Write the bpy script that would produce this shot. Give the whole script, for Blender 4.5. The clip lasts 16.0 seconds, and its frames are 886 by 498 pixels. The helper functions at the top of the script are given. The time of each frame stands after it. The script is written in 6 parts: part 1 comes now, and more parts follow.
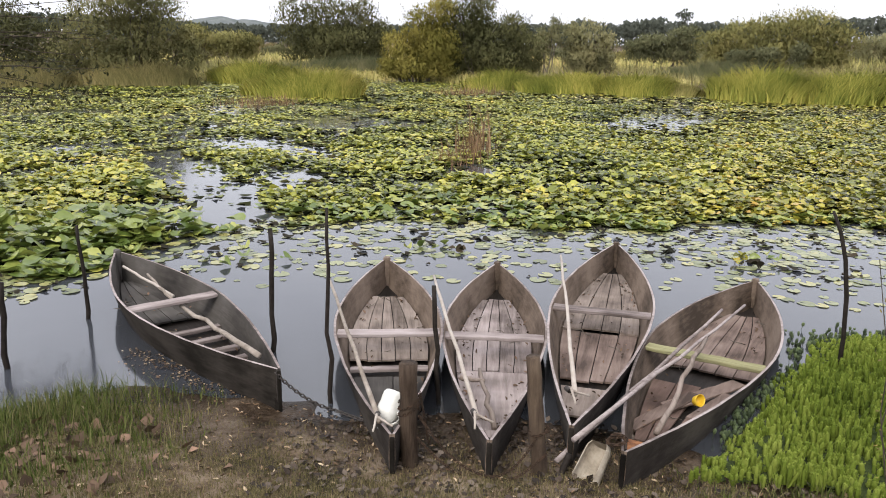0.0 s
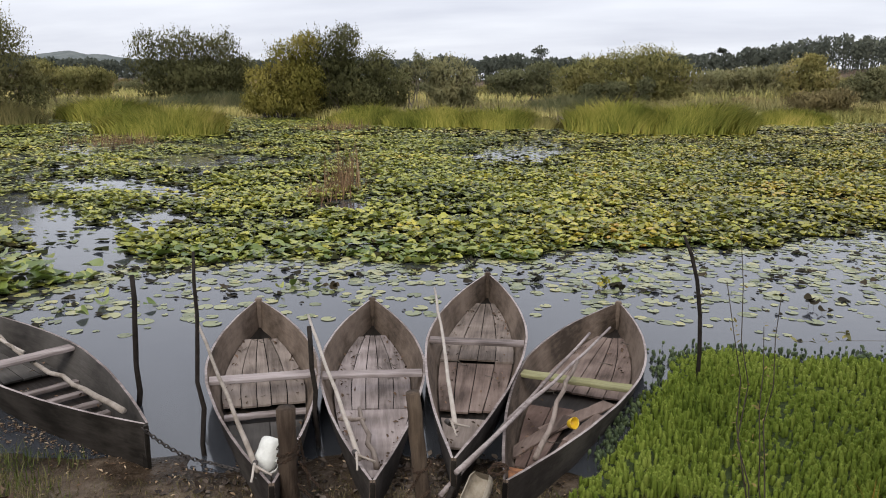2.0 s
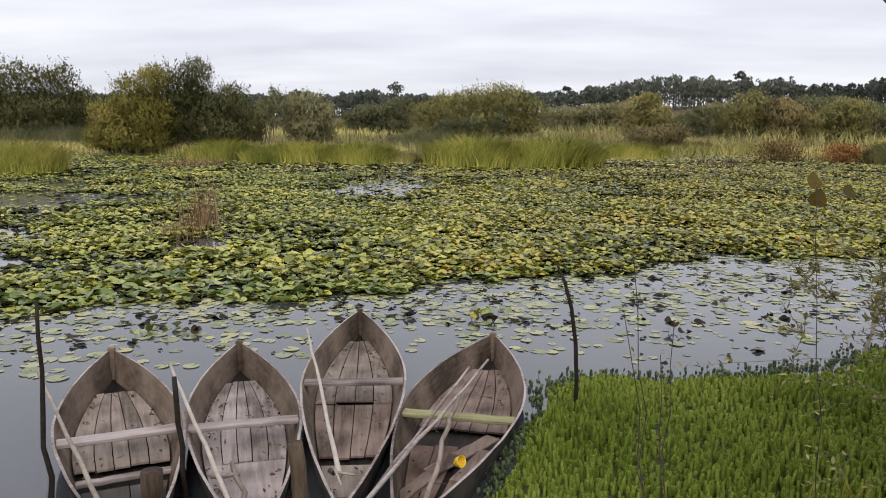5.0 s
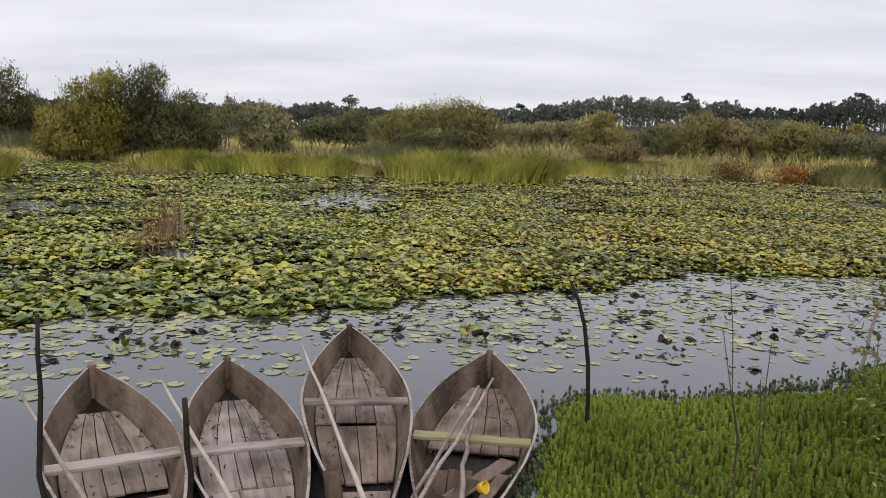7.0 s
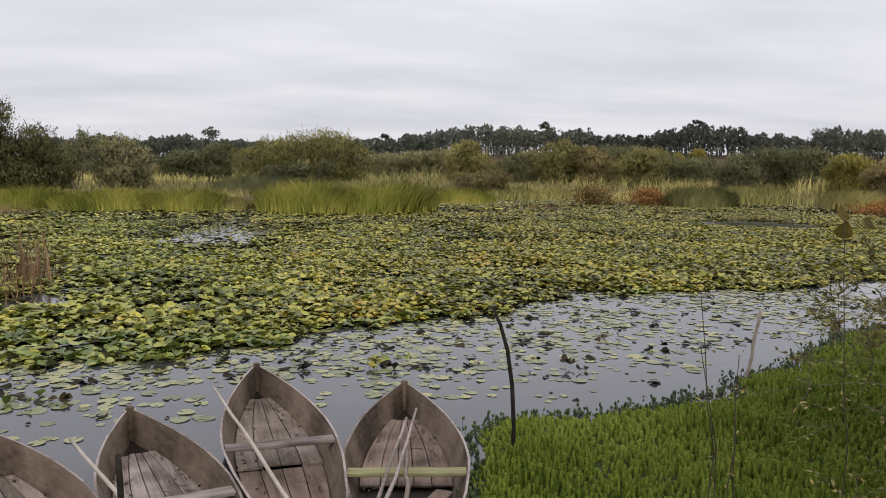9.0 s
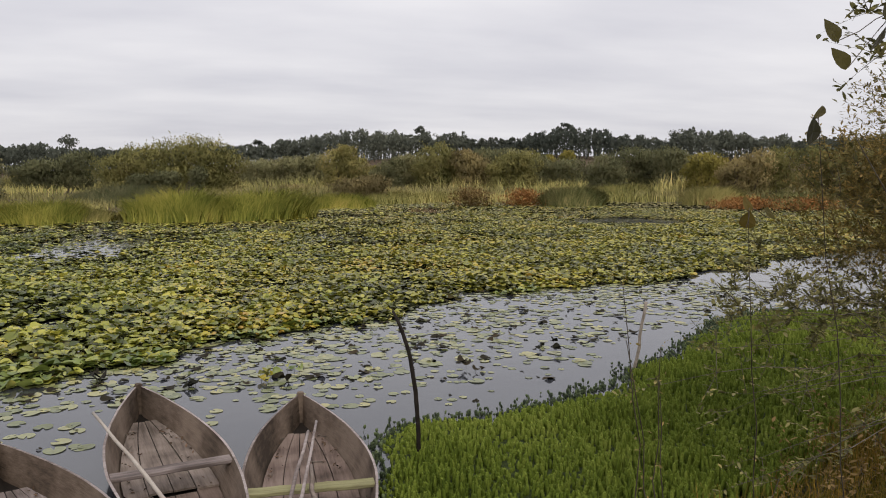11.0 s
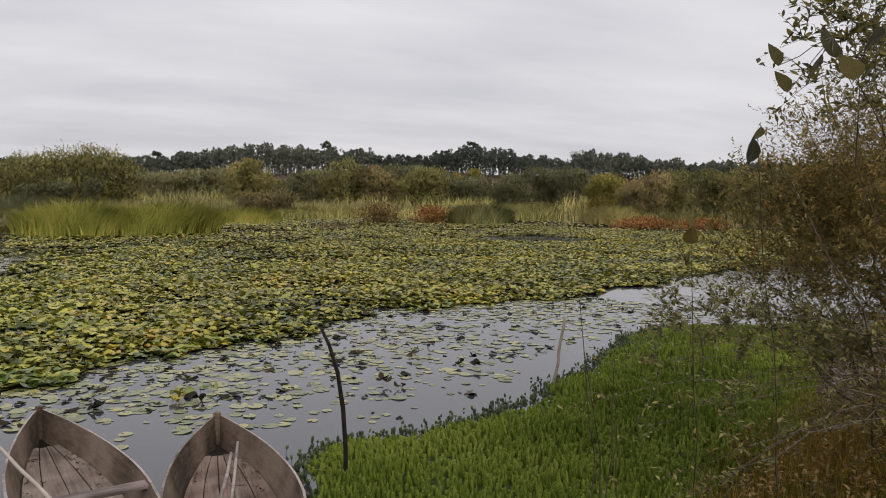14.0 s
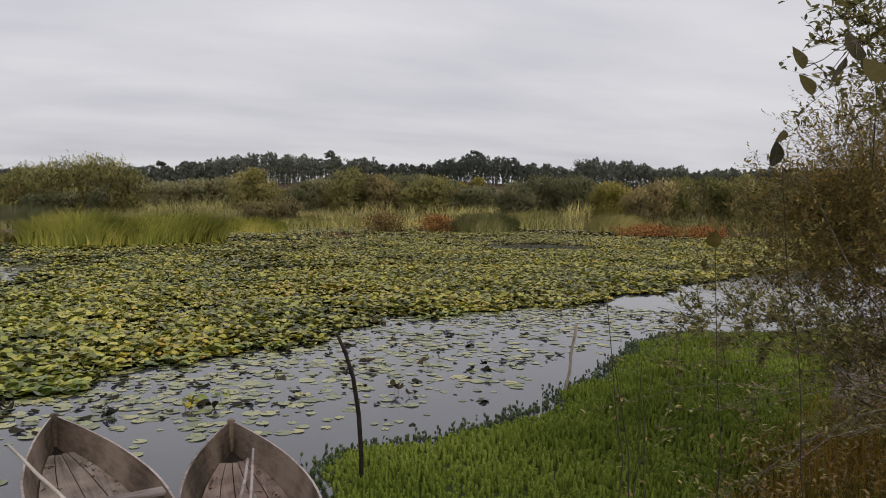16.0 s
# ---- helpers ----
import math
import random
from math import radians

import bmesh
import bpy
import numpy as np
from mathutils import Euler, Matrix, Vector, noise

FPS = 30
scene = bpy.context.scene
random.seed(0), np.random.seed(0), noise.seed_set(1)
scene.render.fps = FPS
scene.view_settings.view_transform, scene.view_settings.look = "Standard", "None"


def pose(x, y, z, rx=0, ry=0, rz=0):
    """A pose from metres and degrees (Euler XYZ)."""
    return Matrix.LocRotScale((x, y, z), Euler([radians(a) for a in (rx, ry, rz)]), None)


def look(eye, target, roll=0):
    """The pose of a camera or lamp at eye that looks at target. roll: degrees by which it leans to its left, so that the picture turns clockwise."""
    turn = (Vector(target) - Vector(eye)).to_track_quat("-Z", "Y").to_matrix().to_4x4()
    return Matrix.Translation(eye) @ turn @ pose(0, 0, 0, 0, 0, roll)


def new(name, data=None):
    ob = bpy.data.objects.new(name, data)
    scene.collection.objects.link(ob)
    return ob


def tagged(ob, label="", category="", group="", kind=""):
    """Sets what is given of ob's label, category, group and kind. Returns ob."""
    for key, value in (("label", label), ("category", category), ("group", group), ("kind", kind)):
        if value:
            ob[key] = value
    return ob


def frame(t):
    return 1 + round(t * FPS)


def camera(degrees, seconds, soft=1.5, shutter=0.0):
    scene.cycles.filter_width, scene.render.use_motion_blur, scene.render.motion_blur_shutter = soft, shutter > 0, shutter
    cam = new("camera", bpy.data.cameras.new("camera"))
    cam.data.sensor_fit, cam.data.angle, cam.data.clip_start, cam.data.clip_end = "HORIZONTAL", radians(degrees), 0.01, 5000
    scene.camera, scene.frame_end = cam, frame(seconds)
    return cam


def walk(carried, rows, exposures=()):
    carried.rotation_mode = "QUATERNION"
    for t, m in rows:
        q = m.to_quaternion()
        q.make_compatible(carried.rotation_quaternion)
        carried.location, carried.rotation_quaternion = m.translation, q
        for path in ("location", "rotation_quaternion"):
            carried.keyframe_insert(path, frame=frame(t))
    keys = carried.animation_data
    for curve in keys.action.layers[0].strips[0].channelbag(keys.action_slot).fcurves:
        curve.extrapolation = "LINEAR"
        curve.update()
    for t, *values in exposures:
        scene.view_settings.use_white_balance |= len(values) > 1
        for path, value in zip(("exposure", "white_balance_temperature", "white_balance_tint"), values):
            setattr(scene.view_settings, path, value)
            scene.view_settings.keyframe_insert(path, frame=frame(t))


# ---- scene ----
cam = camera(59.9, 16.0, 1.0)
PATH = [
    (0, (-0.101, -0.661, 2.887), (-0.088, 1.272, 2.374), 0.8),
    (0.5, (-0.097, -0.654, 2.883), (-0.037, 1.282, 2.386), 0.5),
    (1, (-0.114, -0.633, 2.894), (0.018, 1.303, 2.408), 0.5),
    (1.5, (-0.123, -0.64, 2.9), (0.12, 1.288, 2.427), 0.9),
    (2, (-0.11, -0.663, 2.917), (0.232, 1.261, 2.491), 0.6),
    (2.5, (-0.11, -0.67, 2.915), (0.305, 1.25, 2.541), 0.6),
    (3, (-0.108, -0.664, 2.919), (0.352, 1.25, 2.564), 0.6),
    (3.5, (-0.107, -0.657, 2.919), (0.405, 1.245, 2.574), 0.9),
    (4, (-0.154, -0.614, 2.925), (0.421, 1.27, 2.584), 0.9),
    (4.5, (-0.173, -0.546, 2.9), (0.443, 1.326, 2.562), 0.6),
    (5, (-0.189, -0.421, 2.881), (0.503, 1.425, 2.547), 0.8),
    (7.5, (-0.702, 0.147, 2.807), (0.113, 1.953, 2.527), 2.1),
    (8, (-0.789, 0.209, 2.807), (0.056, 2.004, 2.554), 1.7),
    (8.5, (-0.948, 0.279, 2.817), (0.069, 1.986, 2.592), 1.1),
    (9, (-1.037, 0.323, 2.805), (0.075, 1.973, 2.596), 1.0),
    (9.5, (-1.032, 0.357, 2.789), (0.156, 1.954, 2.586), 0.4),
    (12, (-1.106, 0.642, 2.763), (0.296, 2.057, 2.578), 0.3),
    (12.5, (-1.063, 0.636, 2.751), (0.335, 2.056, 2.578), 0.6),
    (13, (-1.049, 0.677, 2.737), (0.366, 2.08, 2.568), 0.7),
    (13.5, (-1.121, 0.722, 2.751), (0.367, 2.049, 2.589), 0.7),
    (14, (-1.187, 0.78, 2.747), (0.342, 2.061, 2.597), 0.9),
    (14.5, (-1.247, 0.822, 2.755), (0.302, 2.078, 2.612), 1.2),
    (15, (-1.263, 0.838, 2.746), (0.285, 2.097, 2.61), 1.0),
    (15.5, (-1.231, 0.804, 2.73), (0.279, 2.109, 2.601), 1.1),
    (16, (-1.272, 0.851, 2.72), (0.252, 2.14, 2.593), 0.7),
]
walk(cam, [(t, look(eye, target, roll)) for t, eye, target, roll in PATH],
     [(0, 0.98, 6600, 11), (1, 0.80, 6600, 11), (2, 0.47, 6500, 10), (3.5, 0.47, 6520, 10), (5, 0.46, 6620, 11), (8, 0.28, 6720, 11), (10, 0.20, 6860, 12), (13, 0.13, 6960, 12), (16, -0.03, 6860, 12)])

# ---- world and light ----
W = bpy.data.worlds.new("overcast")
scene.world = W
W.use_nodes = True


def overcast():
    nt = W.node_tree
    nt.nodes.clear()
    N = nt.nodes.new
    out, bg, sky = N("ShaderNodeOutputWorld"), N("ShaderNodeBackground"), N("ShaderNodeTexSky")
    sky.sky_type, sky.sun_disc = "NISHITA", False
    sky.sun_elevation, sky.sun_rotation = radians(42), radians(200)
    tc, sep = N("ShaderNodeTexCoord"), N("ShaderNodeSeparateXYZ")
    nt.links.new(tc.outputs["Generated"], sep.inputs[0])
    up = N("ShaderNodeMath"); up.operation = "MAXIMUM"; up.inputs[1].default_value = 0.0
    nt.links.new(sep.outputs["Z"], up.inputs[0])
    lift = N("ShaderNodeMath"); lift.operation = "ADD"; lift.inputs[1].default_value = 0.12
    nt.links.new(up.outputs[0], lift.inputs[0])
    comb = N("ShaderNodeCombineXYZ")
    for k, ax in enumerate("XY"):
        d = N("ShaderNodeMath"); d.operation = "DIVIDE"
        nt.links.new(sep.outputs[ax], d.inputs[0]); nt.links.new(lift.outputs[0], d.inputs[1])
        nt.links.new(d.outputs[0], comb.inputs[k])
    mp = N("ShaderNodeMapping")
    mp.vector_type = "TEXTURE"
    mp.inputs["Rotation"].default_value = (0, 0, radians(-30))
    mp.inputs["Scale"].default_value = (2.0, 1.1, 1)
    nt.links.new(comb.outputs[0], mp.inputs["Vector"])
    nz = N("ShaderNodeTexNoise")
    nz.inputs["Scale"].default_value, nz.inputs["Detail"].default_value, nz.inputs["Roughness"].default_value = 1.1, 7, 0.5
    nt.links.new(mp.outputs[0], nz.inputs["Vector"])
    rp = N("ShaderNodeValToRGB")
    rp.color_ramp.elements[0].position, rp.color_ramp.elements[0].color = 0.32, (0.630, 0.655, 0.745, 1)
    rp.color_ramp.elements[1].position, rp.color_ramp.elements[1].color = 0.66, (0.82, 0.845, 0.915, 1)
    nt.links.new(nz.outputs["Fac"], rp.inputs["Fac"])
    # an overcast sky is brightest overhead
    grade = N("ShaderNodeMath"); grade.operation = "MULTIPLY_ADD"; grade.inputs[1].default_value, grade.inputs[2].default_value = 0.52, 0.82
    nt.links.new(up.outputs[0], grade.inputs[0])
    cloud = N("ShaderNodeVectorMath"); cloud.operation = "SCALE"
    nt.links.new(rp.outputs[0], cloud.inputs[0]); nt.links.new(grade.outputs[0], cloud.inputs["Scale"])
    dim = N("ShaderNodeVectorMath"); dim.operation = "SCALE"; dim.inputs["Scale"].default_value = 0.08
    nt.links.new(sky.outputs[0], dim.inputs[0])
    mix = N("ShaderNodeMix"); mix.data_type = "RGBA"; mix.inputs["Factor"].default_value = 0.95
    nt.links.new(dim.outputs[0], mix.inputs["A"]); nt.links.new(cloud.outputs[0], mix.inputs["B"])
    nt.links.new(mix.outputs["Result"], bg.inputs["Color"])
    bg.inputs["Strength"].default_value = 0.98
    nt.links.new(bg.outputs[0], out.inputs[0])


overcast()
sun_data = bpy.data.lights.new("sun", "SUN")
sun_data.energy, sun_data.angle, sun_data.color = 1.3, radians(25), (1.0, 0.96, 0.90)
sun = new("sun", sun_data)
sun.matrix_world = look((-30, -60, 70), (0, 10, 0))

# ---- materials ----


def ramp(nt, stops):
    r = nt.nodes.new("ShaderNodeValToRGB")
    el = r.color_ramp.elements
    while len(el) < len(stops):
        el.new(0.5)
    for e, (p, c) in zip(el, stops):
        e.position, e.color = p, (*c, 1)
    return r


def material(name, stops, rand=0.5, scale=3.0, detail=6, rough=0.8, bump=0.0, bscale=40.0, see=0.0, metal=0.0,
             stretch=(1, 1, 1), by="island", patch=0.0, pscale=0.2, spec=0.15):
    """stops: colour ramp; rand: share of a random value per piece; patch: share of a broad noise; see: translucency."""
    m = bpy.data.materials.new(name)
    m.use_nodes = True
    nt = m.node_tree
    nt.nodes.clear()
    N, L = nt.nodes.new, nt.links.new
    out, bs = N("ShaderNodeOutputMaterial"), N("ShaderNodeBsdfPrincipled")
    tc, mp = N("ShaderNodeTexCoord"), N("ShaderNodeMapping")
    mp.inputs["Scale"].default_value = stretch
    L(tc.outputs["Object"], mp.inputs["Vector"])
    nz = N("ShaderNodeTexNoise")
    nz.inputs["Scale"].default_value, nz.inputs["Detail"].default_value, nz.inputs["Roughness"].default_value = scale, detail, 0.65
    L(mp.outputs[0], nz.inputs["Vector"])

    def mul(sock, k, add=None):
        x = N("ShaderNodeMath"); x.operation = "MULTIPLY_ADD"
        L(sock, x.inputs[0]); x.inputs[1].default_value = k
        if add is None:
            x.inputs[2].default_value = 0.0
        else:
            L(add, x.inputs[2])
        return x.outputs[0]

    fac = mul(nz.outputs["Fac"], max(0.0, 1 - rand - patch))
    if rand:
        if by == "island":
            g = N("ShaderNodeNewGeometry"); src = g.outputs["Random Per Island"]
        else:
            g = N("ShaderNodeObjectInfo"); src = g.outputs["Random"]
        fac = mul(src, rand, fac)
    if patch:
        n2 = N("ShaderNodeTexNoise")
        n2.inputs["Scale"].default_value, n2.inputs["Detail"].default_value = pscale, 3
        g2 = N("ShaderNodeNewGeometry"); L(g2.outputs["Position"], n2.inputs["Vector"])
        st = N("ShaderNodeMapRange"); st.inputs["From Min"].default_value, st.inputs["From Max"].default_value = 0.3, 0.7
        L(n2.outputs["Fac"], st.inputs["Value"])
        fac = mul(st.outputs[0], patch, fac)
    r = ramp(nt, stops)
    L(fac, r.inputs["Fac"])
    L(r.outputs[0], bs.inputs["Base Color"])
    bs.inputs["Roughness"].default_value, bs.inputs["Metallic"].default_value = rough, metal
    bs.inputs["Specular IOR Level"].default_value = spec
    if bump:
        b = N("ShaderNodeBump"); b.inputs["Strength"].default_value = bump; b.inputs["Distance"].default_value = 0.02
        n3 = N("ShaderNodeTexNoise"); n3.inputs["Scale"].default_value, n3.inputs["Detail"].default_value = bscale, 8
        L(mp.outputs[0], n3.inputs["Vector"]); L(n3.outputs["Fac"], b.inputs["Height"])
        L(b.outputs[0], bs.inputs["Normal"])
    if see:
        tr, mx = N("ShaderNodeBsdfTranslucent"), N("ShaderNodeMixShader")
        L(r.outputs[0], tr.inputs["Color"]); mx.inputs[0].default_value = see
        L(bs.outputs[0], mx.inputs[1]); L(tr.outputs[0], mx.inputs[2]); L(mx.outputs[0], out.inputs[0])
    else:
        L(bs.outputs[0], out.inputs[0])
    return m


def water_material():
    m = bpy.data.materials.new("water")
    m.use_nodes = True
    nt = m.node_tree
    N, L = nt.nodes.new, nt.links.new
    bs = nt.nodes["Principled BSDF"]
    bs.inputs["Base Color"].default_value = (0.040, 0.043, 0.049, 1)
    bs.inputs["Roughness"].default_value, bs.inputs["IOR"].default_value = 0.09, 1.72
    g, nz, b = N("ShaderNodeNewGeometry"), N("ShaderNodeTexNoise"), N("ShaderNodeBump")
    nz.inputs["Scale"].default_value, nz.inputs["Detail"].default_value = 2.2, 2
    L(g.outputs["Position"], nz.inputs["Vector"]); L(nz.outputs["Fac"], b.inputs["Height"])
    b.inputs["Strength"].default_value, b.inputs["Distance"].default_value = 0.12, 0.02
    L(b.outputs[0], bs.inputs["Normal"])
    return m


MUD = material("mud", [(0.36, (0.033, 0.024, 0.015)), (0.48, (0.109, 0.076, 0.049)), (0.58, (0.181, 0.133, 0.092)), (0.72, (0.283, 0.227, 0.171))], rand=0, scale=4.5, detail=14, rough=0.9, bump=1.0, bscale=30, patch=0.25, pscale=1.3)


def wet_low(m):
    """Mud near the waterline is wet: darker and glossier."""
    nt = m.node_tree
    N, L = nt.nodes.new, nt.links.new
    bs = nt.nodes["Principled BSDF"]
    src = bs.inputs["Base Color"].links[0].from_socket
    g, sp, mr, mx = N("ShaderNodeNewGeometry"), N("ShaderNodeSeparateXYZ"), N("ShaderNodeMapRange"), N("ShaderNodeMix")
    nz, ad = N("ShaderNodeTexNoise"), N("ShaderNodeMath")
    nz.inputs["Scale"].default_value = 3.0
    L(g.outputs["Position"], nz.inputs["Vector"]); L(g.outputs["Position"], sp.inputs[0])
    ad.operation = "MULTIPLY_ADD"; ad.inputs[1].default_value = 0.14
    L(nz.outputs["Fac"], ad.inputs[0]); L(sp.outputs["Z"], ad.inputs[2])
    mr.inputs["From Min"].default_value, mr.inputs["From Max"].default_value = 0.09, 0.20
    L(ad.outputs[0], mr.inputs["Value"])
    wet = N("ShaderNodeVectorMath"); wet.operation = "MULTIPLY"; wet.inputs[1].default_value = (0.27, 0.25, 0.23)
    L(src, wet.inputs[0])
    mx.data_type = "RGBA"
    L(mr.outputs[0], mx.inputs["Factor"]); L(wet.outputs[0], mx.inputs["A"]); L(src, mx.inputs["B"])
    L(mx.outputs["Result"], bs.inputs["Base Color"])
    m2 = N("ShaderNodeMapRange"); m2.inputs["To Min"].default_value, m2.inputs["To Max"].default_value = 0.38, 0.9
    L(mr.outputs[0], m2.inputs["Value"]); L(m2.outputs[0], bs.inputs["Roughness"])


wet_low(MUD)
WATER = water_material()
WOOD = material("weathered_wood", [(0.32, (0.073, 0.057, 0.045)), (0.48, (0.159, 0.126, 0.105)), (0.66, (0.263, 0.214, 0.180))], rand=0.16, by="object", scale=2.0, detail=9, rough=0.85, bump=0.25, bscale=6, stretch=(11, 0.8, 11), patch=0.26, pscale=2.2)
PALE = material("pale_boards", [(0.32, (0.105, 0.084, 0.074)), (0.48, (0.221, 0.181, 0.166)), (0.66, (0.350, 0.295, 0.275))], rand=0.16, by="object", scale=2.0, detail=9, rough=0.85, bump=0.25, bscale=6, stretch=(11, 0.8, 11), patch=0.26, pscale=2.2)
# wet dark wood, its tone halved for the shade below boat floors
DARK = material("dark_wood_and_shade", [(0.3, (0.008, 0.007, 0.006)), (0.5, (0.020, 0.016, 0.013)), (0.75, (0.039, 0.032, 0.028))], rand=0.2, by="object", scale=3, detail=8, rough=0.65, bump=0.3, bscale=6, stretch=(5, 0.6, 5), spec=0.1)
RED = material("reddish_boards", [(0.26, (0.053, 0.034, 0.026)), (0.48, (0.118, 0.077, 0.061)), (0.72, (0.193, 0.135, 0.109))], rand=0.16, by="object", scale=2.0, detail=5, rough=0.85, bump=0.15, bscale=6, stretch=(11, 0.8, 11), patch=0.34, pscale=2.2)
MOSSY = material("mossy_board", [(0.3, (0.153, 0.140, 0.077)), (0.5, (0.243, 0.230, 0.117)), (0.75, (0.342, 0.315, 0.189))], rand=0, scale=3, detail=9, rough=0.9, bump=0.3, bscale=6, stretch=(0.6, 6, 6))
POLE = material("peeled_pole", [(0.3, (0.199, 0.165, 0.133)), (0.5, (0.358, 0.309, 0.264)), (0.75, (0.477, 0.428, 0.377))], rand=0.3, by="object", scale=7, detail=8, rough=0.8, bump=0.35, bscale=30)
POSTWOOD = material("brown_post", [(0.3, (0.030, 0.020, 0.014)), (0.5, (0.072, 0.051, 0.036)), (0.75, (0.145, 0.106, 0.072))], rand=0.2, by="object", scale=6, detail=9, rough=0.8, bump=0.6, bscale=30, stretch=(3, 3, 0.5))
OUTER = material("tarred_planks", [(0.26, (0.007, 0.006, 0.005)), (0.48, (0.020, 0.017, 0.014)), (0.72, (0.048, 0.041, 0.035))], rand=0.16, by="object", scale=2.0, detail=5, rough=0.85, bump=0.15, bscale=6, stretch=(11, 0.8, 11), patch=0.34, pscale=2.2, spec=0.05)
# grey-brown outer planks, darkened further for shade between the hulls
HULL_GREY = material("grey_shaded_hull", [(0.26, (0.012, 0.010, 0.008)), (0.48, (0.033, 0.027, 0.023)), (0.72, (0.078, 0.067, 0.056))], rand=0.16, by="object", scale=2.0, detail=5, rough=0.85, bump=0.15, bscale=6, stretch=(11, 0.8, 11), patch=0.34, pscale=2.2)
SEATWOOD = material("seat_board", [(0.32, (0.094, 0.075, 0.067)), (0.48, (0.215, 0.177, 0.163)), (0.66, (0.360, 0.309, 0.291))], rand=0.16, by="object", scale=2.0, detail=9, rough=0.85, bump=0.25, bscale=6, stretch=(0.8, 11, 11), patch=0.26, pscale=2.2)
BROWN = material("brown_boards", [(0.32, (0.061, 0.043, 0.034)), (0.48, (0.142, 0.102, 0.083)), (0.66, (0.227, 0.171, 0.143))], rand=0.16, by="object", scale=2.0, detail=9, rough=0.85, bump=0.25, bscale=6, stretch=(11, 0.8, 11), patch=0.26, pscale=2.2)
RUST = material("rusty_iron", [(0.3, (0.019, 0.014, 0.011)), (0.55, (0.055, 0.034, 0.022)), (0.75, (0.097, 0.059, 0.038))], rand=0, scale=30, rough=0.8, bump=0.4, bscale=90, metal=0.2)
JUG = material("white_plastic", [(0.3, (0.44, 0.43, 0.38)), (0.6, (0.70, 0.69, 0.64))], rand=0, scale=6, rough=0.45, bump=0.1, bscale=8, spec=0.4)
YELLOW = material("yellow_plastic", [(0.3, (0.52, 0.33, 0.02)), (0.7, (0.72, 0.48, 0.03))], rand=0, scale=10, rough=0.4, spec=0.4)
BLUE = material("grey_cord", [(0.3, (0.085, 0.095, 0.10)), (0.7, (0.17, 0.185, 0.19))], rand=0, scale=30, rough=0.7)
LILY = material("lily_leaf", [(0.26, (0.051, 0.067, 0.013)), (0.40, (0.152, 0.173, 0.031)), (0.53, (0.273, 0.286, 0.050)), (0.66, (0.398, 0.391, 0.071)), (0.77, (0.514, 0.462, 0.086)), (0.87, (0.536, 0.394, 0.082)), (0.95, (0.321, 0.179, 0.065))],
                rand=0.48, scale=4, detail=4, rough=0.36, see=0.22, patch=0.34, pscale=0.20, spec=0.4)
LILY_DULL = material("dull_lily_leaf", [(0.2, (0.193, 0.154, 0.055)), (0.5, (0.384, 0.334, 0.106)), (0.75, (0.548, 0.482, 0.141)), (0.9, (0.400, 0.228, 0.069))], rand=0.55, scale=6, detail=3, rough=0.34, see=0.1, patch=0.25, pscale=0.15, spec=0.6)
PAD = material("floating_pad", [(0.2, (0.115, 0.128, 0.052)), (0.42, (0.188, 0.205, 0.087)), (0.65, (0.271, 0.275, 0.129)), (0.88, (0.353, 0.326, 0.132))], rand=0.6, by="object", scale=8, detail=4, rough=0.25, bump=0.1, bscale=25, see=0.1, spec=0.5)
PADS = material("floating_pads", [(0.2, (0.106, 0.120, 0.042)), (0.45, (0.185, 0.202, 0.077)), (0.65, (0.271, 0.271, 0.115)), (0.85, (0.353, 0.318, 0.112))], rand=0.7, scale=8, detail=4, rough=0.25, see=0.1, spec=0.5)
DEADPAD = material("dead_pad", [(0.3, (0.012, 0.012, 0.007)), (0.7, (0.050, 0.038, 0.023))], rand=0.7, by="object", scale=8, rough=0.8, spec=0.1, bump=0.2)
REED = material("green_sedge", [(0.15, (0.118, 0.149, 0.025)), (0.42, (0.290, 0.305, 0.060)), (0.66, (0.498, 0.454, 0.105)), (0.9, (0.691, 0.542, 0.185))], rand=0.36, scale=0.5, rough=0.8, see=0.28, patch=0.44, pscale=0.45, spec=0.15)
DARKSEDGE = material("dark_sedge", [(0.15, (0.080, 0.096, 0.035)), (0.42, (0.176, 0.189, 0.070)), (0.66, (0.312, 0.291, 0.120)), (0.9, (0.528, 0.419, 0.192))], rand=0.45, scale=0.5, rough=0.8, see=0.22, patch=0.35, pscale=0.45, spec=0.12)
RUSH = material("olive_rushes", [(0.15, (0.101, 0.101, 0.039)), (0.45, (0.195, 0.182, 0.072)), (0.7, (0.305, 0.260, 0.111)), (0.9, (0.429, 0.332, 0.150))], rand=0.35, scale=0.3, rough=0.85, see=0.2, patch=0.45, pscale=0.07, spec=0.1)
TAN = material("tan_reed", [(0.15, (0.198, 0.205, 0.067)), (0.45, (0.387, 0.357, 0.127)), (0.7, (0.570, 0.474, 0.193)), (0.9, (0.730, 0.541, 0.245))], rand=0.40, scale=0.3, rough=0.85, see=0.25, patch=0.45, pscale=0.06, spec=0.1)
# olive and brown crowns are lightened in colour for the haze of distance
WILLOW = material("willow_leaf", [(0.15, (0.102, 0.105, 0.042)), (0.42, (0.216, 0.207, 0.078)), (0.66, (0.336, 0.298, 0.113)), (0.9, (0.492, 0.403, 0.166))], rand=0.36, by="object", scale=0.9, detail=2, rough=0.85, see=0.3, patch=0.36, pscale=0.45, spec=0.06)
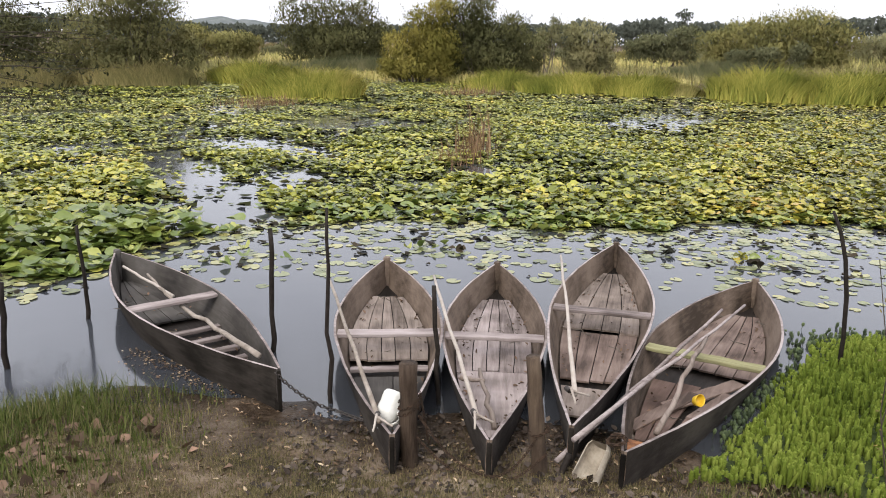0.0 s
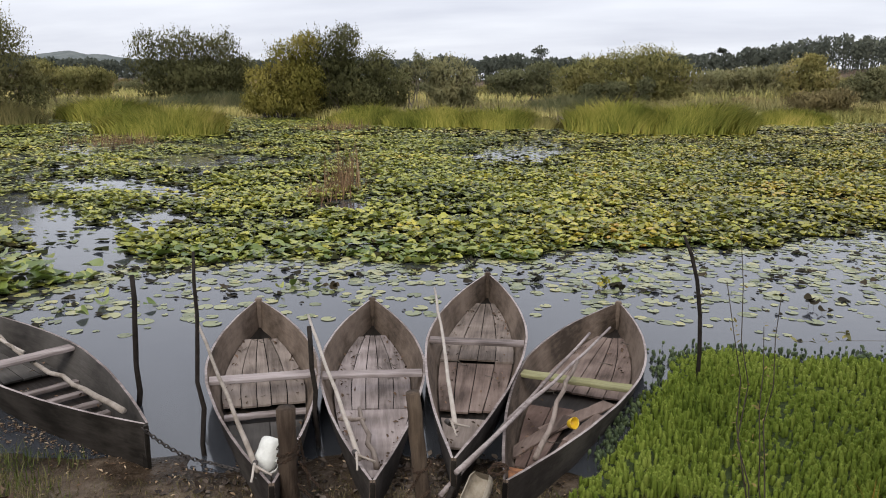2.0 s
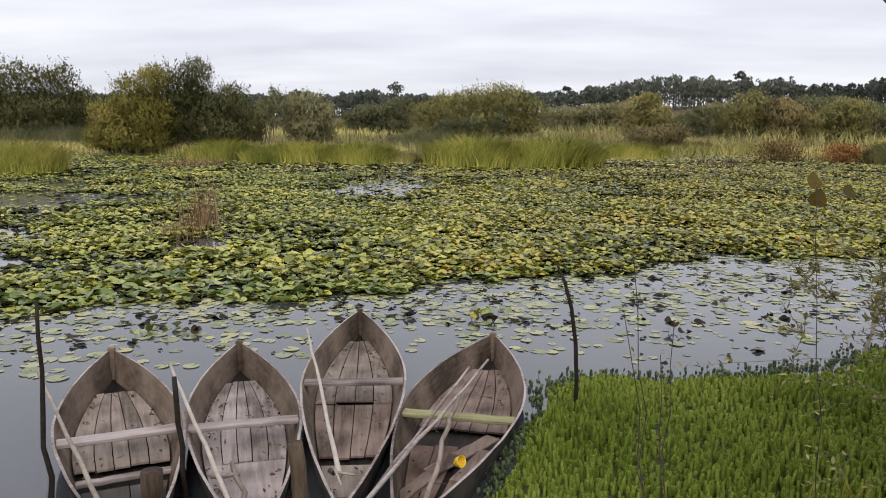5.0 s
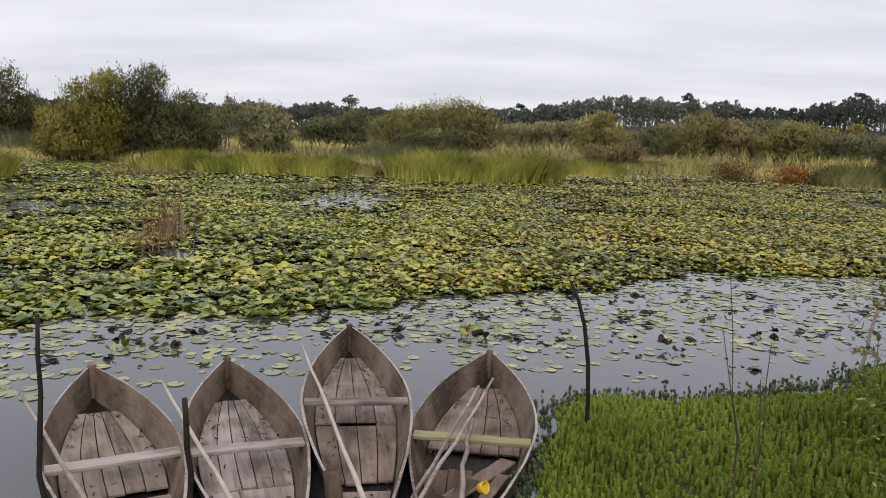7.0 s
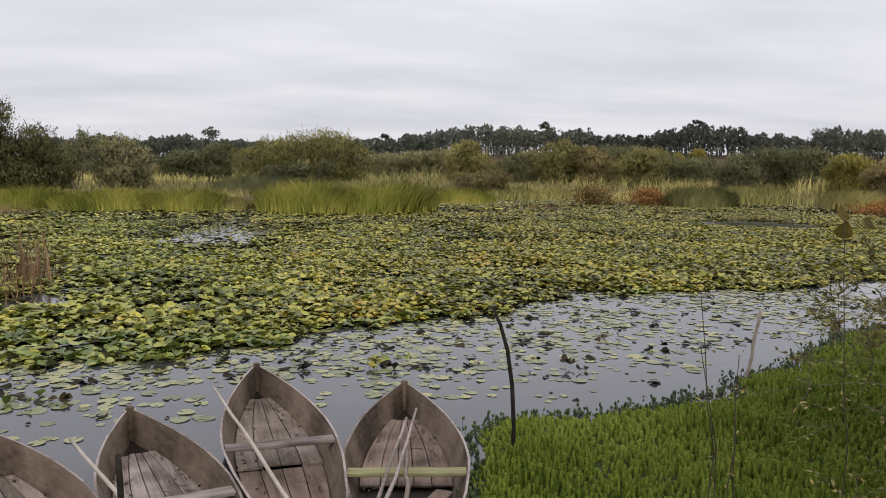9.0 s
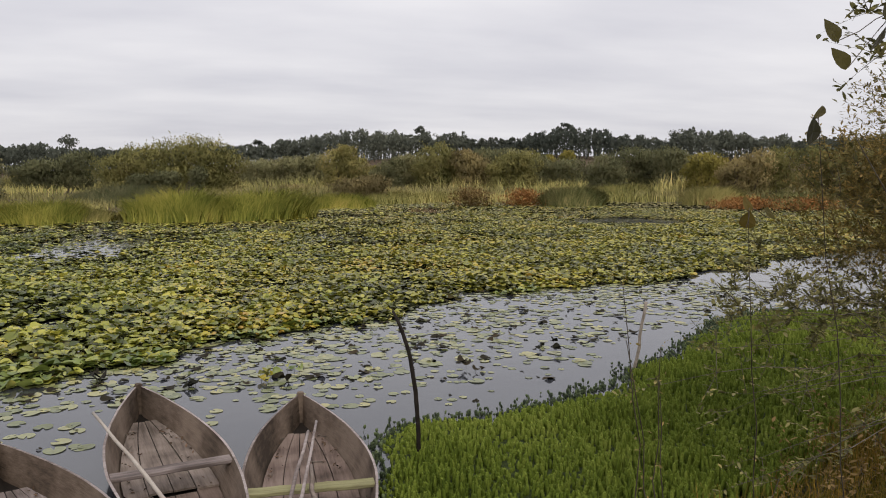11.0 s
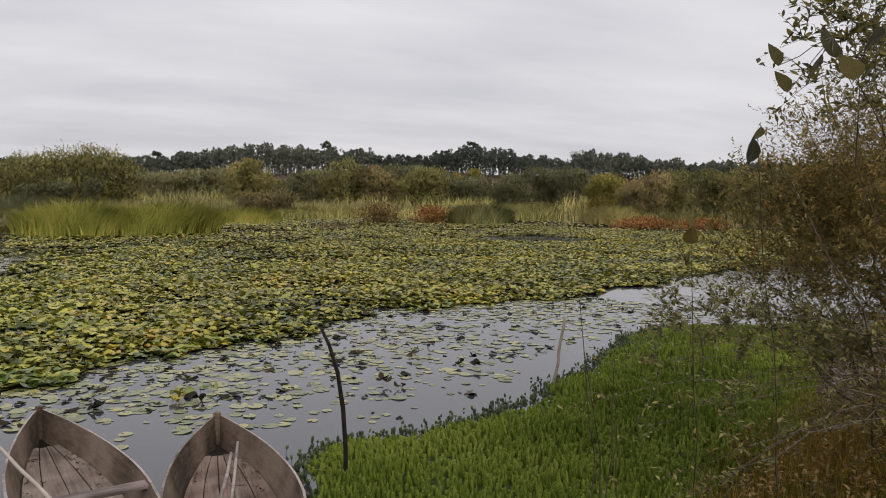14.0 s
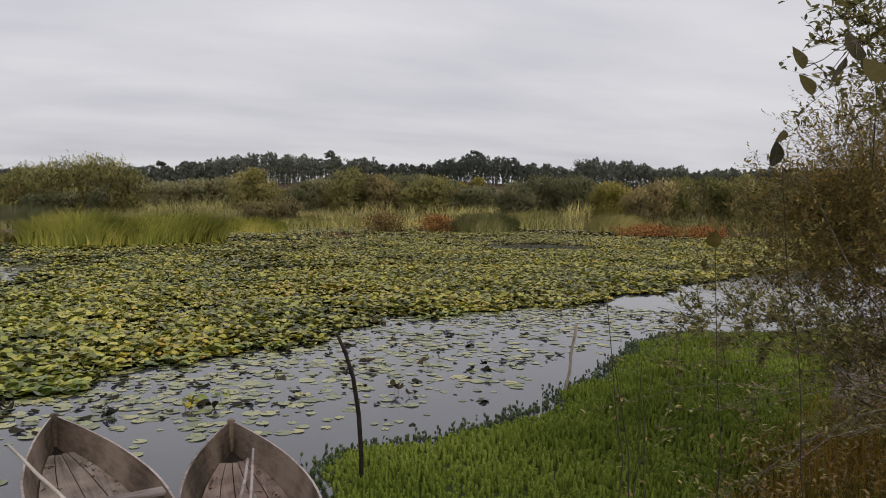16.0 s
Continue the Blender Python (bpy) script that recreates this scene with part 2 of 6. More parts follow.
WILLOW_DARK = material("dark_willow_crown", [(0.15, (0.065, 0.068, 0.030)), (0.42, (0.130, 0.130, 0.057)), (0.66, (0.203, 0.192, 0.084)), (0.9, (0.304, 0.270, 0.121))], rand=0.36, by="object", scale=0.9, detail=2, rough=0.85, see=0.3, patch=0.36, pscale=0.45, spec=0.06)
# the dark willow greens again, paler and greyer: haze put into the colour
WILLOW_HAZE = material("haze_tinted_crown", [(0.15, (0.105, 0.110, 0.058)), (0.42, (0.190, 0.190, 0.098)), (0.66, (0.280, 0.265, 0.135)), (0.9, (0.380, 0.340, 0.175))], rand=0.36, by="object", scale=0.9, detail=2, rough=0.85, see=0.3, patch=0.36, pscale=0.45, spec=0.06)
WILLOW_GOLD = material("yellowing_willow_crown", [(0.15, (0.099, 0.095, 0.023)), (0.42, (0.199, 0.181, 0.043)), (0.66, (0.304, 0.262, 0.070)), (0.9, (0.432, 0.344, 0.108))], rand=0.36, by="object", scale=0.9, detail=2, rough=0.85, see=0.3, patch=0.36, pscale=0.45, spec=0.06)
WILLOW_BROWN = material("browning_shrub", [(0.15, (0.131, 0.108, 0.056)), (0.42, (0.257, 0.208, 0.098)), (0.66, (0.382, 0.308, 0.141)), (0.9, (0.541, 0.420, 0.203))], rand=0.36, by="object", scale=0.9, detail=2, rough=0.85, see=0.3, patch=0.36, pscale=0.45, spec=0.06)
# tree green lightened and blued; a slight haze is part of the colour
PINE = material("hazed_far_foliage", [(0.2, (0.074, 0.086, 0.072)), (0.6, (0.118, 0.129, 0.101)), (0.9, (0.164, 0.171, 0.127))], rand=0.25, scale=0.1, rough=0.9, see=0.25, patch=0.5, pscale=0.03, spec=0.05)
ORANGE = material("orange_shrub", [(0.2, (0.145, 0.068, 0.028)), (0.5, (0.336, 0.147, 0.048)), (0.8, (0.432, 0.240, 0.084))], rand=0.6, scale=1, rough=0.8, see=0.2)
BRACKEN = material("dry_bracken", [(0.2, (0.085, 0.058, 0.022)), (0.5, (0.20, 0.130, 0.050)), (0.8, (0.31, 0.205, 0.085))], rand=0.6, scale=2, rough=0.85, see=0.15)
BARK = material("grey_bark", [(0.3, (0.056, 0.046, 0.035)), (0.7, (0.184, 0.160, 0.132))], rand=0, scale=9, rough=0.9, bump=0.5, bscale=30)
FEATHER = material("parrot_feather", [(0.12, (0.056, 0.085, 0.010)), (0.42, (0.138, 0.185, 0.025)), (0.70, (0.217, 0.266, 0.046)), (0.95, (0.313, 0.351, 0.080))], rand=0.40, scale=40, detail=3, rough=0.8, see=0.25, patch=0.30, pscale=0.7, spec=0.12, bump=0.6, bscale=90)
GRASS = material("bank_grass", [(0.15, (0.030, 0.046, 0.008)), (0.45, (0.071, 0.095, 0.019)), (0.7, (0.136, 0.133, 0.048)), (0.9, (0.217, 0.177, 0.095))], rand=0.55, scale=2, rough=0.8, see=0.25, patch=0.35, pscale=0.8, spec=0.15)
LITTER = material("fallen_leaf", [(0.15, (0.050, 0.033, 0.023)), (0.45, (0.135, 0.085, 0.050)), (0.7, (0.248, 0.169, 0.101)), (0.92, (0.473, 0.372, 0.248))], rand=0.85, scale=5, rough=0.75)
SALLOW = material("near_willow_leaf", [(0.15, (0.098, 0.080, 0.029)), (0.45, (0.213, 0.170, 0.061)), (0.7, (0.333, 0.253, 0.090)), (0.92, (0.483, 0.307, 0.098))], rand=0.6, scale=2, rough=0.7, see=0.32, spec=0.12, patch=0.15, pscale=1.0)
POPLAR = material("poplar_leaf", [(0.2, (0.022, 0.020, 0.005)), (0.5, (0.065, 0.055, 0.010)), (0.75, (0.114, 0.082, 0.016)), (0.95, (0.057, 0.025, 0.009))], rand=0.5, by="object", scale=14, rough=0.6, see=0.3, spec=0.2)

STUBBLE = material("worn_turf", [(0.15, (0.051, 0.047, 0.020)), (0.45, (0.122, 0.107, 0.046)), (0.7, (0.214, 0.169, 0.089)), (0.9, (0.336, 0.262, 0.158))], rand=0.55, scale=2, rough=0.85, see=0.2, patch=0.35, pscale=1.2, spec=0.1)
TWIGLEAF = material("grey_willow_leaf", [(0.15, (0.072, 0.072, 0.029)), (0.45, (0.168, 0.161, 0.062)), (0.75, (0.276, 0.250, 0.098)), (0.95, (0.430, 0.337, 0.108))], rand=0.65, scale=2, rough=0.65, see=0.28, spec=0.2)
# near-black matt leaf colour that stands for shade in the lily gaps
LILY_UNDER = material("lily_gap_shade", [(0.2, (0.012, 0.014, 0.006)), (0.6, (0.032, 0.034, 0.012)), (0.9, (0.060, 0.046, 0.020))], rand=0.7, scale=5, rough=0.95, spec=0.03)
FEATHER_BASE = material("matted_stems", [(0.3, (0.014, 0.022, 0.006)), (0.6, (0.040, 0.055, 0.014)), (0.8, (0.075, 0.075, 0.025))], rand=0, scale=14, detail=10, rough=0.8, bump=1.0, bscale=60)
DEADLEAF = material("dead_broad_leaf", [(0.15, (0.037, 0.025, 0.016)), (0.5, (0.106, 0.069, 0.045)), (0.8, (0.188, 0.119, 0.081)), (0.95, (0.312, 0.188, 0.125))], rand=0.7, scale=14, detail=8, rough=0.8)
RIMGREEN = material("rim_shoot", [(0.2, (0.035, 0.049, 0.027)), (0.6, (0.081, 0.108, 0.051)), (0.9, (0.149, 0.189, 0.081))], rand=0.6, scale=2, rough=0.6, see=0.15)
MUDLEAF = material("wet_leaf", [(0.2, (0.020, 0.014, 0.010)), (0.55, (0.060, 0.043, 0.032)), (0.9, (0.135, 0.105, 0.08))], rand=0.8, scale=5, rough=0.5)
CHAIN = material("dark_iron", [(0.3, (0.030, 0.028, 0.027)), (0.7, (0.10, 0.085, 0.075))], rand=0, scale=40, rough=0.55, metal=0.6)
CANISTER = material("weathered_canister", [(0.3, (0.20, 0.165, 0.12)), (0.55, (0.38, 0.33, 0.26)), (0.8, (0.50, 0.45, 0.38))], rand=0, scale=9, rough=0.7, bump=0.3, bscale=20)
ORANGERUST = material("orange_rotten_wood", [(0.3, (0.096, 0.040, 0.020)), (0.6, (0.256, 0.112, 0.048)), (0.8, (0.360, 0.192, 0.104))], rand=0, scale=12, rough=0.85, bump=0.5)
GREYREED = material("grey_green_reed", [(0.15, (0.081, 0.093, 0.046)), (0.45, (0.167, 0.178, 0.088)), (0.7, (0.258, 0.252, 0.130)), (0.9, (0.382, 0.327, 0.194))], rand=0.40, scale=0.5, rough=0.8, see=0.25, patch=0.40, pscale=0.4, spec=0.15)
DARKBARK = material("dark_bark", [(0.3, (0.022, 0.018, 0.013)), (0.7, (0.085, 0.070, 0.052))], rand=0, scale=12, rough=0.9, bump=0.5, bscale=40)
DARKLEAF = material("dark_willow_leaf", [(0.2, (0.022, 0.024, 0.010)), (0.5, (0.055, 0.056, 0.024)), (0.9, (0.11, 0.100, 0.042))], rand=0.6, scale=3, rough=0.6, see=0.2, spec=0.2)
FRESH = material("fresh_lily_leaf", [(0.15, (0.040, 0.063, 0.012)), (0.40, (0.112, 0.158, 0.032)), (0.62, (0.225, 0.265, 0.062)), (0.84, (0.383, 0.378, 0.091)), (0.96, (0.555, 0.441, 0.086))], rand=0.55, scale=4, detail=4, rough=0.33, see=0.18, patch=0.20, pscale=0.5, spec=0.45)
# wood green shifted to blue-grey in place of air haze
HILLWOOD = material("haze_tinted_wood", [(0.3, (0.104, 0.117, 0.117)), (0.5, (0.140, 0.153, 0.148)), (0.7, (0.186, 0.197, 0.186))], rand=0, scale=0.09, detail=9, rough=1.0, spec=0.0)
SIDEWOOD = material("side_plank_wood", [(0.31, (0.044, 0.032, 0.023)), (0.48, (0.117, 0.086, 0.064)), (0.67, (0.193, 0.146, 0.112))], rand=0.16, by="object", scale=2.0, detail=9, rough=0.85, bump=0.25, bscale=6, stretch=(11, 0.8, 11), patch=0.34, pscale=1.6)
OLDWOOD = material("old_dark_wood", [(0.24, (0.026, 0.023, 0.021)), (0.48, (0.066, 0.059, 0.052)), (0.74, (0.115, 0.105, 0.095))], rand=0.16, by="object", scale=2.0, detail=5, rough=0.85, bump=0.15, bscale=6, stretch=(11, 0.8, 11), patch=0.44, pscale=1.6)
LILY_AUTUMN = material("autumn_lily_leaf", [(0.26, (0.054, 0.059, 0.010)), (0.40, (0.150, 0.152, 0.023)), (0.54, (0.267, 0.254, 0.036)), (0.68, (0.384, 0.340, 0.049)), (0.80, (0.469, 0.355, 0.054)), (0.88, (0.406, 0.224, 0.044)), (0.95, (0.202, 0.106, 0.037))],
                       rand=0.52, scale=4, detail=4, rough=0.34, see=0.22, patch=0.32, pscale=0.25, spec=0.45)
DRYGRASS = material("dry_grass", [(0.15, (0.067, 0.065, 0.012)), (0.40, (0.149, 0.125, 0.023)), (0.65, (0.266, 0.173, 0.034)), (0.9, (0.399, 0.230, 0.051))], rand=0.55, scale=2, rough=0.85, see=0.22, patch=0.35, pscale=0.9, spec=0.1)
DRYWEED = material("dry_weed", [(0.2, (0.11, 0.07, 0.04)), (0.5, (0.23, 0.14, 0.08)), (0.85, (0.33, 0.22, 0.13))], rand=0.7, scale=2, rough=0.85, see=0.2)

# ---- mesh helpers ----
RNG = np.random.default_rng(7)


def soft(V, F, k, N, own=0.35):
    """Turns each leaf (k vertices, outward direction N) to face outwards; returns faces and rounded vertex normals."""
    n = len(N)
    per = len(F) // n
    f0 = F[::per]
    g = np.cross(V[f0[:, 1]] - V[f0[:, 0]], V[f0[:, 2]] - V[f0[:, 0]])
    g /= np.linalg.norm(g, axis=1)[:, None] + 1e-9
    N = N / (np.linalg.norm(N, axis=1)[:, None] + 1e-9)
    back = (g * N).sum(1) < 0
    F = np.where(np.repeat(back, per)[:, None], F[:, ::-1], F)
    M = (1.1 - own) * N + own * np.where(back[:, None], -g, g)
    M /= np.linalg.norm(M, axis=1)[:, None]
    return F, np.repeat(M, k, 0)


def mesh_np(name, V, F, N=None):
    """A mesh from vertex and face arrays (all faces of one size), with vertex normals N if given."""
    V, F = np.asarray(V, np.float32), np.asarray(F, np.int32)
    me = bpy.data.meshes.new(name)
    n, k = F.shape
    me.vertices.add(len(V)); me.vertices.foreach_set("co", V.ravel())
    me.loops.add(n * k); me.loops.foreach_set("vertex_index", F.ravel())
    me.polygons.add(n); me.polygons.foreach_set("loop_start", np.arange(0, n * k, k, dtype=np.int32))
    me.update(calc_edges=True)
    if N is not None:
        me.polygons.foreach_set("use_smooth", np.ones(n, dtype=bool))
        me.normals_split_custom_set_from_vertices(np.asarray(N, np.float32))
    return me


def scatter(TV, TF, pos, R, scale):
    """Copies of a template, turned by R (n,3,3), scaled (n,3) and moved; returns vertex and face arrays."""
    TV, TF = np.asarray(TV, float), np.asarray(TF, int)
    n = len(pos)
    V = TV[None] * scale[:, None, :]
    V = np.einsum("nij,nvj->nvi", R, V) + pos[:, None, :]
    F = TF[None] + (np.arange(n) * len(TV))[:, None, None]
    return V.reshape(-1, 3), F.reshape(-1, TF.shape[1])


def turns(yaw, tilt, roll=None):
    """Rotation matrices: spin by roll about z, lean by tilt about x, then turn by yaw about z."""
    n = len(yaw)
    def rz(a):
        c, s, o, i = np.cos(a), np.sin(a), np.zeros(n), np.ones(n)
        return np.stack([np.stack([c, -s, o], 1), np.stack([s, c, o], 1), np.stack([o, o, i], 1)], 1)
    c, s, o, i = np.cos(tilt), np.sin(tilt), np.zeros(n), np.ones(n)
    rx = np.stack([np.stack([i, o, o], 1), np.stack([o, c, -s], 1), np.stack([o, s, c], 1)], 1)
    R = rz(yaw) @ rx
    return R if roll is None else R @ rz(roll)


def obj(name, me, mat, parent=None, label="", smooth=False):
    if not me.materials:
        me.materials.append(mat)
    if smooth:
        me.polygons.foreach_set("use_smooth", np.ones(len(me.polygons), dtype=bool))
    ob = new(name, me)
    if parent is not None:
        ob.parent = parent
    if label:
        tagged(ob, label)
    return ob


def part(name, bm, mat, parent, label="", smooth=False):
    me = bpy.data.meshes.new(name)
    bm.to_mesh(me); bm.free()
    return obj(name, me, mat, parent, label, smooth)


def thing(name, label, category, group="", m=None):
    e = tagged(new(name), label, category, group)
    if m is not None:
        e.matrix_world = m
    return e


def tube(bm, pts, radii, sides=7, wob=0.0, cap=True):
    """A tapered tube along points."""
    pts = [Vector(p) for p in pts]
    rings = []
    for k, p in enumerate(pts):
        d = (pts[min(k + 1, len(pts) - 1)] - pts[max(k - 1, 0)]).normalized()
        a = d.orthogonal().normalized() if abs(d.z) > 0.95 else d.cross(Vector((0, 0, 1))).normalized()
        b = d.cross(a)
        r = radii[k] if hasattr(radii, "__len__") else radii
        rings.append([bm.verts.new(p + (a * math.cos(2 * math.pi * j / sides) + b * math.sin(2 * math.pi * j / sides)) * r * (1 + random.uniform(-wob, wob))) for j in range(sides)])
    for q, w in zip(rings, rings[1:]):
        for j in range(sides):
            bm.faces.new((q[j], q[(j + 1) % sides], w[(j + 1) % sides], w[j]))
    if cap:
        bm.faces.new(rings[0][::-1]); bm.faces.new(rings[-1])
    return bm


def bent(a, b, n, amount):
    """Points from a to b with small random bends."""
    a, b = Vector(a), Vector(b)
    out = []
    for k in range(n + 1):
        f = k / n
        w = math.sin(math.pi * f) * amount
        out.append(a.lerp(b, f) + Vector((random.uniform(-w, w), random.uniform(-w, w), random.uniform(-w, w))))
    return out


def strands(P):
    """Thin three-sided twigs through points P (n, k, 3)."""
    n, k, _ = P.shape
    tri = np.array([(1, 0, 0), (-0.5, 0.87, 0), (-0.5, -0.87, 0)])
    rad = 0.0035 * np.linspace(1, 0.3, k)
    V = P[:, :, None, :] + tri[None, None] * rad[None, :, None, None]
    F = []
    for i in range(k - 1):
        for j in range(3):
            F.append((i * 3 + j, i * 3 + (j + 1) % 3, (i + 1) * 3 + (j + 1) % 3, (i + 1) * 3 + j))
    F = np.array(F)[None] + (np.arange(n) * k * 3)[:, None, None]
    return V.reshape(-1, 3), F.reshape(-1, 4)


def interp(x, xs, ys):
    return np.interp(x, xs, ys)


def wav(x, y, s, seed=0.0):
    """Cheap smooth noise from sines, about -1 to 1."""
    return (np.sin(x * s + 1.3 * np.sin(y * s * 0.7 + seed) + seed) + np.sin(y * s * 1.21 + 1.7 * np.sin(x * s * 0.63 - seed) + 2.1 * seed)) / 2


# ---- ground and water ----
SHORE_X = [-60, -12, -6, -4.6, -3.6, -3.0, -2.4, -1.3, 0, 1.2, 2.0, 3.0, 5.0, 7.5, 10, 14, 20, 40, 60]
SHORE_Y = [3.0, 3.2, 4.1, 4.4, 4.9, 5.4, 5.4, 5.15, 5.0, 4.9, 4.2, 3.7, 3.5, 3.6, 4.0, 4.6, 4.8, 5.5, 9.0]
FAR_X = [-400, -70, -40, -26, -16, -8, -2, 3, 18, 33, 50, 56, 62, 66, 70, 400]
FAR_Y = [40, 38, 45, 50, 58, 64, 63, 58, 55, 54, 55, 47, 40, 24, 8, 6]
RIDGE_AZ = [-180, -40, -25, -12, 0, 10, 17, 25, 31, 38, 46, 54, 62, 70, 80, 180]
RIDGE_H = [5, 5, 6, 2, 2, 3, 4, 5, 6, 9, 11, 10, 9, 8, 6, 5]


def height(x, y):
    d = interp(x, SHORE_X, SHORE_Y) - y
    near = np.where(d > 0, np.where(d < 1.0, 0.09 * d, 0.09 + 0.265 * (d - 1.0)), np.maximum(-0.8, 0.22 * d))
    near = np.minimum(near, 1.35 + 0.05 * np.minimum(np.maximum(d - 5.8, 0), 30))
    near = near + np.where(d > -0.4, 0.018 * wav(x, y, 4.1) + 0.012 * wav(x, y, 11.0, 1.0), 0)
    e = y - interp(x, FAR_X, FAR_Y)
    r = np.hypot(x, y)
    az = np.degrees(np.arctan2(x, y))
    hill = interp(az, RIDGE_AZ, RIDGE_H) * np.clip((r - 170) / 140, 0, 1) ** 2 * (1 + np.clip((r - 320) / 1500, 0, 1.5))
    far = np.where(e > 0, np.minimum(0.25, 0.2 * e) + 0.15 * wav(x, y, 0.25) * np.clip(e / 5, 0, 1), np.maximum(-0.8, 0.2 * e)) + np.where(e > 0, hill, 0)
    return np.maximum(near, far)


def axis(lo, hi, fine_lo, fine_hi, step):
    fine = np.arange(fine_lo, fine_hi, step)
    a = fine_hi + (np.exp(np.linspace(0, 1, 70) * math.log((hi - fine_hi) / step + 1)) - 1) * step
    b = fine_lo - (np.exp(np.linspace(0, 1, 55) * math.log((fine_lo - lo) / step + 1)) - 1) * step
    return np.concatenate([b[:0:-1], fine, a])


def build_ground():
    xs, ys = axis(-2500, 2500, -7, 9, 0.09), axis(-400, 2500, -1.5, 6.2, 0.09)
    X, Y = np.meshgrid(xs, ys)
    Z = height(X, Y)
    n, m = X.shape
    idx = np.arange(n * m).reshape(n, m)
    F = np.stack([idx[:-1, :-1], idx[:-1, 1:], idx[1:, 1:], idx[1:, :-1]], -1).reshape(-1, 4)
    ob = obj("ground", mesh_np("ground", np.stack([X, Y, Z], -1).reshape(-1, 3), F), MUD, smooth=True)
    tagged(ob, "brown muddy lake bank with sparse grass and flat land beyond", "ground", kind="structure")


build_ground()

# ---- boats ----


class Hull:
    """Shape of a flat-bottomed, double-ended plank boat; y runs from stern to bow."""

    def __init__(self, length, width, depth=0.40):
        self.L, self.w, self.d = length, width, depth

    def f(self, s):
        s = min(max(s, 0.0), 1.0)
        if s < 0.54:
            return 1 - (1 - s / 0.54) ** 1.6
        return 1 - ((s - 0.54) / 0.46) ** 1.95

    def gun(self, s):
        return self.w / 2 * self.f(s) + 0.018

    def bot(self, s):
        return max(self.w / 2 * 0.80 * self.f(s) - 0.012, 0.012)

    def zg(self, s):
        return self.d - 0.075 * 4 * s * (1 - s)

    def zb(self, s):
        return 0.05 * (2 * s - 1) ** 2

    def half(self, s, z):
        k = (z - self.zb(s)) / (self.zg(s) - self.zb(s))
        return self.bot(s) + (self.gun(s) - self.bot(s)) * k


def side_mesh(h, sgn):
    bm = bmesh.new()
    T, n = 0.022, 26
    rows = []
    for k in range(n + 1):
        s = k / n
        y = s * h.L
        prof = [(h.bot(s), h.zb(s)), (h.half(s, (h.zb(s) + h.zg(s)) / 2) + 0.008, (h.zb(s) + h.zg(s)) / 2), (h.gun(s), h.zg(s)),
                (max(h.gun(s) - T, 0.001), h.zg(s) + 0.001), (max(h.half(s, (h.zb(s) + h.zg(s)) / 2) + 0.008 - T, 0.001), (h.zb(s) + h.zg(s)) / 2), (max(h.bot(s) - T, 0.001), h.zb(s))]
        jit = random.uniform(-0.003, 0.003)
        rows.append([bm.verts.new((sgn * (x + (jit if 0 < k < n else 0)), y, z)) for x, z in prof])
    for a, b in zip(rows, rows[1:]):
        for j in range(6):
            q = (a[j], b[j], b[(j + 1) % 6], a[(j + 1) % 6])
            fc = bm.faces.new(q if sgn > 0 else q[::-1])
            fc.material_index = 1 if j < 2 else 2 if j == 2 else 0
    bm.faces.new(rows[0]); bm.faces.new(rows[-1][::-1])
    bmesh.ops.recalc_face_normals(bm, faces=bm.faces)
    return bm


def bottom_mesh(h):
    bm = bmesh.new()
    n, rows = 22, []
    for k in range(n + 1):
        s = k / n
        b = h.bot(s) - 0.004
        rows.append([bm.verts.new((x, s * h.L, h.zb(s) + z)) for x, z in ((-b, 0.02), (b, 0.02), (b, -0.004), (-b, -0.004))])
    for a, b in zip(rows, rows[1:]):
        for j in range(4):
            bm.faces.new((a[j], a[(j + 1) % 4], b[(j + 1) % 4], b[j]))
    bm.faces.new(rows[0][::-1]); bm.faces.new(rows[-1])
    bmesh.ops.recalc_face_normals(bm, faces=bm.faces)
    return bm


def board_mesh(h, s0, s1, f0, f1, z, t=0.018):
    """A board lying along the hull between fractions f0 and f1 of the inner half width."""
    bm = bmesh.new()
    n, rows = 6, []
    for k in range(n + 1):
        s = s0 + (s1 - s0) * k / n
        zz = h.zb(s) + z
        w = h.half(s, zz) - 0.032
        x0, x1 = f0 * w + 0.0045, f1 * w - 0.0045
        rows.append([bm.verts.new((x, s * h.L, zz + q)) for x, q in ((x0, t), (x1, t), (x1, 0), (x0, 0))])
    for a, b in zip(rows, rows[1:]):
        for j in range(4):
            bm.faces.new((a[j], a[(j + 1) % 4], b[(j + 1) % 4], b[j]))
    bm.faces.new(rows[0][::-1]); bm.faces.new(rows[-1])
    bmesh.ops.recalc_face_normals(bm, faces=bm.faces)
    return bm


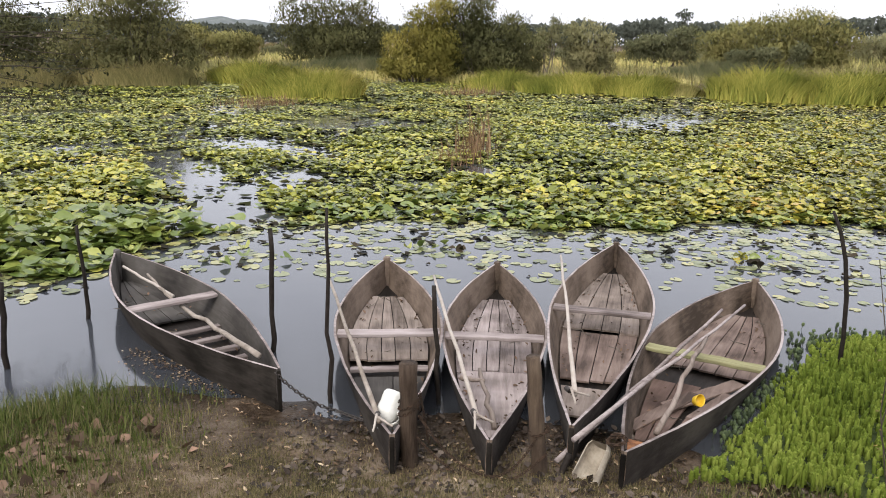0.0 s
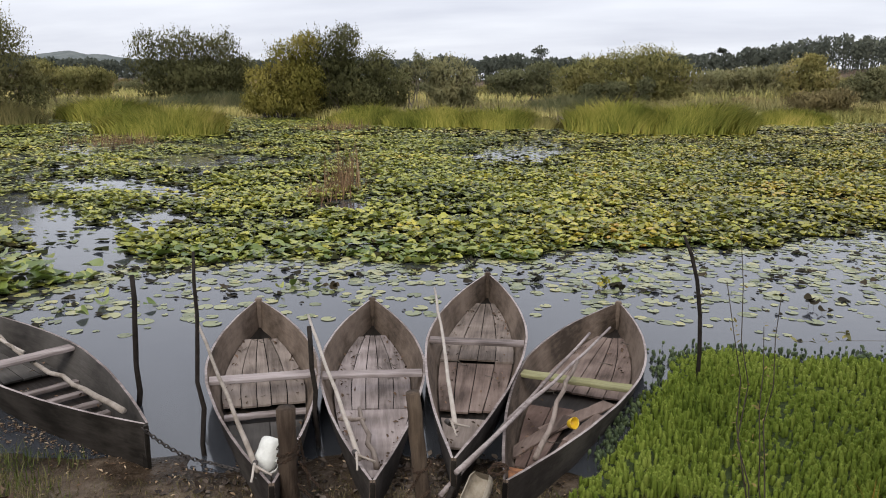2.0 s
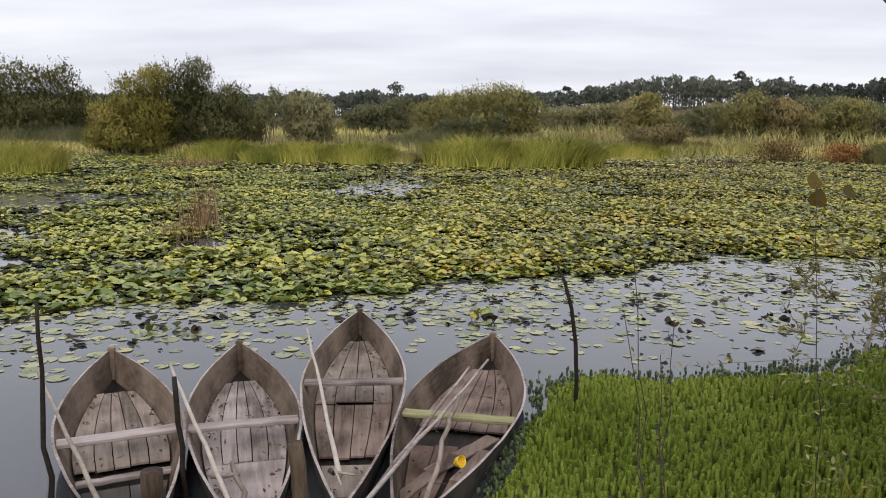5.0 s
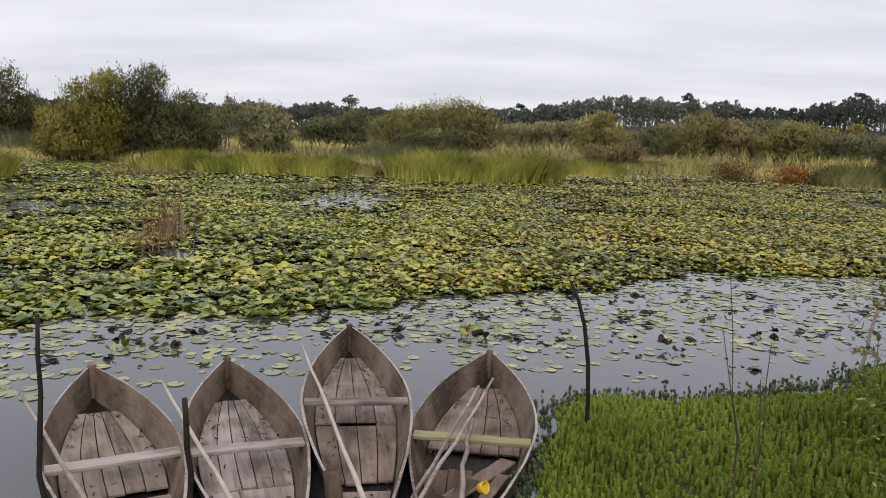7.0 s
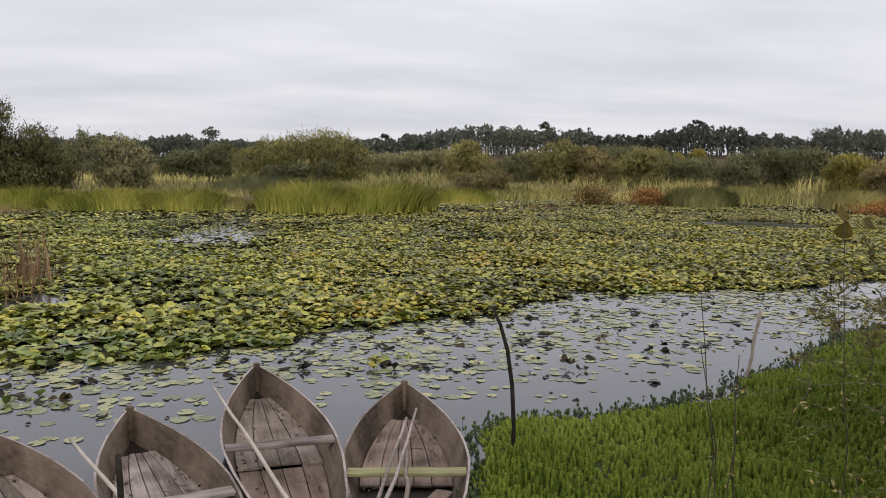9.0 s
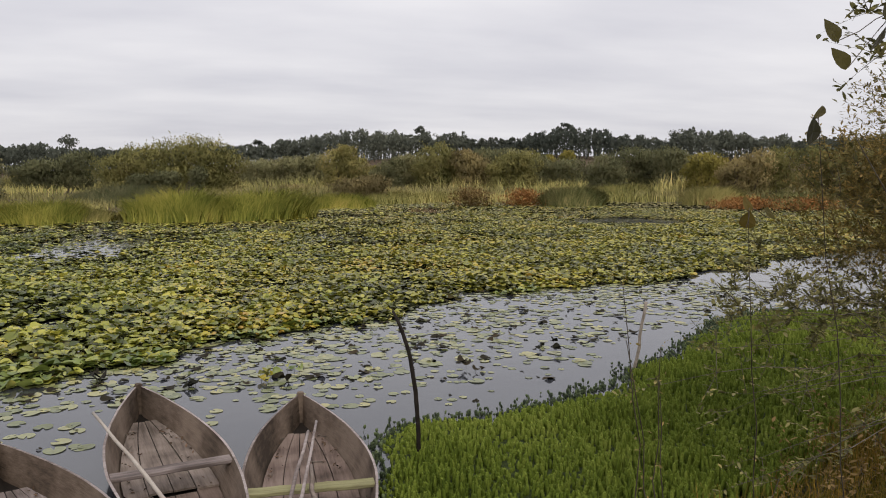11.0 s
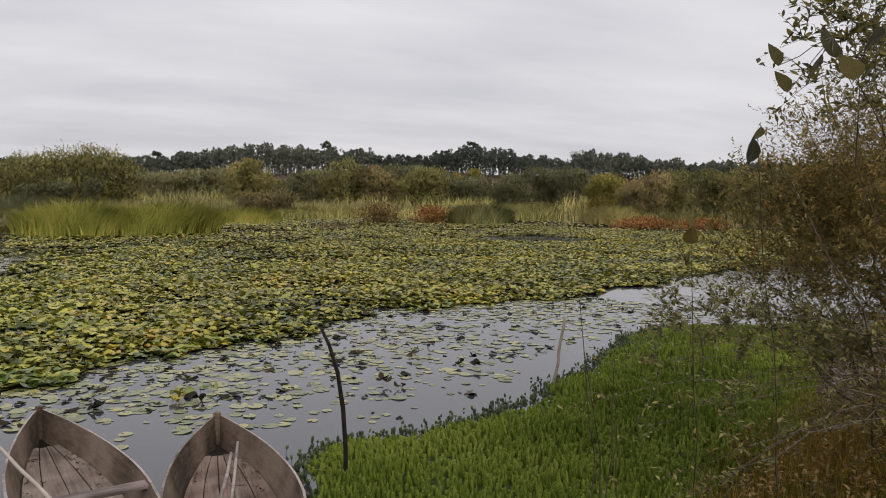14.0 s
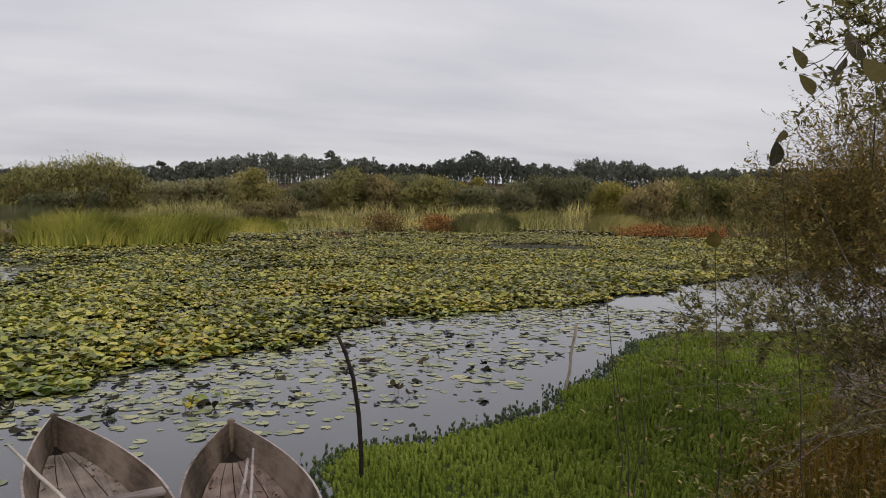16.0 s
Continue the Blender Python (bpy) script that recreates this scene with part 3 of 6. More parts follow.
def beam_mesh(a, b, wid, t):
    """A sawn board from a to b, lying flat, with slightly rounded edges."""
    bm = bmesh.new()
    a, b = Vector(a), Vector(b)
    d = (b - a).normalized()
    side = Vector((0, 0, 1)).cross(d).normalized()
    up = d.cross(side)
    n, rows, c = 8, [], min(t, wid) * 0.18
    prof = [(-wid / 2, -t / 2 + c), (-wid / 2, t / 2 - c), (-wid / 2 + c, t / 2), (wid / 2 - c, t / 2), (wid / 2, t / 2 - c), (wid / 2, -t / 2 + c), (wid / 2 - c, -t / 2), (-wid / 2 + c, -t / 2)]
    for k in range(n + 1):
        p = a.lerp(b, k / n)
        e = random.uniform(-0.004, 0.004)
        rows.append([bm.verts.new(p + side * (u + e) + up * (v + e * 0.5)) for u, v in prof])
    for q, w in zip(rows, rows[1:]):
        for j in range(8):
            bm.faces.new((q[j], q[(j + 1) % 8], w[(j + 1) % 8], w[j]))
    bm.faces.new(rows[0][::-1]); bm.faces.new(rows[-1])
    bmesh.ops.recalc_face_normals(bm, faces=bm.faces)
    return bm


def post_mesh(h, s, inward, slim=1.0, rise=0.025):
    """The upright stem post at one end of a boat."""
    bm = bmesh.new()
    y = s * h.L
    lo, hi = h.zb(s) - 0.01, h.zg(s) + rise
    prof = [(-0.030, 0), (0.030, 0), (0.046, inward * 0.055), (0.024, inward * 0.085), (-0.024, inward * 0.085), (-0.046, inward * 0.055)]
    rings = [[bm.verts.new((x * w * slim, y + dy - inward * 0.012, z)) for x, dy in prof] for z, w in ((lo, 0.9), (hi - 0.02, 1), (hi, 0.82))]
    for q, w in zip(rings, rings[1:]):
        for j in range(6):
            bm.faces.new((q[j], q[(j + 1) % 6], w[(j + 1) % 6], w[j]))
    bm.faces.new(rings[0][::-1]); bm.faces.new(rings[-1])
    bmesh.ops.recalc_face_normals(bm, faces=bm.faces)
    return bm


def boat(label, stern, bow, width, seat_s, floors, seat_mat, side_mat, depth=0.40, lean=0.0, slats=()):
    """floors: rows of (s0, s1, list of cuts in -1..1, height, material)."""
    S, B = Vector(stern), Vector(bow)
    h = Hull((B - S).length, width, depth)
    d = (B - S).normalized()
    side = d.cross(Vector((0, 0, 1))).normalized()
    up = side.cross(d)
    m = Matrix((side, d, up)).transposed().to_4x4()
    m.translation = S - up * h.zg(0)
    m = m @ pose(0, 0, 0, 0, lean, 0)
    e = thing("rowing_boat", label, "boat", "moored wooden boats", m)
    # the bottom's colour includes the shade seen in gaps between floorboards
    part("bottom", bottom_mesh(h), DARK, e)
    for sgn in (-1, 1):
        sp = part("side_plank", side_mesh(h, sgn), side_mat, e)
        # outer faces: tarred, or grey with the shade of the gaps painted in
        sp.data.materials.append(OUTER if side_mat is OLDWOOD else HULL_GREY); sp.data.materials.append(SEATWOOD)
    part("stem_post", post_mesh(h, 1.0, -1), side_mat, e)
    part("stern_post", post_mesh(h, 0.0, 1, 0.55, -0.02), OUTER, e)
    for s0, s1, cuts, z, mt in floors:
        for a, b in zip(cuts, cuts[1:]):
            j = random.uniform(-0.008, 0.008)
            part("floorboard", board_mesh(h, s0 + j, s1 + random.uniform(-0.006, 0.006), a, b, z + random.uniform(0, 0.006)), mt, e)
    zs = h.zg(seat_s) - 0.034
    w = h.half(seat_s, zs) - 0.02
    part("seat", beam_mesh((-w, seat_s * h.L, zs), (w, seat_s * h.L, zs), 0.15, 0.035), seat_mat, e, "" if seat_mat is not MOSSY else "seat board green with moss")
    for s in slats:
        zz = h.zb(s) + 0.075
        w = h.half(s, zz) - 0.03
        part("cross_batten", beam_mesh((-w, s * h.L, zz), (w, s * h.L, zz), 0.075, 0.04), SEATWOOD, e)
    return e, h


random.seed(3)
C5 = [-1, -0.55, -0.18, 0.16, 0.55, 1]
C4 = [-1, -0.5, 0.02, 0.5, 1]
BOATS = [
    boat("dark weathered plank boat chained to the muddy bank", (-1.35, 4.97, 0.40), (-4.0, 8.35, 0.42), 0.92, 0.55,
         [(0.57, 0.93, C4, 0.05, OLDWOOD), (0.05, 0.20, [-1, 0.1, 1], 0.04, OLDWOOD)], SEATWOOD, OLDWOOD, 0.42, 0, (0.26, 0.325, 0.40, 0.475)),
    boat("grey weathered plank boat with a jug in the stern", (-0.39, 3.93, 0.40), (-0.733, 8.52, 0.324), 1.02, 0.483,
         [(0.456, 0.86, C5, 0.060, WOOD), (0.06, 0.375, [-1, 0.1, 1], 0.03, OLDWOOD)], SEATWOOD, SIDEWOOD, 0.40, 0, (0.405,)),
    boat("pale grey plank boat tied between two posts", (0.25, 3.87, 0.40), (0.655, 8.72, 0.22), 1.00, 0.482,
         [(0.412, 0.87, C5, 0.055, PALE), (0.10, 0.405, [-1, 1], 0.06, PALE)], SEATWOOD, SIDEWOOD, 0.40),
    boat("grey plank boat with dry leaves on its boards", (0.83, 4.12, 0.38), (2.336, 9.50, 0.298), 1.04, 0.517,
         [(0.52, 0.90, C4, 0.06, WOOD), (0.28, 0.51, C4, 0.045, BROWN), (0.14, 0.25, [-1, 1], 0.04, WOOD)], SEATWOOD, SIDEWOOD, 0.40),
    boat("grey plank boat with loose reddish boards and poles", (1.10, 3.74, 0.40), (3.76, 8.24, 0.18), 1.12, 0.455,
         [(0.50, 0.88, C5, 0.055, BROWN), (0.16, 0.42, [-1, -0.45, 0.1], 0.05, RED), (0.10, 0.30, [0.25, 0.55], 0.045, RED)], MOSSY, SIDEWOOD, 0.40),
]


def waterline(e, h):
    """The loop in which the water's surface meets the hull."""
    m = e.matrix_world
    left, right = [], []
    for k in range(41):
        q = 0.004 + 0.992 * k / 40
        z = -(m @ Vector((0, q * h.L, 0))).z
        if z < h.zb(q) + 0.004:
            continue
        w = max(h.half(q, z) - 0.010, 0.006)
        left.append(m @ Vector((-w, q * h.L, z))); right.append(m @ Vector((w, q * h.L, z)))
    return left + right[::-1]


def build_water():
    bm = bmesh.new()
    edges = []
    outer = [(-140, -6), (140, -6), (140, 240), (-140, 240)]
    for loop in [outer] + [[(p.x, p.y) for p in waterline(e, h)] for e, h in BOATS]:
        vs = [bm.verts.new((x, y, 0)) for x, y in loop]
        edges += [bm.edges.new((a, b)) for a, b in zip(vs, vs[1:] + vs[:1])]
    bmesh.ops.triangle_fill(bm, use_beauty=True, use_dissolve=False, edges=edges, normal=(0, 0, 1))
    ob = part("water", bm, WATER, None)
    tagged(ob, "still grey lake water reflecting an overcast sky", "water", kind="structure")


bpy.context.view_layer.update()
build_water()

# ---- poles, stakes and posts ----


def rod(name, label, category, a, b, r0, r1, mat, bend=0.02, group="", n=8, sides=8):
    a, b = Vector(a), Vector(b)
    if name == "punting_pole":
        r0, r1 = r0 * 0.78, r1 * 0.78
    bm = tube(bmesh.new(), [p - a for p in bent(a, b, n, bend)], [r0 + (r1 - r0) * k / n for k in range(n + 1)], sides, 0.10)
    ob = part(name, bm, mat, None, smooth=True)
    ob.location = a
    return tagged(ob, label, category, group)


random.seed(11)
PG = "punting poles in the boats"
rod("punting_pole", "pale peeled wooden pole leaning over a boat's gunwale", "pole", (-0.48, 4.05, 0.43), (-1.26, 7.04, 0.60), 0.025, 0.017, POLE, 0.012, PG)
rod("punting_pole", "pale peeled wooden pole leaning over a boat's gunwale", "pole", (0.18, 4.11, 0.43), (-0.14, 7.05, 0.55), 0.025, 0.017, POLE, 0.012, PG)
rod("punting_pole", "pale peeled wooden pole leaning over a boat's gunwale", "pole", (0.92, 4.52, 0.42), (1.34, 8.03, 0.52), 0.025, 0.017, POLE, 0.012, PG)
rod("punting_pole", "long grey pole laid across a boat to the mud", "pole", (0.72, 4.02, 0.16), (2.65, 6.36, 0.45), 0.024, 0.018, SEATWOOD, 0.012, PG)
rod("punting_pole", "long grey pole laid across a boat to the mud", "pole", (0.80, 3.88, 0.40), (3.09, 6.89, 0.32), 0.024, 0.015, SEATWOOD, 0.012, PG)
rod("stick", "thin grey stick lying in a boat", "stick", (1.5, 4.39, 0.18), (2.33, 5.83, 0.36), 0.022, 0.018, WOOD, 0.03)
rod("punting_pole", "thick pale pole lying inside a dark boat", "pole", (-1.56, 5.22, 0.40), (-2.78, 6.92, 0.24), 0.032, 0.024, POLE, 0.015, PG)
rod("punting_pole", "thin pale pole lying in the bow of a boat", "pole", (-2.98, 7.32, 0.20), (-3.74, 7.90, 0.36), 0.022, 0.018, POLE, 0.01, PG)
rod("punting_pole", "thin pale pole lying in the bow of a boat", "pole", (-2.94, 7.18, 0.20), (-3.43, 7.80, 0.30), 0.022, 0.018, POLE, 0.01, PG)
SG = "mooring stakes in the water"
SL = "thin dark stake standing in the water"
rod("stake", SL, "stake", (-4.03, 5.78, -0.5), (-3.95, 5.83, 0.81), 0.030, 0.024, DARK, 0.02, SG)
rod("stake", SL, "stake", (-3.84, 7.11, -0.5), (-3.85, 7.11, 1.03), 0.026, 0.018, DARK, 0.04, SG)
rod("stake", SL, "stake", (-1.68, 6.28, -0.5), (-1.66, 6.28, 1.22), 0.027, 0.022, DARK, 0.025, SG)
rod("stake", SL, "stake", (-0.97, 5.2, -0.4), (-0.97, 5.2, 1.65), 0.024, 0.012, DARK, 0.03, SG)
rod("stake", SL, "stake", (-0.05, 5.19, -0.4), (-0.13, 5.19, 1.03), 0.022, 0.018, DARK, 0.02, SG)
bm = tube(bmesh.new(), [(3.66, 6.0, -0.3), (3.665, 6.0, 0.3), (3.645, 6.02, 0.7), (3.60, 6.05, 1.05), (3.545, 6.10, 1.3), (3.48, 6.15, 1.48)], [0.021, 0.021, 0.020, 0.019, 0.017, 0.014], 8, 0.12)
tagged(part("stake", bm, DARK, None, smooth=True), "bent bare dark stake among green water plants", "stake", SG)
rod("stake", "leaning pale stake at the edge of the water plants", "stake", (8.08, 6.5, -0.3), (8.17, 6.35, 1.0), 0.026, 0.022, POLE, 0.02, SG)
OG = "mooring posts on the bank"
rod("mooring_post", "stout dark brown wooden post with chain round it", "post", (-0.28, 4.11, -0.2), (-0.29, 4.11, 0.83), 0.066, 0.060, POSTWOOD, 0.01, OG, sides=12)
rod("mooring_post", "stout brown wooden post with rope round it", "post", (0.63, 3.95, -0.2), (0.52, 3.96, 0.95), 0.058, 0.046, POSTWOOD, 0.01, OG, sides=12)

# ---- lilies ----
FEATHER_X = [1.6, 1.95, 2.5, 3.0, 3.55, 4.05, 4.5, 5.1, 6.1, 7.3, 8.0, 9.1, 10.3, 12.2, 14.3, 15.2, 16.5, 30]
FEATHER_HI = [3.95, 4.35, 5.0, 5.6, 6.45, 6.75, 6.65, 6.4, 6.15, 6.2, 6.45, 6.5, 6.75, 7.3, 7.3, 6.2, 5.2, 5.2]
FEATHER_LO = [3.9, 3.92, 3.82, 3.64, 3.5, 3.42, 3.38, 3.3, 3.2, 3.1, 3.1, 3.3, 3.5, 3.9, 4.2, 4.4, 4.6, 4.8]

LILY_X = [-60, -12, -8, -5.5, -4.7, -4.2, -3.5, -2.6, 0, 5, 7.3, 9.6, 11.4, 12.6, 14, 19, 23, 32, 45, 70]
LILY_Y = [6.5, 6.8, 7.4, 8.5, 9.1, 10.2, 11.1, 11.6, 11.75, 11.8, 11.95, 12.5, 13.6, 12.0, 11.5, 11.0, 11.1, 10.5, 10, 10]
HOLES = [(-5.3, 15.8, 0.85, 4.8, 0.45, 0.06), (-3.4, 28.4, 2.9, 2.4, -0.1, 0.06), (0.70, 17.5, 0.65, 1.3, 0, 0.03), (9.3, 32.0, 2.1, 6.0, -0.40, 0.14), (-2.8, 15.5, 1.8, 1.2, 0, 0.36), (-0.5, 15.4, 0.45, 0.8, 0, 0.25),
         (2.9, 15.5, 0.8, 0.40, 0, 0.05), (-12.5, 32.0, 4.0, 1.8, 0, 0.5), (-8.5, 36.5, 2.2, 1.2, 0, 0.4), (37.0, 25.8, 3.6, 3.2, -0.75, 0.0), (18.6, 28.0, 1.2, 4.6, -0.35, 0.3), (16.8, 24.6, 1.2, 1.1, 0, 0.4), (20, 36, 0.8, 3.0, -0.5, 0.3), (-9.3, 15.6, 0.7, 0.8, 0, 0.25)]


def hole(x, y):
    """How open the water is at a place (below 1 inside an open patch), and the share of leaves left there."""
    q, keep = np.full(x.shape, 9.0), np.ones(x.shape)
    for cx, cy, rx, ry, a, k in HOLES:
        u, v = x - cx, y - cy
        p, w = u * math.cos(a) + v * math.sin(a), -u * math.sin(a) + v * math.cos(a)
        e = np.hypot(p / rx, w / ry) + 0.25 * wav(x, y, 2.0)
        keep = np.where(e < 1, np.minimum(keep, k), keep)
        q = np.minimum(q, e)
    return q, keep


def lily_template(n, cup=0.27, notch=0.35):
    a = np.linspace(notch, 2 * math.pi - notch, n)
    ring = np.stack([np.sin(a) * 0.5, np.cos(a) * 0.52, cup * (0.36 * np.sin(a * 2.0) + 0.10 * np.sin(a * 3.0 + 0.8)) + cup * 0.42], 1)
    V = np.vstack([[0, 0.08, 0.0], ring])
    F = np.array([[0, k + 1, k] for k in range(1, n)])
    return V, F


def lilies(name, n_try, x0, x1, y0, y1, dens, size, tilt, zmax, sides, mat, label, dull=False, front=False, east=None):
    x, y = RNG.uniform(x0, x1, n_try), RNG.uniform(y0, y1, n_try)
    d = y - interp(x, LILY_X, LILY_Y) + 0.45 * wav(x, y, 1.3) + 0.35 * wav(x, y, 3.1, 2.0) + 0.2 * wav(x, y, 7.0, 1.0)
    e = interp(x, FAR_X, FAR_Y) - y
    full = np.clip((x - 1.0) / 4.0, 0, 1) * np.clip((34 - y) / 6, 0.2, 1)
    left = np.clip((-1.0 - x) / 5, 0, 1) * np.clip((y - 13) / 4, 0, 1) * np.clip((40 - y) / 4, 0, 1)
    pr = np.clip(0.70 + 0.34 * full - 0.15 * left + 0.46 * wav(x, y, 0.42, 0.5) + 0.50 * wav(x, y, 1.15, 3.0) + 0.25 * wav(x, y, 2.6, 1.0), 0.05, 1.0)
    thick = np.clip(pr, 0.25, 1.0)
    pr = pr * dens
    depth = 2.6 - 0.13 * np.clip(x + 3, 0, 14) - 0.6 * (x > -3.2) + 2.0 * np.clip((-4.0 - x) / 1.5, 0, 1) + 1.3 * wav(x, y, 0.8, 2.0)
    near = (d < depth) & (x < 13)
    if front:
        pr = np.where(near, np.where(x < -3.2, np.clip(pr + 0.25, 0.5, 1), pr * 0.7), 0)
    else:
        pr = np.where(near & (x < -3.2), pr * 0.30, np.where(near, pr * 0.7, pr))
        gx = np.clip(wav(x, y, 0.09, 4.0) * 0.6 + np.clip((y - 30) / 10, -1, 1) * 0.5 + np.clip((x - 8) / 12, -0.6, 0.6) + 0.9 * left * np.clip(0.5 + wav(x, y, 0.5, 6.0), 0, 1), -1, 1)
        pr = np.where((gx > 0.45) == dull, pr, pr * (0.12 if dull else 0.42))
    if east is not None:
        share = np.clip((np.degrees(np.arctan2(x, y)) - 6) / 32 + 0.2 * wav(x, y, 0.6, 9.0), 0, 0.9)
        pr = pr * (share if east else 1 - share)
    if mat is LILY_UNDER:
        pr = pr * (1 - 0.7 * left)
    q, left_in = hole(x, y)
    pr = np.where(q < (1.15 if mat is LILY_UNDER else 1.0), pr * np.minimum(left_in, 0.6 if mat is LILY_UNDER else 1.0), pr)
    pr = np.where((d < 0) | (e < -0.5), 0, pr)
    k = RNG.random(n_try) < pr
    x, y, d, thick = x[k], y[k], d[k], thick[k]
    n = len(x)
    lift = np.clip(d / 1.5, 0.15, 1) * thick * np.clip((q[k] - 0.8) / 0.5, 0.2, 1)
    if front:
        lift = np.clip(d / 0.9, 0.15, 1) * np.clip((q[k] - 0.8) / 0.5, 0.2, 1)
        zmax = zmax * np.where(x < -3.2, 1.0, 0.45)
    z = 0.012 + RNG.random(n) ** 1.2 * zmax * lift
    s = size * RNG.uniform(0.6, 1.25, n)
    if front:
        s = s * np.where(x < -3.2, 1.15, 0.95)
    V, F = scatter(*lily_template(sides), np.stack([x, y, z], 1), turns(RNG.uniform(0, 6.28, n), RNG.normal(0, tilt, n) * lift, RNG.uniform(0, 6.28, n)), np.stack([s, s, s * RNG.uniform(0.3, 1.7, n)], 1))
    V[:, 2] = np.maximum(V[:, 2], 0.006 + 0.004 * RNG.random(len(V)))
    tagged(obj(name, mesh_np(name, V, F), mat, smooth=True), label, "water lilies", kind="stuff")


# added dark layer flat on the water: painted shade under the lily mat
lilies("water_lilies", 52000, -17, 40, 6.5, 26, 1.0, 0.28, 0.05, 0.015, 5, LILY_UNDER, "dark lower lily leaves put in as shade between the leaves")
lilies("water_lilies", 40000, -30, 60, 22, 48, 0.9, 0.38, 0.05, 0.015, 5, LILY_UNDER, "dark lower lily leaves put in as shade between the leaves")
lilies("water_lilies", 34000, -12, 14, 6.5, 17, 0.85, 0.235, 0.26, 0.26, 11, FRESH, "large fresh green lily leaves standing over the water", front=True)
for east, mt, words in ((False, LILY, "dense mat of green and yellowing water lily leaves"), (True, LILY_AUTUMN, "dense mat of olive and browning water lily leaves")):
    lilies("water_lilies", 76000, -17, 24, 6.5, 22, 0.95, 0.182, 0.19, 0.19, 9, mt, words, east=east)
    lilies("water_lilies", 120000, -32, 52, 22, 40, 0.92, 0.20, 0.16, 0.13, 7, mt, words, east=east)
    lilies("water_lilies", 80000, -45, 66, 40, 64, 0.75, 0.28, 0.14, 0.12, 6, mt, words, east=east)
lilies("water_lilies", 46000, 24, 60, 10, 22, 0.95, 0.22, 0.15, 0.13, 7, LILY_AUTUMN, "dense mat of olive and browning water lily leaves")
lilies("water_lilies", 100000, -40, 62, 13, 62, 0.5, 0.22, 0.16, 0.07, 5, LILY_DULL, "dull brownish water lily leaves lying flat", True)


def pad_mesh(k, dead):
    rr = random.Random(k)
    bm = bmesh.new()
    n, notch = 15, 0.22
    c = bm.verts.new((0, 0.04, 0.010))
    ring = []
    for j in range(n):
        a = notch + (2 * math.pi - 2 * notch) * j / (n - 1)
        r = 0.5 * (1 + 0.05 * math.sin(3 * a + k)) * (rr.uniform(0.8, 1.0) if dead else 1)
        z = 0.006 + (rr.uniform(0, 0.30) * max(0, math.sin(a + k)) if dead else 0.03 * max(0, math.sin(2 * a + k)))
        ring.append(bm.verts.new((math.sin(a) * r, math.cos(a) * r * 1.1, z)))
    for p, q in zip(ring, ring[1:]):
        bm.faces.new((c, q, p))
    me = bpy.data.meshes.new("lily_pad")
    bm.to_mesh(me); bm.free()
    return me


def floating_pads():
    rr = random.Random(5)
    flat, dead = [pad_mesh(k, False) for k in range(5)], [pad_mesh(k + 20, True) for k in range(5)]
    for me in flat:
        me.materials.append(PAD)
    for me in dead:
        me.materials.append(DEADPAD)
    rest_flat, rest_dead, count = [], [], 0
    for k in range(4100):
        x = rr.uniform(-7.0, 17.0)
        top = float(interp(x, LILY_X, LILY_Y))
        low = 8.2 if x < 3.5 else 7.6 if x < 5 else 6.9
        low = low if x > -3.5 else 7.4
        u = rr.random() ** 0.62
        y = low + (top + 0.5 - low) * u
        if x > 6 and y < float(interp(x, FEATHER_X, FEATHER_HI)) + 0.5:
            continue
        if x < 3.6 and rr.random() < 0.45 * (1 - u) + 0.12:
            continue
        if any(abs(x - bx) < 0.5 and y < by + 0.15 for bx, by in ((-0.75, 8.5), (0.6, 8.7), (2.1, 9.5), (3.5, 8.3), (-3.8, 8.4))):
            continue
        bad = rr.random() < 0.19
        s = 0.05 + 0.15 * rr.random() ** 2 if bad else 0.07 + 0.17 * rr.random() ** 1.3
        yaw = rr.uniform(0, 360)
        if count < 300 and -3 < x < 9 and y < 10.6:
            ob = new("lily_pad", rr.choice(dead if bad else flat))
            ob.matrix_world = pose(x, y, 0.004, rr.uniform(-2, 2), rr.uniform(-2, 2), yaw) @ Matrix.Diagonal((s, s, s if bad else s * 0.6, 1))
            tagged(ob, "small dark curled dead lily leaf on the water" if bad else "pale green lily pad lying flat on water", "lily pad", "floating lily pads")
            count += 1
        else:
            (rest_dead if bad else rest_flat).append((x, y, radians(yaw), s))
    for rest, cup, mat, label in ((rest_flat, 0.05, PADS, "scattered pale green pads floating on the water"), (rest_dead, 0.30, DEADPAD, "scattered dark curled dead lily leaves")):
        a = np.array(rest)
        V, F = scatter(*lily_template(12, cup), np.stack([a[:, 0], a[:, 1], np.full(len(a), 0.006)], 1), turns(a[:, 2], np.zeros(len(a))), np.repeat(a[:, 3:4], 3, 1))
        V[:, 2] = np.maximum(V[:, 2], 0.005)
        tagged(obj("floating_pads", mesh_np("floating_pads", V, F), mat), label, "lily pads", kind="stuff")


floating_pads()


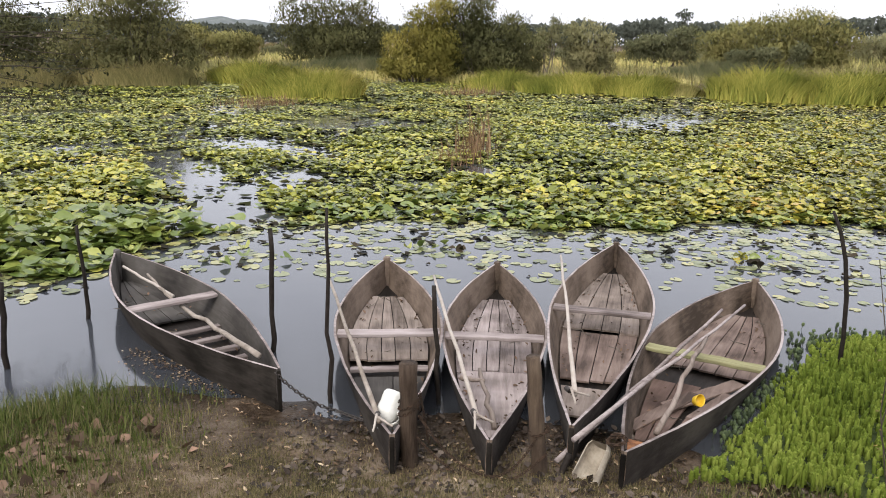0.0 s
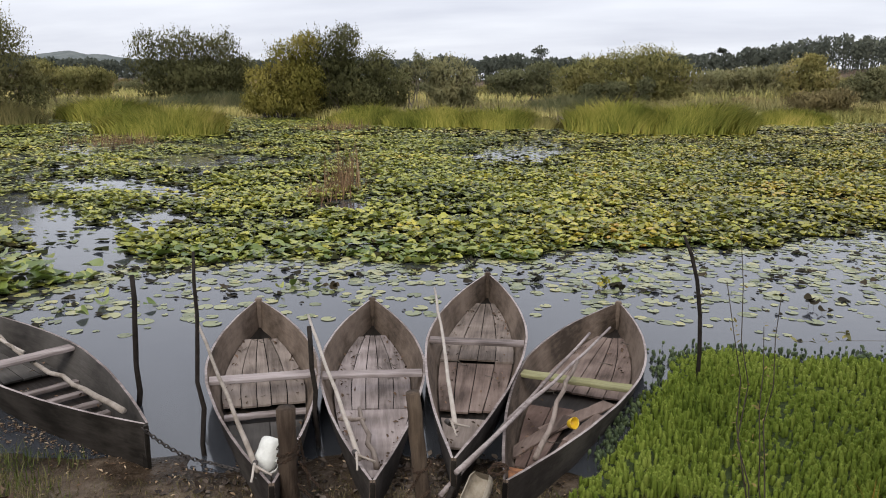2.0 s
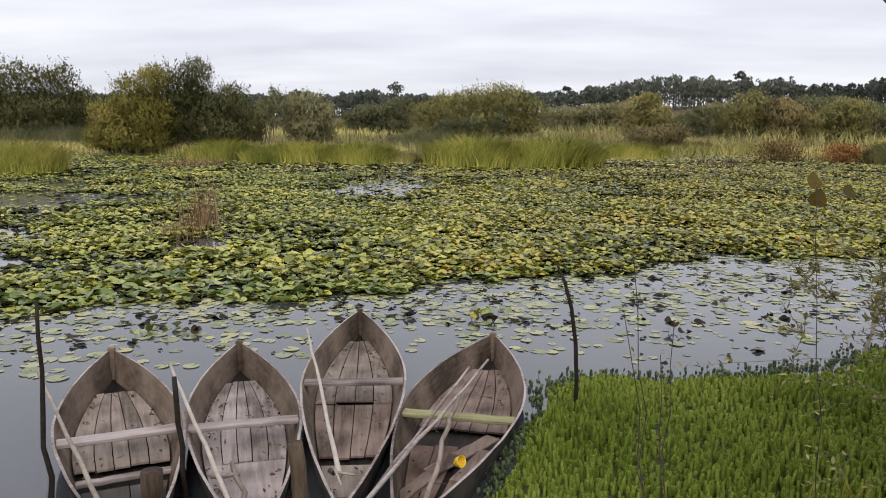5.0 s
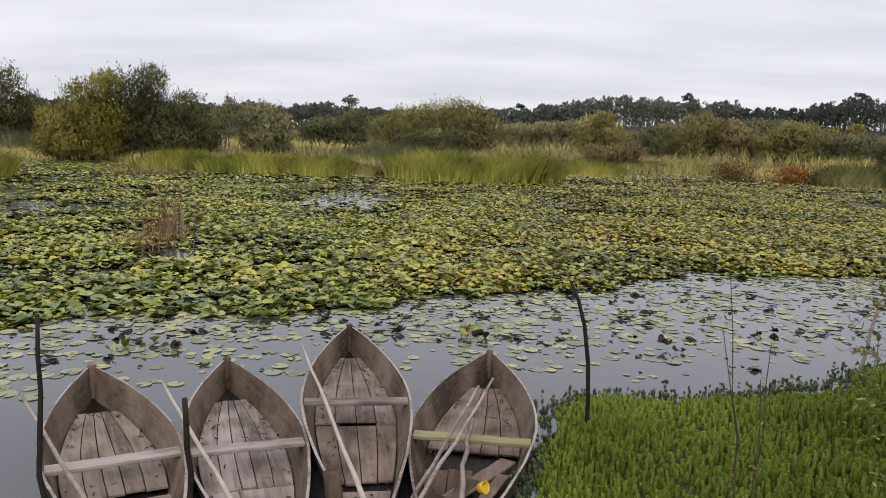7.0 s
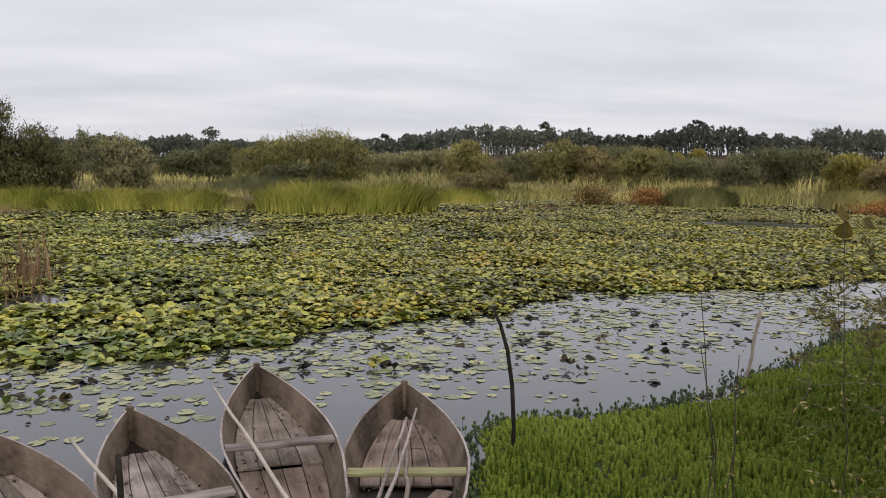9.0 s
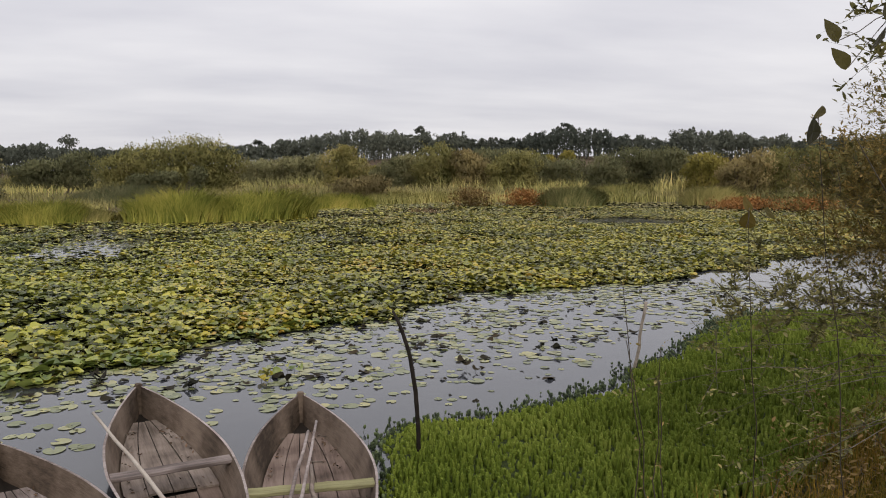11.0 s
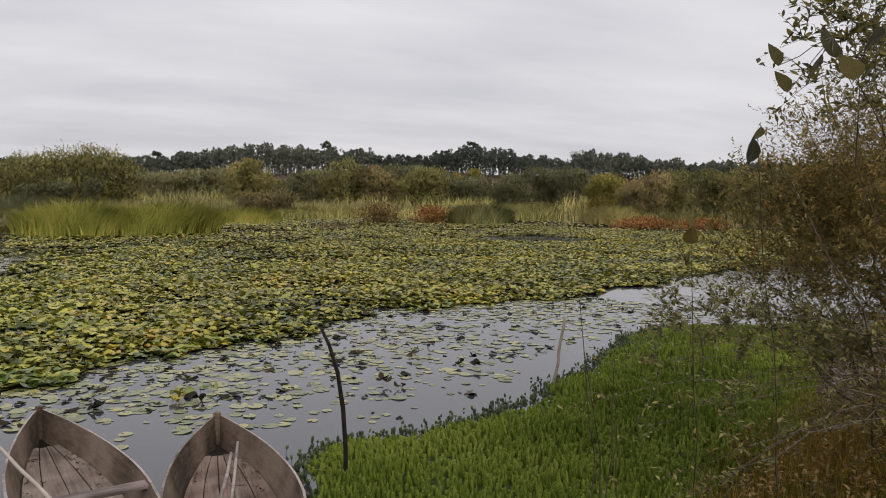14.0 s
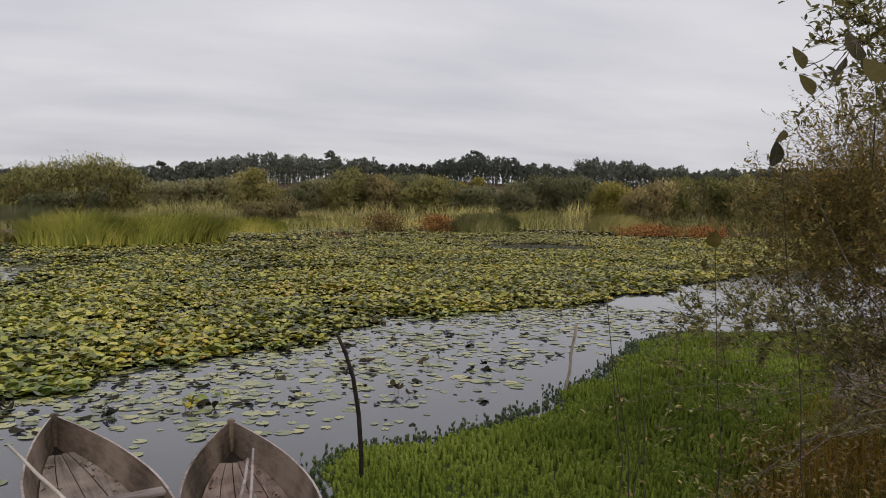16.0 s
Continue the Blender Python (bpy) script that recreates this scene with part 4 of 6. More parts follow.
def lily_tuft(label, x, y, n, spread, size, rise, mat, seed):
    """A loose clump of curled leaves that stand just out of the water on short stalks."""
    g = np.random.default_rng(seed)
    px, py = x + g.normal(0, spread, n), y + g.normal(0, spread, n)
    z = 0.02 + rise * g.random(n)
    sz = size * g.uniform(0.6, 1.2, n)
    V, F = scatter(*lily_template(13, 0.55), np.stack([px, py, z], 1), turns(g.uniform(0, 6.28, n), g.normal(0, 0.5, n), g.uniform(0, 6.28, n)), np.stack([sz, sz, sz * g.uniform(0.6, 1.6, n)], 1))
    V[:, 2] = np.maximum(V[:, 2], 0.008)
    e = thing("lily_clump", label, "water lily", "lily clumps in open water", pose(x, y, 0))
    o = obj("leaves", mesh_np("leaves", V - np.array([x, y, 0]), F), mat, e, smooth=True)
    P = np.stack([np.stack([px - x, py - y, np.full(n, -0.05)], 1), np.stack([px - x, py - y, z], 1)], 1)
    TV, TF = strands(np.concatenate([P[:, :1], P.mean(1, keepdims=True), P[:, 1:]], 1))
    obj("stalks", mesh_np("stalks", TV, TF), DARKBARK, e)


DL, YL, FL = "dark curled dead lily leaves standing out of water", "yellow-green curled lily leaves in open water", "green lily leaves standing out of open water"
for i, (x, y, n, sp, sz, rise, mt, lb) in enumerate([
        (3.27, 10.07, 5, 0.12, 0.16, 0.05, DEADPAD, DL), (4.15, 9.66, 10, 0.07, 0.10, 0.10, LILY_AUTUMN, YL), (4.62, 9.65, 4, 0.10, 0.17, 0.06, FRESH, FL), (4.3, 9.42, 3, 0.10, 0.14, 0.05, DEADPAD, DL), (0.26, 10.15, 3, 0.15, 0.17, 0.06, DEADPAD, DL),
        (-0.35, 10.3, 4, 0.20, 0.20, 0.06, FRESH, FL), (-2.7, 9.5, 5, 0.25, 0.22, 0.06, FRESH, FL), (6.5, 8.12, 4, 0.12, 0.13, 0.08, DEADPAD, DL), (8.28, 9.17, 4, 0.20, 0.12, 0.04, DEADPAD, DL), (8.5, 8.4, 4, 0.20, 0.13, 0.05, DEADPAD, DL), (1.5, 11.3, 4, 0.20, 0.20, 0.08, FRESH, FL), (2.4, 11.2, 3, 0.15, 0.18, 0.06, DEADPAD, DL)]):
    lily_tuft(lb, x, y, n, sp, sz, rise, mt, 300 + i)

# ---- reeds and sedge ----


def blade_template(levels=4, droop=0.35):
    V, F = [], []
    for k in range(levels):
        f = k / (levels - 1)
        w = 0.5 * (1 - f) ** 0.7 + 0.02
        y, z = droop * f ** 2.2, f - 0.18 * f ** 3
        V += [(-w, y, z), (w, y, z)]
    for k in range(levels - 1):
        F.append((2 * k, 2 * k + 1, 2 * k + 3, 2 * k + 2))
    return np.array(V), np.array(F)


def blades(x, y, z, hgt, wid, lean=0.22, levels=4):
    n = len(x)
    V, F = scatter(*blade_template(levels), np.stack([x, y, z], 1), turns(RNG.uniform(0, 6.28, n), RNG.normal(0, lean, n)), np.stack([wid, hgt, hgt], 1))
    return V, F


def sedge_clump(cx, cy, rx, ry, hgt, n, mat, label, name="sedge_clump", wid=0.034, top=0.50):
    """A rounded tussock: blades fan outwards and arch over, so that the clump is a combed mound with a steep side."""
    wid, n = max(wid, 0.0012 * math.hypot(cx, cy)), int(n * 0.7)
    a, r = RNG.uniform(0, 6.28, n), RNG.random(n) ** 0.55
    x, y = cx + rx * r * np.cos(a) * (1 + 0.12 * np.sin(3 * a + cx)), cy + ry * r * np.sin(a) * (1 + 0.12 * np.sin(2 * a))
    w1 = wav(x, y, 0.6, cx) + 0.5 * wav(x, y, 1.7, cy)
    h = hgt * (1 - top * r ** 2.6) * RNG.uniform(0.80, 1.06, n) * (1 + 0.16 * w1)
    yaw = np.arctan2(-(x - cx) / rx, (y - cy) / ry) + 0.8 * wav(x, y, 0.45, cy) + RNG.normal(0, 0.75, n)
    V, F = scatter(*blade_template(5, 0.62), np.stack([x, y, np.full(n, -0.05)], 1), turns(yaw, RNG.normal(-0.06, 0.10, n)), np.stack([wid * RNG.uniform(0.7, 1.5, n), h * RNG.uniform(0.6, 1.3, n), h], 1))
    dome = np.stack([(x - cx) / rx, (y - cy) / ry, np.full(n, 0.85)], 1) + 0.35 * np.stack([np.sin(-yaw), np.cos(yaw), np.zeros(n)], 1)
    F, N = soft(V, F, 10, dome)
    tagged(obj(name, mesh_np(name, V, F, N), mat), label, "sedge", "sedge clumps in the lake", kind="stuff")


GR = "tall green sedge clump standing in the lake"
sedge_clump(18.6, 44.0, 3.0, 3.0, 2.55, 5200, REED, GR)
sedge_clump(23.0, 42.9, 3.6, 2.6, 2.45, 6000, REED, GR)
sedge_clump(-7.4, 42.2, 3.3, 2.4, 2.0, 5200, REED, GR)
sedge_clump(8.3, 49.6, 3.8, 2.2, 1.9, 5000, REED, GR)
sedge_clump(12.2, 47.6, 2.6, 1.8, 1.65, 3400, REED, GR)
sedge_clump(4.2, 51.6, 2.6, 1.8, 1.6, 3200, REED, "tall yellow-green sedge clump standing in the lake")
sedge_clump(14.8, 47.2, 1.6, 1.2, 1.15, 1500, TAN, "low yellowing sedge clump in the lake")
sedge_clump(-13.5, 57, 3.4, 2.4, 1.9, 3600, REED, GR)
sedge_clump(35.6, 51.8, 2.9, 1.9, 1.5, 3600, REED, "yellow-green sedge clump with tan tips")
sedge_clump(44, 57, 4.5, 2.0, 1.5, 3800, TAN, "yellowish reed clump at the far shore")
sedge_clump(50.6, 56.5, 4.0, 2.0, 1.4, 3400, TAN, "yellowish reed clump at the far shore")
sedge_clump(52.0, 41.0, 3.6, 2.2, 2.2, 4600, DARKSEDGE, "dark green sedge clump at the far shore")
sedge_clump(66, 46, 5.0, 3.0, 2.3, 4600, TAN, "tall pale reeds at the far shore")
sedge_clump(63.5, 34, 4.2, 2.4, 2.1, 4600, TAN, "tall pale reeds at the far shore")
sedge_clump(62.0, 27, 3.2, 2.4, 1.9, 3000, DARKSEDGE, "dark green sedge clump at the far shore")

sedge_clump(-20.0, 50.5, 4.5, 1.4, 1.9, 3600, RUSH, "dark olive rushes below the trees", wid=0.04)
sedge_clump(-26.5, 47.5, 4.0, 1.4, 1.9, 3000, RUSH, "dark olive rushes below the trees", wid=0.04)
GL = "grey-green reeds with pale tan tips by the shore"
sedge_clump(23.5, 66.5, 5.0, 2.4, 2.3, 5000, GREYREED, GL, wid=0.04)
sedge_clump(-27.5, 50.5, 3.6, 1.4, 2.0, 3000, GREYREED, GL, wid=0.04)
sedge_clump(-9.0, 69.5, 5.5, 1.8, 2.5, 4600, GREYREED, GL, wid=0.04)
sedge_clump(-33.0, 47.0, 4.0, 1.6, 2.0, 2500, GREYREED, GL, wid=0.05)


def reed_bed(n, x0, x1, e0, e1, hgt, wid, mat, label):
    x, e = RNG.uniform(x0, x1, n), RNG.uniform(0, 1, n) ** 1.4 * (e1 - e0) + e0
    y = interp(x, FAR_X, FAR_Y) + e
    keep = wav(x, y, 0.11, 2.0) + 0.6 * wav(x, y, 0.33, 1.0) > -0.55
    x, y = x[keep], y[keep]
    n = len(x)
    h = hgt * RNG.uniform(0.6, 1.15, n) * (1 + 0.25 * wav(x, y, 0.2, 5.0)) * interp(x, [25, 50], [1.0, 1.35])
    V, F = scatter(*blade_template(3, 0.45), np.stack([x, y, height(x, y) - 0.05], 1), turns(RNG.uniform(0, 6.28, n), RNG.normal(0, 0.25, n)), np.stack([wid * RNG.uniform(0.7, 1.5, n), h, h], 1))
    F, N = soft(V, F, 6, np.tile([0.0, -0.5, 0.9], (n, 1)) + RNG.normal(0, 0.25, (n, 3)))
    tagged(obj("reed_bed", mesh_np("reed_bed", V, F, N), mat), label, "reeds", kind="stuff")


reed_bed(20000, -60, 66, -0.5, 5, 0.80, 0.06, TAN, "tan and green reed bed along the far shore")
reed_bed(14000, -66, 80, 4, 13, 1.20, 0.075, RUSH, "olive-brown rushes behind the far shore")
reed_bed(16000, -70, 90, 13, 36, 1.20, 0.085, RUSH, "wide olive-brown rush bed on the marsh")
reed_bed(22000, -70, 100, 36, 75, 1.65, 0.11, TAN, "tall tan reeds far out on the marsh")

# ---- shrubs and trees ----


LEAF4 = np.array([(0, 0, 0), (0.24, 0.5, 0.05), (0, 1, 0), (-0.24, 0.5, 0.05)]), np.array([[0, 1, 2, 3]])


def crown_mesh(seed, lobes, leaf, wispy=0.0, dense=1.0):
    """Leaves in small clumps over rounded lobes (x, y, z, rx, ry, rz); wispy: share of thin shoots that rise out of the top."""
    g = np.random.default_rng(seed)
    P, N, B = [], [], []
    for cx, cy, cz, rx, ry, rz in lobes:
        m = (rx + ry + rz) / 3
        cr = 0.15 * m + 0.14
        nc = int(dense * 13 * (rx * rz + ry * rz + rx * ry) / (3 * cr * cr)) + 10
        d = g.normal(size=(nc, 3)); d /= np.linalg.norm(d, axis=1)[:, None]
        d[:, 2] = np.where(d[:, 2] < -0.55, -d[:, 2], d[:, 2])
        q = np.where(g.random(nc) < 0.72, g.uniform(0.74, 1.0, nc), g.uniform(0.25, 0.74, nc)) * (1 + 0.10 * np.sin(4 * d[:, 0] + seed) * np.sin(5 * d[:, 2] + cx))
        cen = np.array([cx, cy, cz]) + d * np.array([rx, ry, rz]) * q[:, None]
        per = max(7, int(0.8 * cr * cr / (leaf * leaf)))
        o = g.normal(0, 0.48, (nc, per, 3)) * np.array([1, 1, 0.75]) * cr * g.uniform(0.6, 1.2, (nc, 1, 1))
        P.append((cen[:, None] + o).reshape(-1, 3))
        N.append((d[:, None] * 1.0 + o / cr * 0.35 + np.array([0, 0, 0.15])).reshape(-1, 3))
        nf = int(7.0 * dense * (rx * rz + ry * rz + rx * ry) / 3 / (leaf * leaf) * 0.32)
        d = g.normal(size=(nf, 3)); d /= np.linalg.norm(d, axis=1)[:, None]
        P.append(np.array([cx, cy, cz]) + d * np.array([rx, ry, rz]) * (0.80 * g.random(nf) ** 0.45)[:, None]); N.append(d + np.array([0, 0, 0.1]))
        B.append(np.concatenate([np.ones(nc * per), np.full(nf, 2.1)]))
        if wispy:
            ns = int(wispy * 26 * rx / leaf * 0.12)
            a, rr = g.uniform(0, 6.28, ns), np.sqrt(g.random(ns))
            base = np.stack([cx + rr * rx * np.cos(a), cy + rr * ry * np.sin(a), cz + rz * np.sqrt(np.maximum(0.06, 1 - rr * rr)) * 0.9], 1)
            way = np.stack([g.normal(0, 0.22, ns) + 0.25 * np.cos(a), g.normal(0, 0.22, ns), np.ones(ns)], 1)
            f = np.linspace(0, 1, 9)
            ln = rz * g.uniform(0.12, 0.42, ns)
            pos = base[:, None] + way[:, None] * (f[None, :, None] * ln[:, None, None]) + g.normal(0, leaf * 0.35, (ns, 9, 3))
            P.append(pos.reshape(-1, 3)); N.append(np.tile([0.0, -0.3, 0.8], (ns * 9, 1))); B.append(np.ones(ns * 9))
    P, N, B = np.vstack(P), np.vstack(N), np.concatenate(B)
    P[:, 2] = np.maximum(P[:, 2], 0.02)
    n = len(P)
    s = leaf * B * g.uniform(0.6, 1.3, n)
    V, F = scatter(*LEAF4, P, turns(g.uniform(0, 6.28, n), g.uniform(0.2, 1.45, n), g.uniform(-0.5, 0.5, n)), np.stack([s * 1.1, s * 1.25, s], 1))
    F, N = soft(V, F, 4, N + g.normal(0, 0.10, (n, 3)), 0.12)
    return mesh_np("crown", V, F, N)


def stem_mesh(seed, lobes, r0):
    rr = random.Random(seed)
    random.seed(seed)
    bm = bmesh.new()
    for cx, cy, cz, rx, ry, rz in lobes:
        for k in range(2):
            base = (cx * 0.5 + rr.uniform(-0.3, 0.3), cy + rr.uniform(-0.3, 0.3), -0.2)
            pts = bent(base, (cx + rr.uniform(-0.5, 0.5) * rx, cy + rr.uniform(-0.5, 0.5) * ry, cz + rr.uniform(0.3, 0.9) * rz), 6, 0.18)
            tube(bm, pts, [r0 * (1 - 0.85 * j / 6) for j in range(7)], 5)
            for q in range(3):
                j = rr.randint(2, 5)
                end = pts[j] + Vector((rr.uniform(-0.5, 0.5) * rx, rr.uniform(-0.5, 0.5) * ry, rr.uniform(0.2, 0.6) * rz))
                tube(bm, bent(pts[j], end, 3, 0.06), [r0 * 0.4, r0 * 0.3, r0 * 0.2, r0 * 0.08], 4)
    me = bpy.data.meshes.new("trunk")
    bm.to_mesh(me); bm.free()
    return me


SHRUB_GROUP = "willow shrubs across the lake"
L_OLIVE = "olive-green willow shrub on the far marsh"
L_GREY = "grey-green willow thicket with thin tops on the far shore"
L_GOLD = "yellowing olive willow shrub on the far shore"
L_DARK = "dark green willow shrub on the far shore"
L_THIN = "thin upright nearly bare shrub on the far marsh"
L_BROWN = "brownish withering shrub on the far marsh"


def shrub(x, y, label, mat, lobes, wispy):
    """lobes: rows of (sideways offset, height of the middle, half width, half height), seen from the near shore."""
    z = max(float(height(np.array([x]), np.array([y]))[0]), 0.0)
    r = math.hypot(x, y)
    g = random.Random(int(x * 31 + y * 7))
    full = []
    for off, cz, rx, rz in lobes:
        ry = max(0.9 * rx, 0.7)
        dy = g.uniform(-0.35, 0.35) * rx
        full.append((off, dy, cz - z, rx, ry, rz))
        if cz - rz > 0.5 and label is not L_THIN:
            low = (cz - 0.5 * rz) * 0.55
            full.append((off * 0.94, dy, low, rx * 0.82, ry * 0.8, low * 1.05))
    e = thing("willow_shrub", label, "shrub", SHRUB_GROUP, pose(x, y, z, 0, 0, -math.degrees(math.atan2(x, y))))
    sd = int(abs(x * 10) + y)
    obj("trunk", stem_mesh(sd, full[:8], 0.07), BARK, e)
    # beyond a set distance the crown takes the colour with haze mixed in
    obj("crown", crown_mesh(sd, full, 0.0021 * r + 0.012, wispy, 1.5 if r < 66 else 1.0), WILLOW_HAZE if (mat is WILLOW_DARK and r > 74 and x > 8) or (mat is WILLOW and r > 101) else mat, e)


shrub(-21.3, 53.3, L_DARK, WILLOW_DARK, [(-1.9, 2.9, 2.8, 2.9), (2.0, 3.4, 2.1, 3.4), (0.4, 5.2, 2.5, 2.0), (3.8, 1.9, 1.2, 1.9), (-3.8, 1.5, 1.8, 1.6), (-0.3, 1.2, 3.2, 1.3)], 0.3)
shrub(-29.1, 51.9, L_OLIVE, WILLOW_DARK, [(1.9, 2.1, 2.0, 2.2), (0.0, 2.8, 2.3, 2.7), (-1.9, 2.5, 2.0, 2.3)], 0.3)
shrub(-25.1, 91.0, L_OLIVE, WILLOW, [(0.3, 3.0, 3.8, 1.0), (-3.1, 3.4, 1.9, 1.4), (2.8, 2.8, 1.9, 0.9)], 0.1)
shrub(-10.6, 82.9, L_GREY, WILLOW_DARK, [(-1.9, 5.1, 2.3, 2.6), (0.4, 5.0, 1.8, 2.3), (2.5, 5.1, 1.8, 2.5), (4.2, 3.6, 1.4, 1.7), (-4.7, 4.6, 2.4, 2.9), (-0.2, 3.2, 5.2, 1.2)], 0.7)
shrub(-1.9, 60.6, L_GOLD, WILLOW_GOLD, [(-1.3, 2.2, 1.6, 1.7), (0.3, 3.8, 1.7, 2.0), (1.8, 5.0, 1.3, 1.5), (-2.1, 0.9, 1.0, 1.0), (-0.4, 0.9, 1.8, 1.1), (1.7, 2.4, 1.9, 1.8)], 0.5)
shrub(3.7, 62.5, L_DARK, WILLOW_DARK, [(-2.4, 4.3, 1.8, 2.2), (-0.7, 5.2, 1.4, 1.9), (-0.6, 2.6, 2.5, 2.1), (1.9, 3.5, 1.8, 1.8), (3.3, 2.2, 1.7, 1.6), (-2.3, 1.3, 2.6, 1.5), (1.0, 1.4, 2.5, 1.3)], 1.0)
shrub(14.2, 76.2, L_OLIVE, WILLOW_DARK, [(-0.1, 3.0, 2.2, 2.3), (1.7, 2.5, 1.3, 1.8), (-1.5, 3.4, 1.3, 1.7), (-0.1, 1.7, 2.7, 0.9)], 0.3)
shrub(10.2, 74.9, L_THIN, WILLOW_DARK, [(0.6, 3.7, 0.8, 1.8), (-0.6, 2.9, 0.9, 1.5)], 1.2)
shrub(35.9, 84.2, L_GOLD, WILLOW, [(-5.8, 3.2, 3.1, 1.7), (-3.1, 3.8, 3.2, 2.1), (0.0, 4.3, 3.9, 2.5), (3.2, 4.7, 3.2, 2.2), (5.6, 3.6, 2.8, 1.8), (0.1, 2.6, 6.6, 1.1)], 0.2)
shrub(30.5, 73.5, L_OLIVE, WILLOW_DARK, [(-0.2, 2.3, 1.6, 0.7), (2.8, 2.5, 0.9, 0.9), (-2.6, 2.1, 1.3, 0.6)], 0.1)
shrub(28.7, 103.7, L_OLIVE, WILLOW, [(3.1, 3.8, 2.6, 1.7), (-0.4, 3.4, 3.7, 1.1), (-2.7, 2.9, 2.3, 0.8)], 0.1)
shrub(38.5, 104.7, L_THIN, WILLOW_DARK, [(0.0, 4.9, 1.1, 1.1)], 1.2)
shrub(59.5, 97.9, L_OLIVE, WILLOW, [(-3.9, 3.6, 3.7, 1.1), (0.5, 3.8, 3.7, 1.3), (3.3, 4.1, 2.4, 1.4)], 0.1)
shrub(57.3, 81.4, L_OLIVE, WILLOW, [(-1.1, 3.9, 2.7, 2.1), (1.0, 3.5, 2.3, 1.5), (0.1, 5.3, 1.5, 1.1)], 0.3)
shrub(59.1, 75.0, L_DARK, WILLOW_DARK, [(0.2, 2.9, 1.9, 1.4), (1.1, 3.5, 1.1, 1.2), (-1.3, 2.5, 1.1, 0.8)], 0.1)
shrub(66.6, 79.3, L_OLIVE, WILLOW, [(0.7, 3.7, 2.4, 1.5), (-0.7, 4.2, 1.7, 1.1)], 0.1)
shrub(66.5, 74.1, L_GOLD, WILLOW, [(-0.1, 4.3, 2.8, 2.3), (1.6, 3.8, 2.1, 1.8), (-1.6, 3.1, 1.9, 1.2)], 0.4)
shrub(68.4, 69.6, L_BROWN, WILLOW_BROWN, [(-0.2, 3.7, 2.6, 1.5), (1.3, 3.1, 2.0, 1.1), (-1.1, 4.7, 1.5, 1.0)], 0.2)
shrub(80.6, 77.2, L_DARK, WILLOW_DARK, [(-1.2, 5.0, 2.2, 1.2), (1.2, 5.2, 2.2, 1.0)], 0.2)
shrub(68.8, 63.4, L_OLIVE, WILLOW, [(-0.1, 3.5, 2.4, 1.7), (1.8, 3.8, 2.1, 1.8), (-1.7, 3.0, 1.4, 1.0)], 0.2)
shrub(80.2, 71.7, L_OLIVE, WILLOW, [(-1.4, 4.7, 3.0, 1.4), (1.7, 4.0, 2.7, 1.4), (-0.3, 3.6, 3.9, 1.1)], 0.1)
shrub(96.8, 78.4, L_GOLD, WILLOW_GOLD, [(1.4, 5.1, 1.3, 1.2), (-1.4, 4.5, 1.3, 1.1)], 0.1)
shrub(86.3, 70.6, L_OLIVE, WILLOW, [(1.4, 3.5, 3.6, 1.3), (-1.4, 3.4, 2.4, 1.1)], 0.1)
shrub(70.9, 51.2, L_DARK, WILLOW_DARK, [(-0.0, 3.1, 1.9, 1.7), (1.1, 2.6, 1.5, 1.1), (-1.1, 2.6, 1.4, 1.0)], 0.2)
shrub(86.6, 56.5, L_GOLD, WILLOW, [(-1.1, 4.4, 3.3, 1.6), (1.1, 4.0, 2.5, 1.5)], 0.2)
shrub(85.3, 51.0, L_OLIVE, WILLOW_DARK, [(-0.7, 4.2, 2.5, 1.7), (0.7, 3.9, 1.6, 1.5)], 0.2)
shrub(74.7, 41.2, L_GOLD, WILLOW_GOLD, [(-0.0, 3.5, 2.0, 1.4), (1.1, 3.1, 1.7, 1.2), (-1.1, 2.9, 1.4, 1.0)], 0.2)
shrub(70.9, 35.5, L_BROWN, WILLOW_BROWN, [(-0.3, 2.9, 1.9, 1.3), (1.5, 3.4, 1.8, 1.6), (-1.2, 2.5, 1.2, 0.8)], 0.2)
shrub(75.9, 34.2, L_OLIVE, WILLOW, [(0.6, 3.8, 2.0, 1.6), (-0.6, 3.2, 1.8, 1.3)], 0.2)
shrub(71.8, 28.4, L_GOLD, WILLOW, [(-0.7, 3.8, 1.9, 1.3), (0.7, 3.4, 1.4, 1.2)], 0.2)
shrub(71.0, 24.5, L_OLIVE, WILLOW, [(-0.9, 3.5, 1.9, 1.7), (0.9, 3.2, 1.8, 1.5)], 0.2)
shrub(76.2, 21.1, L_OLIVE, WILLOW_DARK, [(-1.3, 3.7, 2.2, 1.9), (1.3, 3.4, 2.2, 1.6)], 0.2)
shrub(42.5, 58.0, L_BROWN, WILLOW_BROWN, [(-0.8, 1.5, 2.6, 0.7), (0.8, 1.8, 1.9, 0.8)], 0.1)
shrub(45.7, 77.5, L_BROWN, WILLOW_BROWN, [(1.3, 0.9, 2.2, 0.5), (-1.2, 0.6, 1.9, 0.4)], 0.1)


FAR_LOBES = [[(0, 0, 2.2, 3.6, 2.6, 2.0), (-3.2, 0.4, 1.6, 2.6, 2.0, 1.5), (3.0, -0.3, 1.8, 2.8, 2.0, 1.7), (1.0, 0.2, 3.4, 1.8, 1.5, 1.2)],
             [(-1.2, 0, 2.0, 3.4, 2.4, 1.9), (2.4, 0.3, 2.4, 2.4, 2.0, 2.2), (5.0, 0, 1.3, 2.0, 1.6, 1.2)],
             [(0, 0, 1.6, 4.6, 2.4, 1.5), (-2.4, 0, 2.5, 1.9, 1.6, 1.5), (1.8, 0, 2.2, 2.4, 1.7, 1.6)]]
